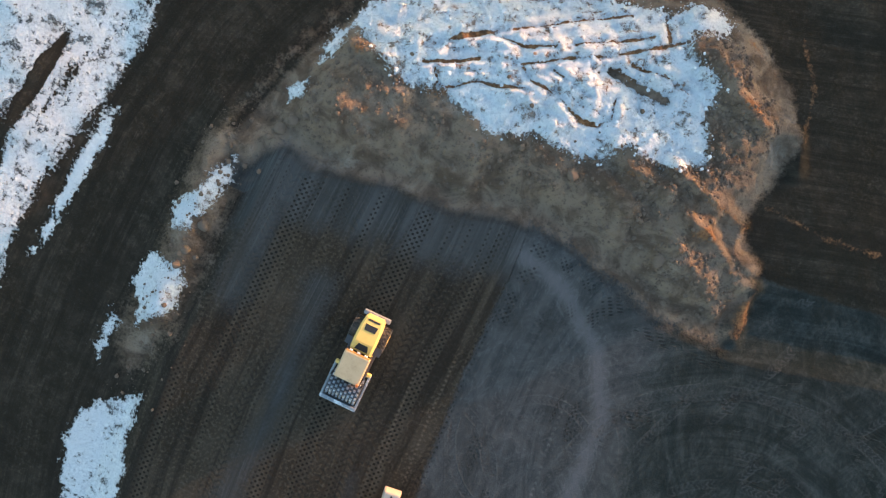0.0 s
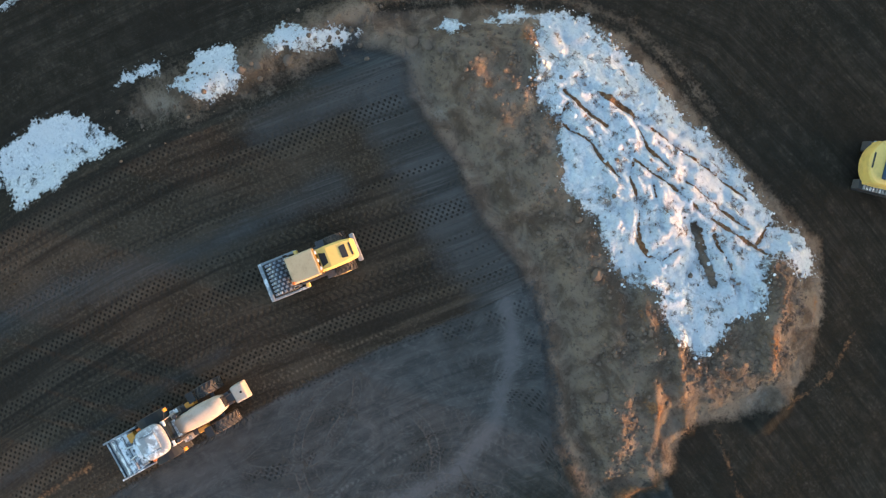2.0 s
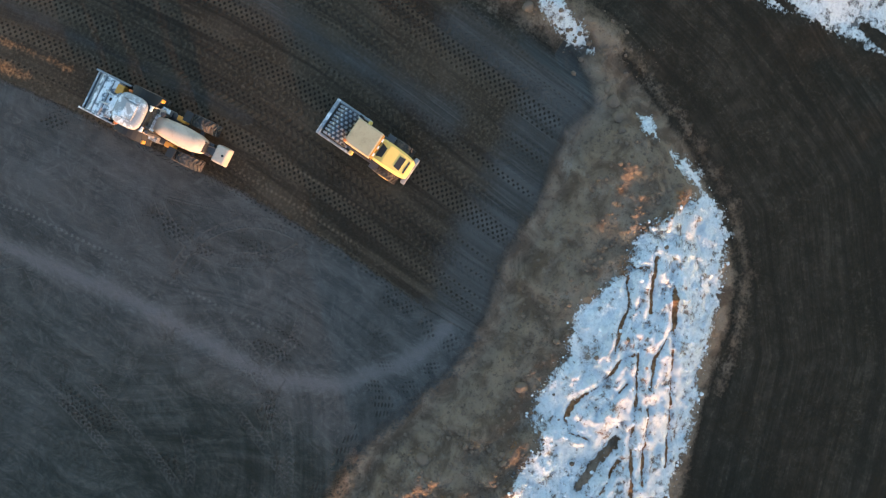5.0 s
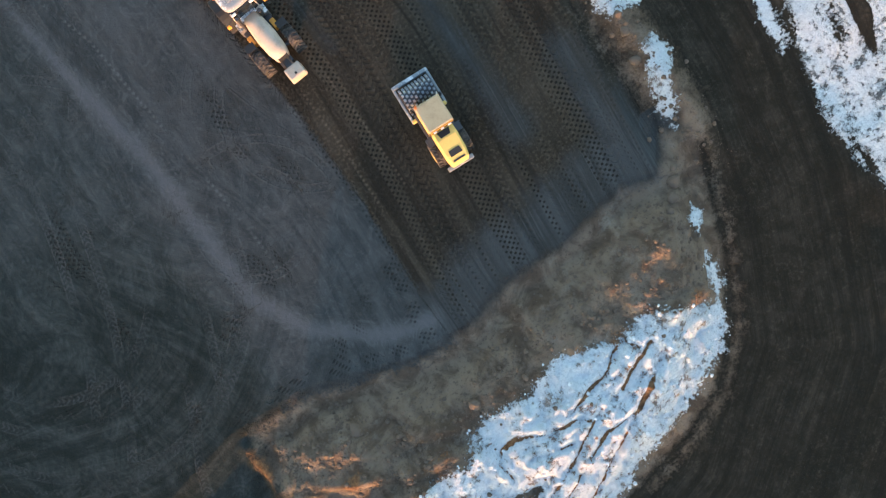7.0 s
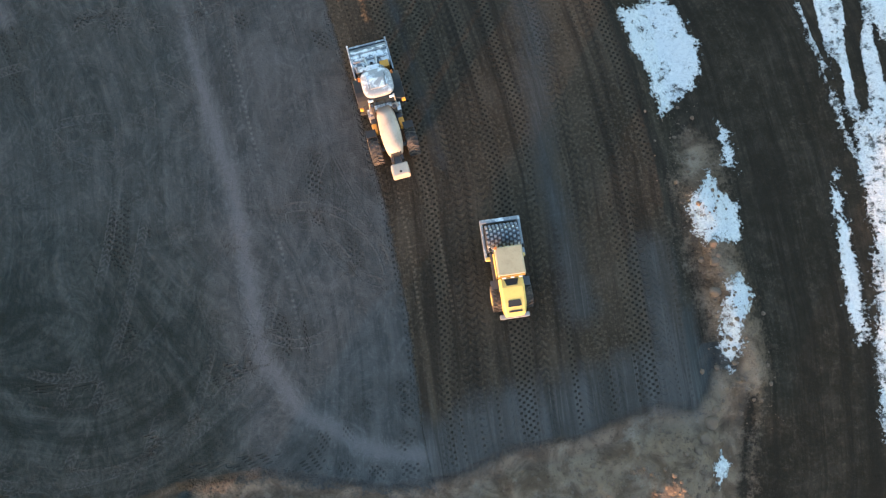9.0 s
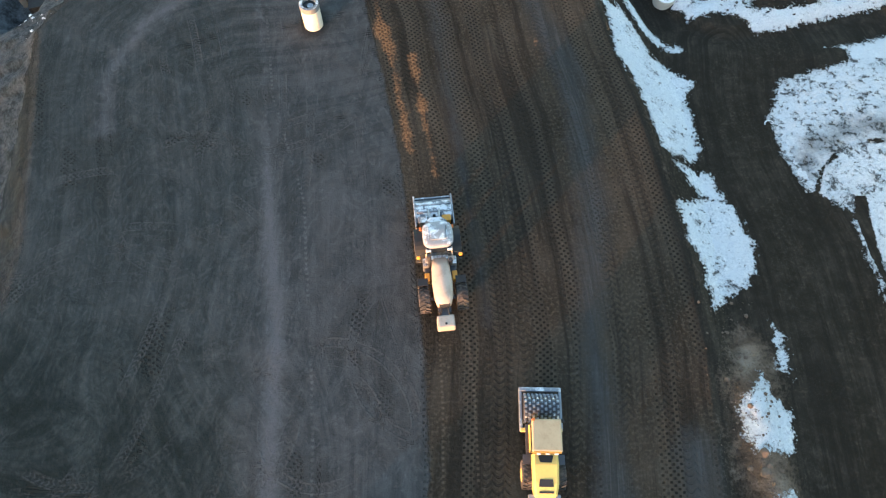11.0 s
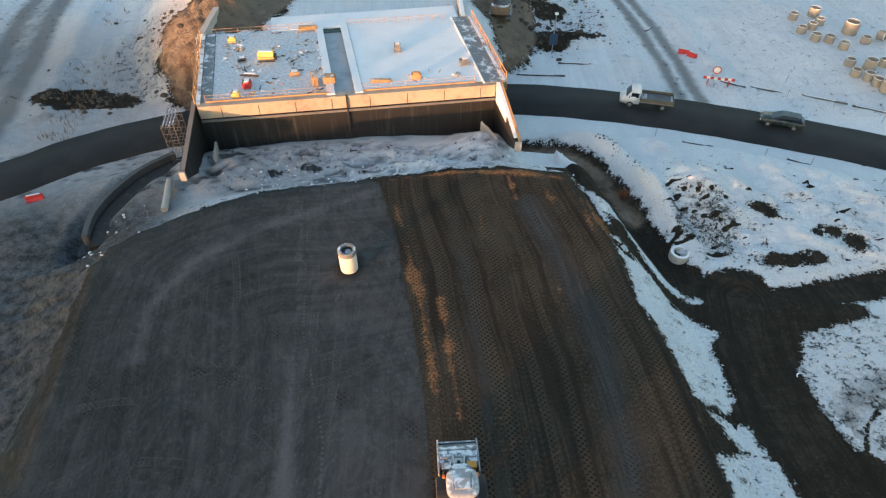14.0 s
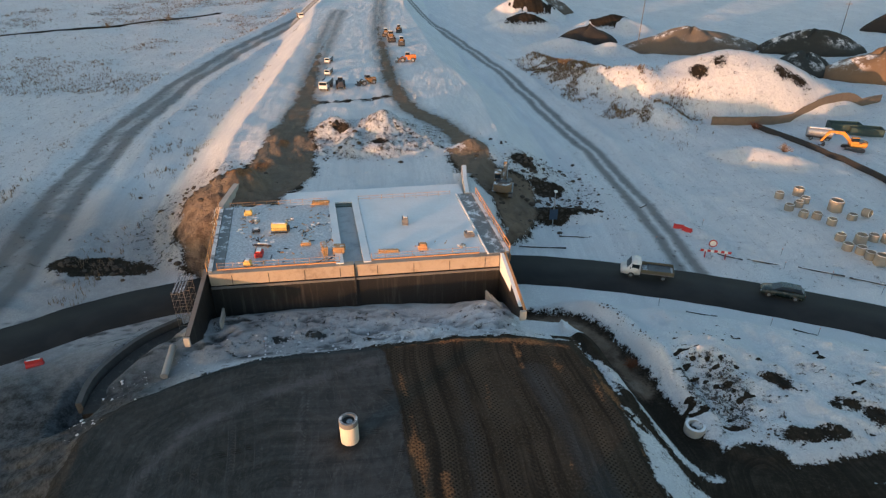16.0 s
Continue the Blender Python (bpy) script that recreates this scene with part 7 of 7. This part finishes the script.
def tuft(rnd, verts, faces, x, y, z):
    h = rnd.uniform(0.25, 0.8)
    for k in range(4):
        a, base = rnd.random() * 6.28, len(verts)
        dx, dy, lean = 0.05 * math.cos(a), 0.05 * math.sin(a), rnd.uniform(0.1, 0.5)
        ox, oy = rnd.gauss(0, 0.18), rnd.gauss(0, 0.18)
        verts.extend([(x + ox - dx, y + oy - dy, z - 0.05), (x + ox + dx, y + oy + dy, z - 0.05), (x + ox + lean * h * math.cos(a + 1.3), y + oy + lean * h * math.sin(a + 1.3), z + h * rnd.uniform(0.7, 1.1))])
        faces.append((base, base + 1, base + 2))


def meadow_spot(rs, n):
    side, t = rs.rand(n), rs.rand(n)
    x = np.where(side < 0.7, rs.uniform(-170, -44, n), np.where(side < 0.95, 22 + 19 * t + rs.normal(0, 4.5, n), rs.uniform(-130, -44, n)))
    y = np.where(side < 0.7, rs.uniform(62, 330, n), np.where(side < 0.95, 174 - 52 * t + rs.normal(0, 5, n), rs.uniform(62, 160, n)))
    clear = (sd_line(LEFT_ROAD, x, y) > 7) & (sd_area(EMBANKMENT, x, y) < -4) & (sd_line(RIGHT_TRACK, x, y) > 5)
    k = fractal(x, y, 22, 87) + 0.5 * fractal(x, y, 5, 91)
    return x, y, clear & ((k > 0.83) | (rs.rand(n) < 0.05))


DRY = worn("dry_grass", (0.20, 0.145, 0.09), 0.9, amount=0.4)
scattered("dry_grass", "sparse dry brown grass standing out of the snow", "grass", 7, 15000, meadow_spot, tuft, DRY)


def bush(x, y, r, seed, material, label):
    rnd = random.Random(seed)
    s = thing("bush", label, "bush", standing(x, y, 0))
    b = bmesh.new()
    for k in range(60):
        a, t = rnd.random() * 6.28, rnd.uniform(0.15, 1.0)
        tip = Vector((r * t * math.cos(a), r * t * math.sin(a), r * rnd.uniform(0.5, 1.1) * (1.2 - 0.6 * t)))
        mid = tip * 0.55 + Vector((0, 0, 0.1))
        join(b, rod((0.1 * math.cos(a), 0.1 * math.sin(a), 0), mid, 0.025, 4, 0.018))
        for j in range(3):
            join(b, rod(mid, tip + Vector((rnd.gauss(0, 0.2), rnd.gauss(0, 0.2), rnd.gauss(0, 0.1))) * r, 0.016, 3, 0.004))
    part("twigs", b, material, s)


def stockpile(x, y, rx, ry, h, turn, material, label, seed, snowy=False):
    """A long heap of loose material tipped on the yard."""
    rnd = random.Random(seed)
    n, rows = 44, 11
    wave = [[rnd.uniform(0, 6.28), rnd.uniform(0.02, 0.07)] for k in range(6)]
    rings = []
    for j in range(rows):
        t = 1 - j / rows
        ring_points = []
        for i in range(n):
            a = 2 * math.pi * i / n
            k = t * (1 + sum(w * math.sin((q + 2) * a + f + 2.0 * t) for q, (f, w) in enumerate(wave)))
            crest = h * (1 - t ** 1.9) ** 0.9 * (1 + 0.16 * math.sin(2.1 * math.cos(a) * rx / ry + wave[0][0]) * (1 - t * t))
            ring_points.append((rx * k * math.cos(a), ry * k * math.sin(a), crest + rnd.gauss(0, 0.05 * h * t * (1 - t)) - 0.3 * (j == 0)))
        rings.append(ring_points)
    s = thing("stockpile", label, "stockpile", standing(x, y, turn), "stockpiles in the yard")
    part("heap", loft(rings), material, s, "", True)
    return s


PILEBLACK = worn("black_planings", (0.022, 0.021, 0.021), 0.95, dirt=(0.06, 0.05, 0.045), amount=0.4, scale=0.3, bump=0.6)
PILEGREEN = worn("dark_crushed_stone", (0.030, 0.034, 0.032), 0.95, dirt=(0.07, 0.07, 0.065), amount=0.35, frost=0.06, scale=0.2, bump=0.6)
PILEGREY = worn("grey_brown_gravel", (0.125, 0.108, 0.090), 0.95, dirt=(0.07, 0.06, 0.05), amount=0.5, frost=0.10, scale=0.2, bump=0.6)
PILEBROWN = worn("brown_sand_pile", (0.17, 0.115, 0.07), 0.95, dirt=(0.09, 0.065, 0.045), amount=0.5, frost=0.08, scale=0.2, bump=0.6)
stockpile(40.5, 204.0, 9.5, 5.0, 5.2, 4, PILEBLACK, "black heap of asphalt planings on snow", 1)
stockpile(68.0, 194.0, 20.5, 6.5, 6.2, 0, PILEGREY, "long grey-brown gravel heap with frosted crest", 2)
stockpile(102.5, 192.0, 16.0, 6.0, 5.6, 0, PILEGREEN, "dark heap of crushed stone dusted with snow", 3)
stockpile(104.5, 162.5, 14.0, 8.0, 6.6, -10, PILEBROWN, "brown sand heap with traces of snow", 4)
stockpile(88.5, 169.0, 8.5, 6.0, 4.6, 0, PILEGREEN, "dark heap of crushed stone dusted with snow", 5)
stockpile(148.0, 227.0, 9.5, 5.5, 5.5, 0, PILEBLACK, "black heap of asphalt planings on snow", 6)
stockpile(36.0, 262.0, 11.0, 5.5, 6.0, 0, PILEGREY, "long grey-brown gravel heap with frosted crest", 7)

RUST = worn("rusty_twigs", (0.22, 0.085, 0.04), 0.9)
bush(13.9, 51.6, 0.9, 1, RUST, "bare rust-brown bush beside the ditch")
bush(56.0, 121.5, 1.6, 2, RUST, "bare rust-brown bush at the yard wall")
bush(54.0, 106.0, 1.5, 3, DRY, "dry brown bush on the snow mound")
bush(-120.0, 232.0, 2.4, 4, DRY, "dry brown thicket in the white field")
bush(-104.0, 246.0, 2.4, 5, DRY, "dry brown thicket in the white field")
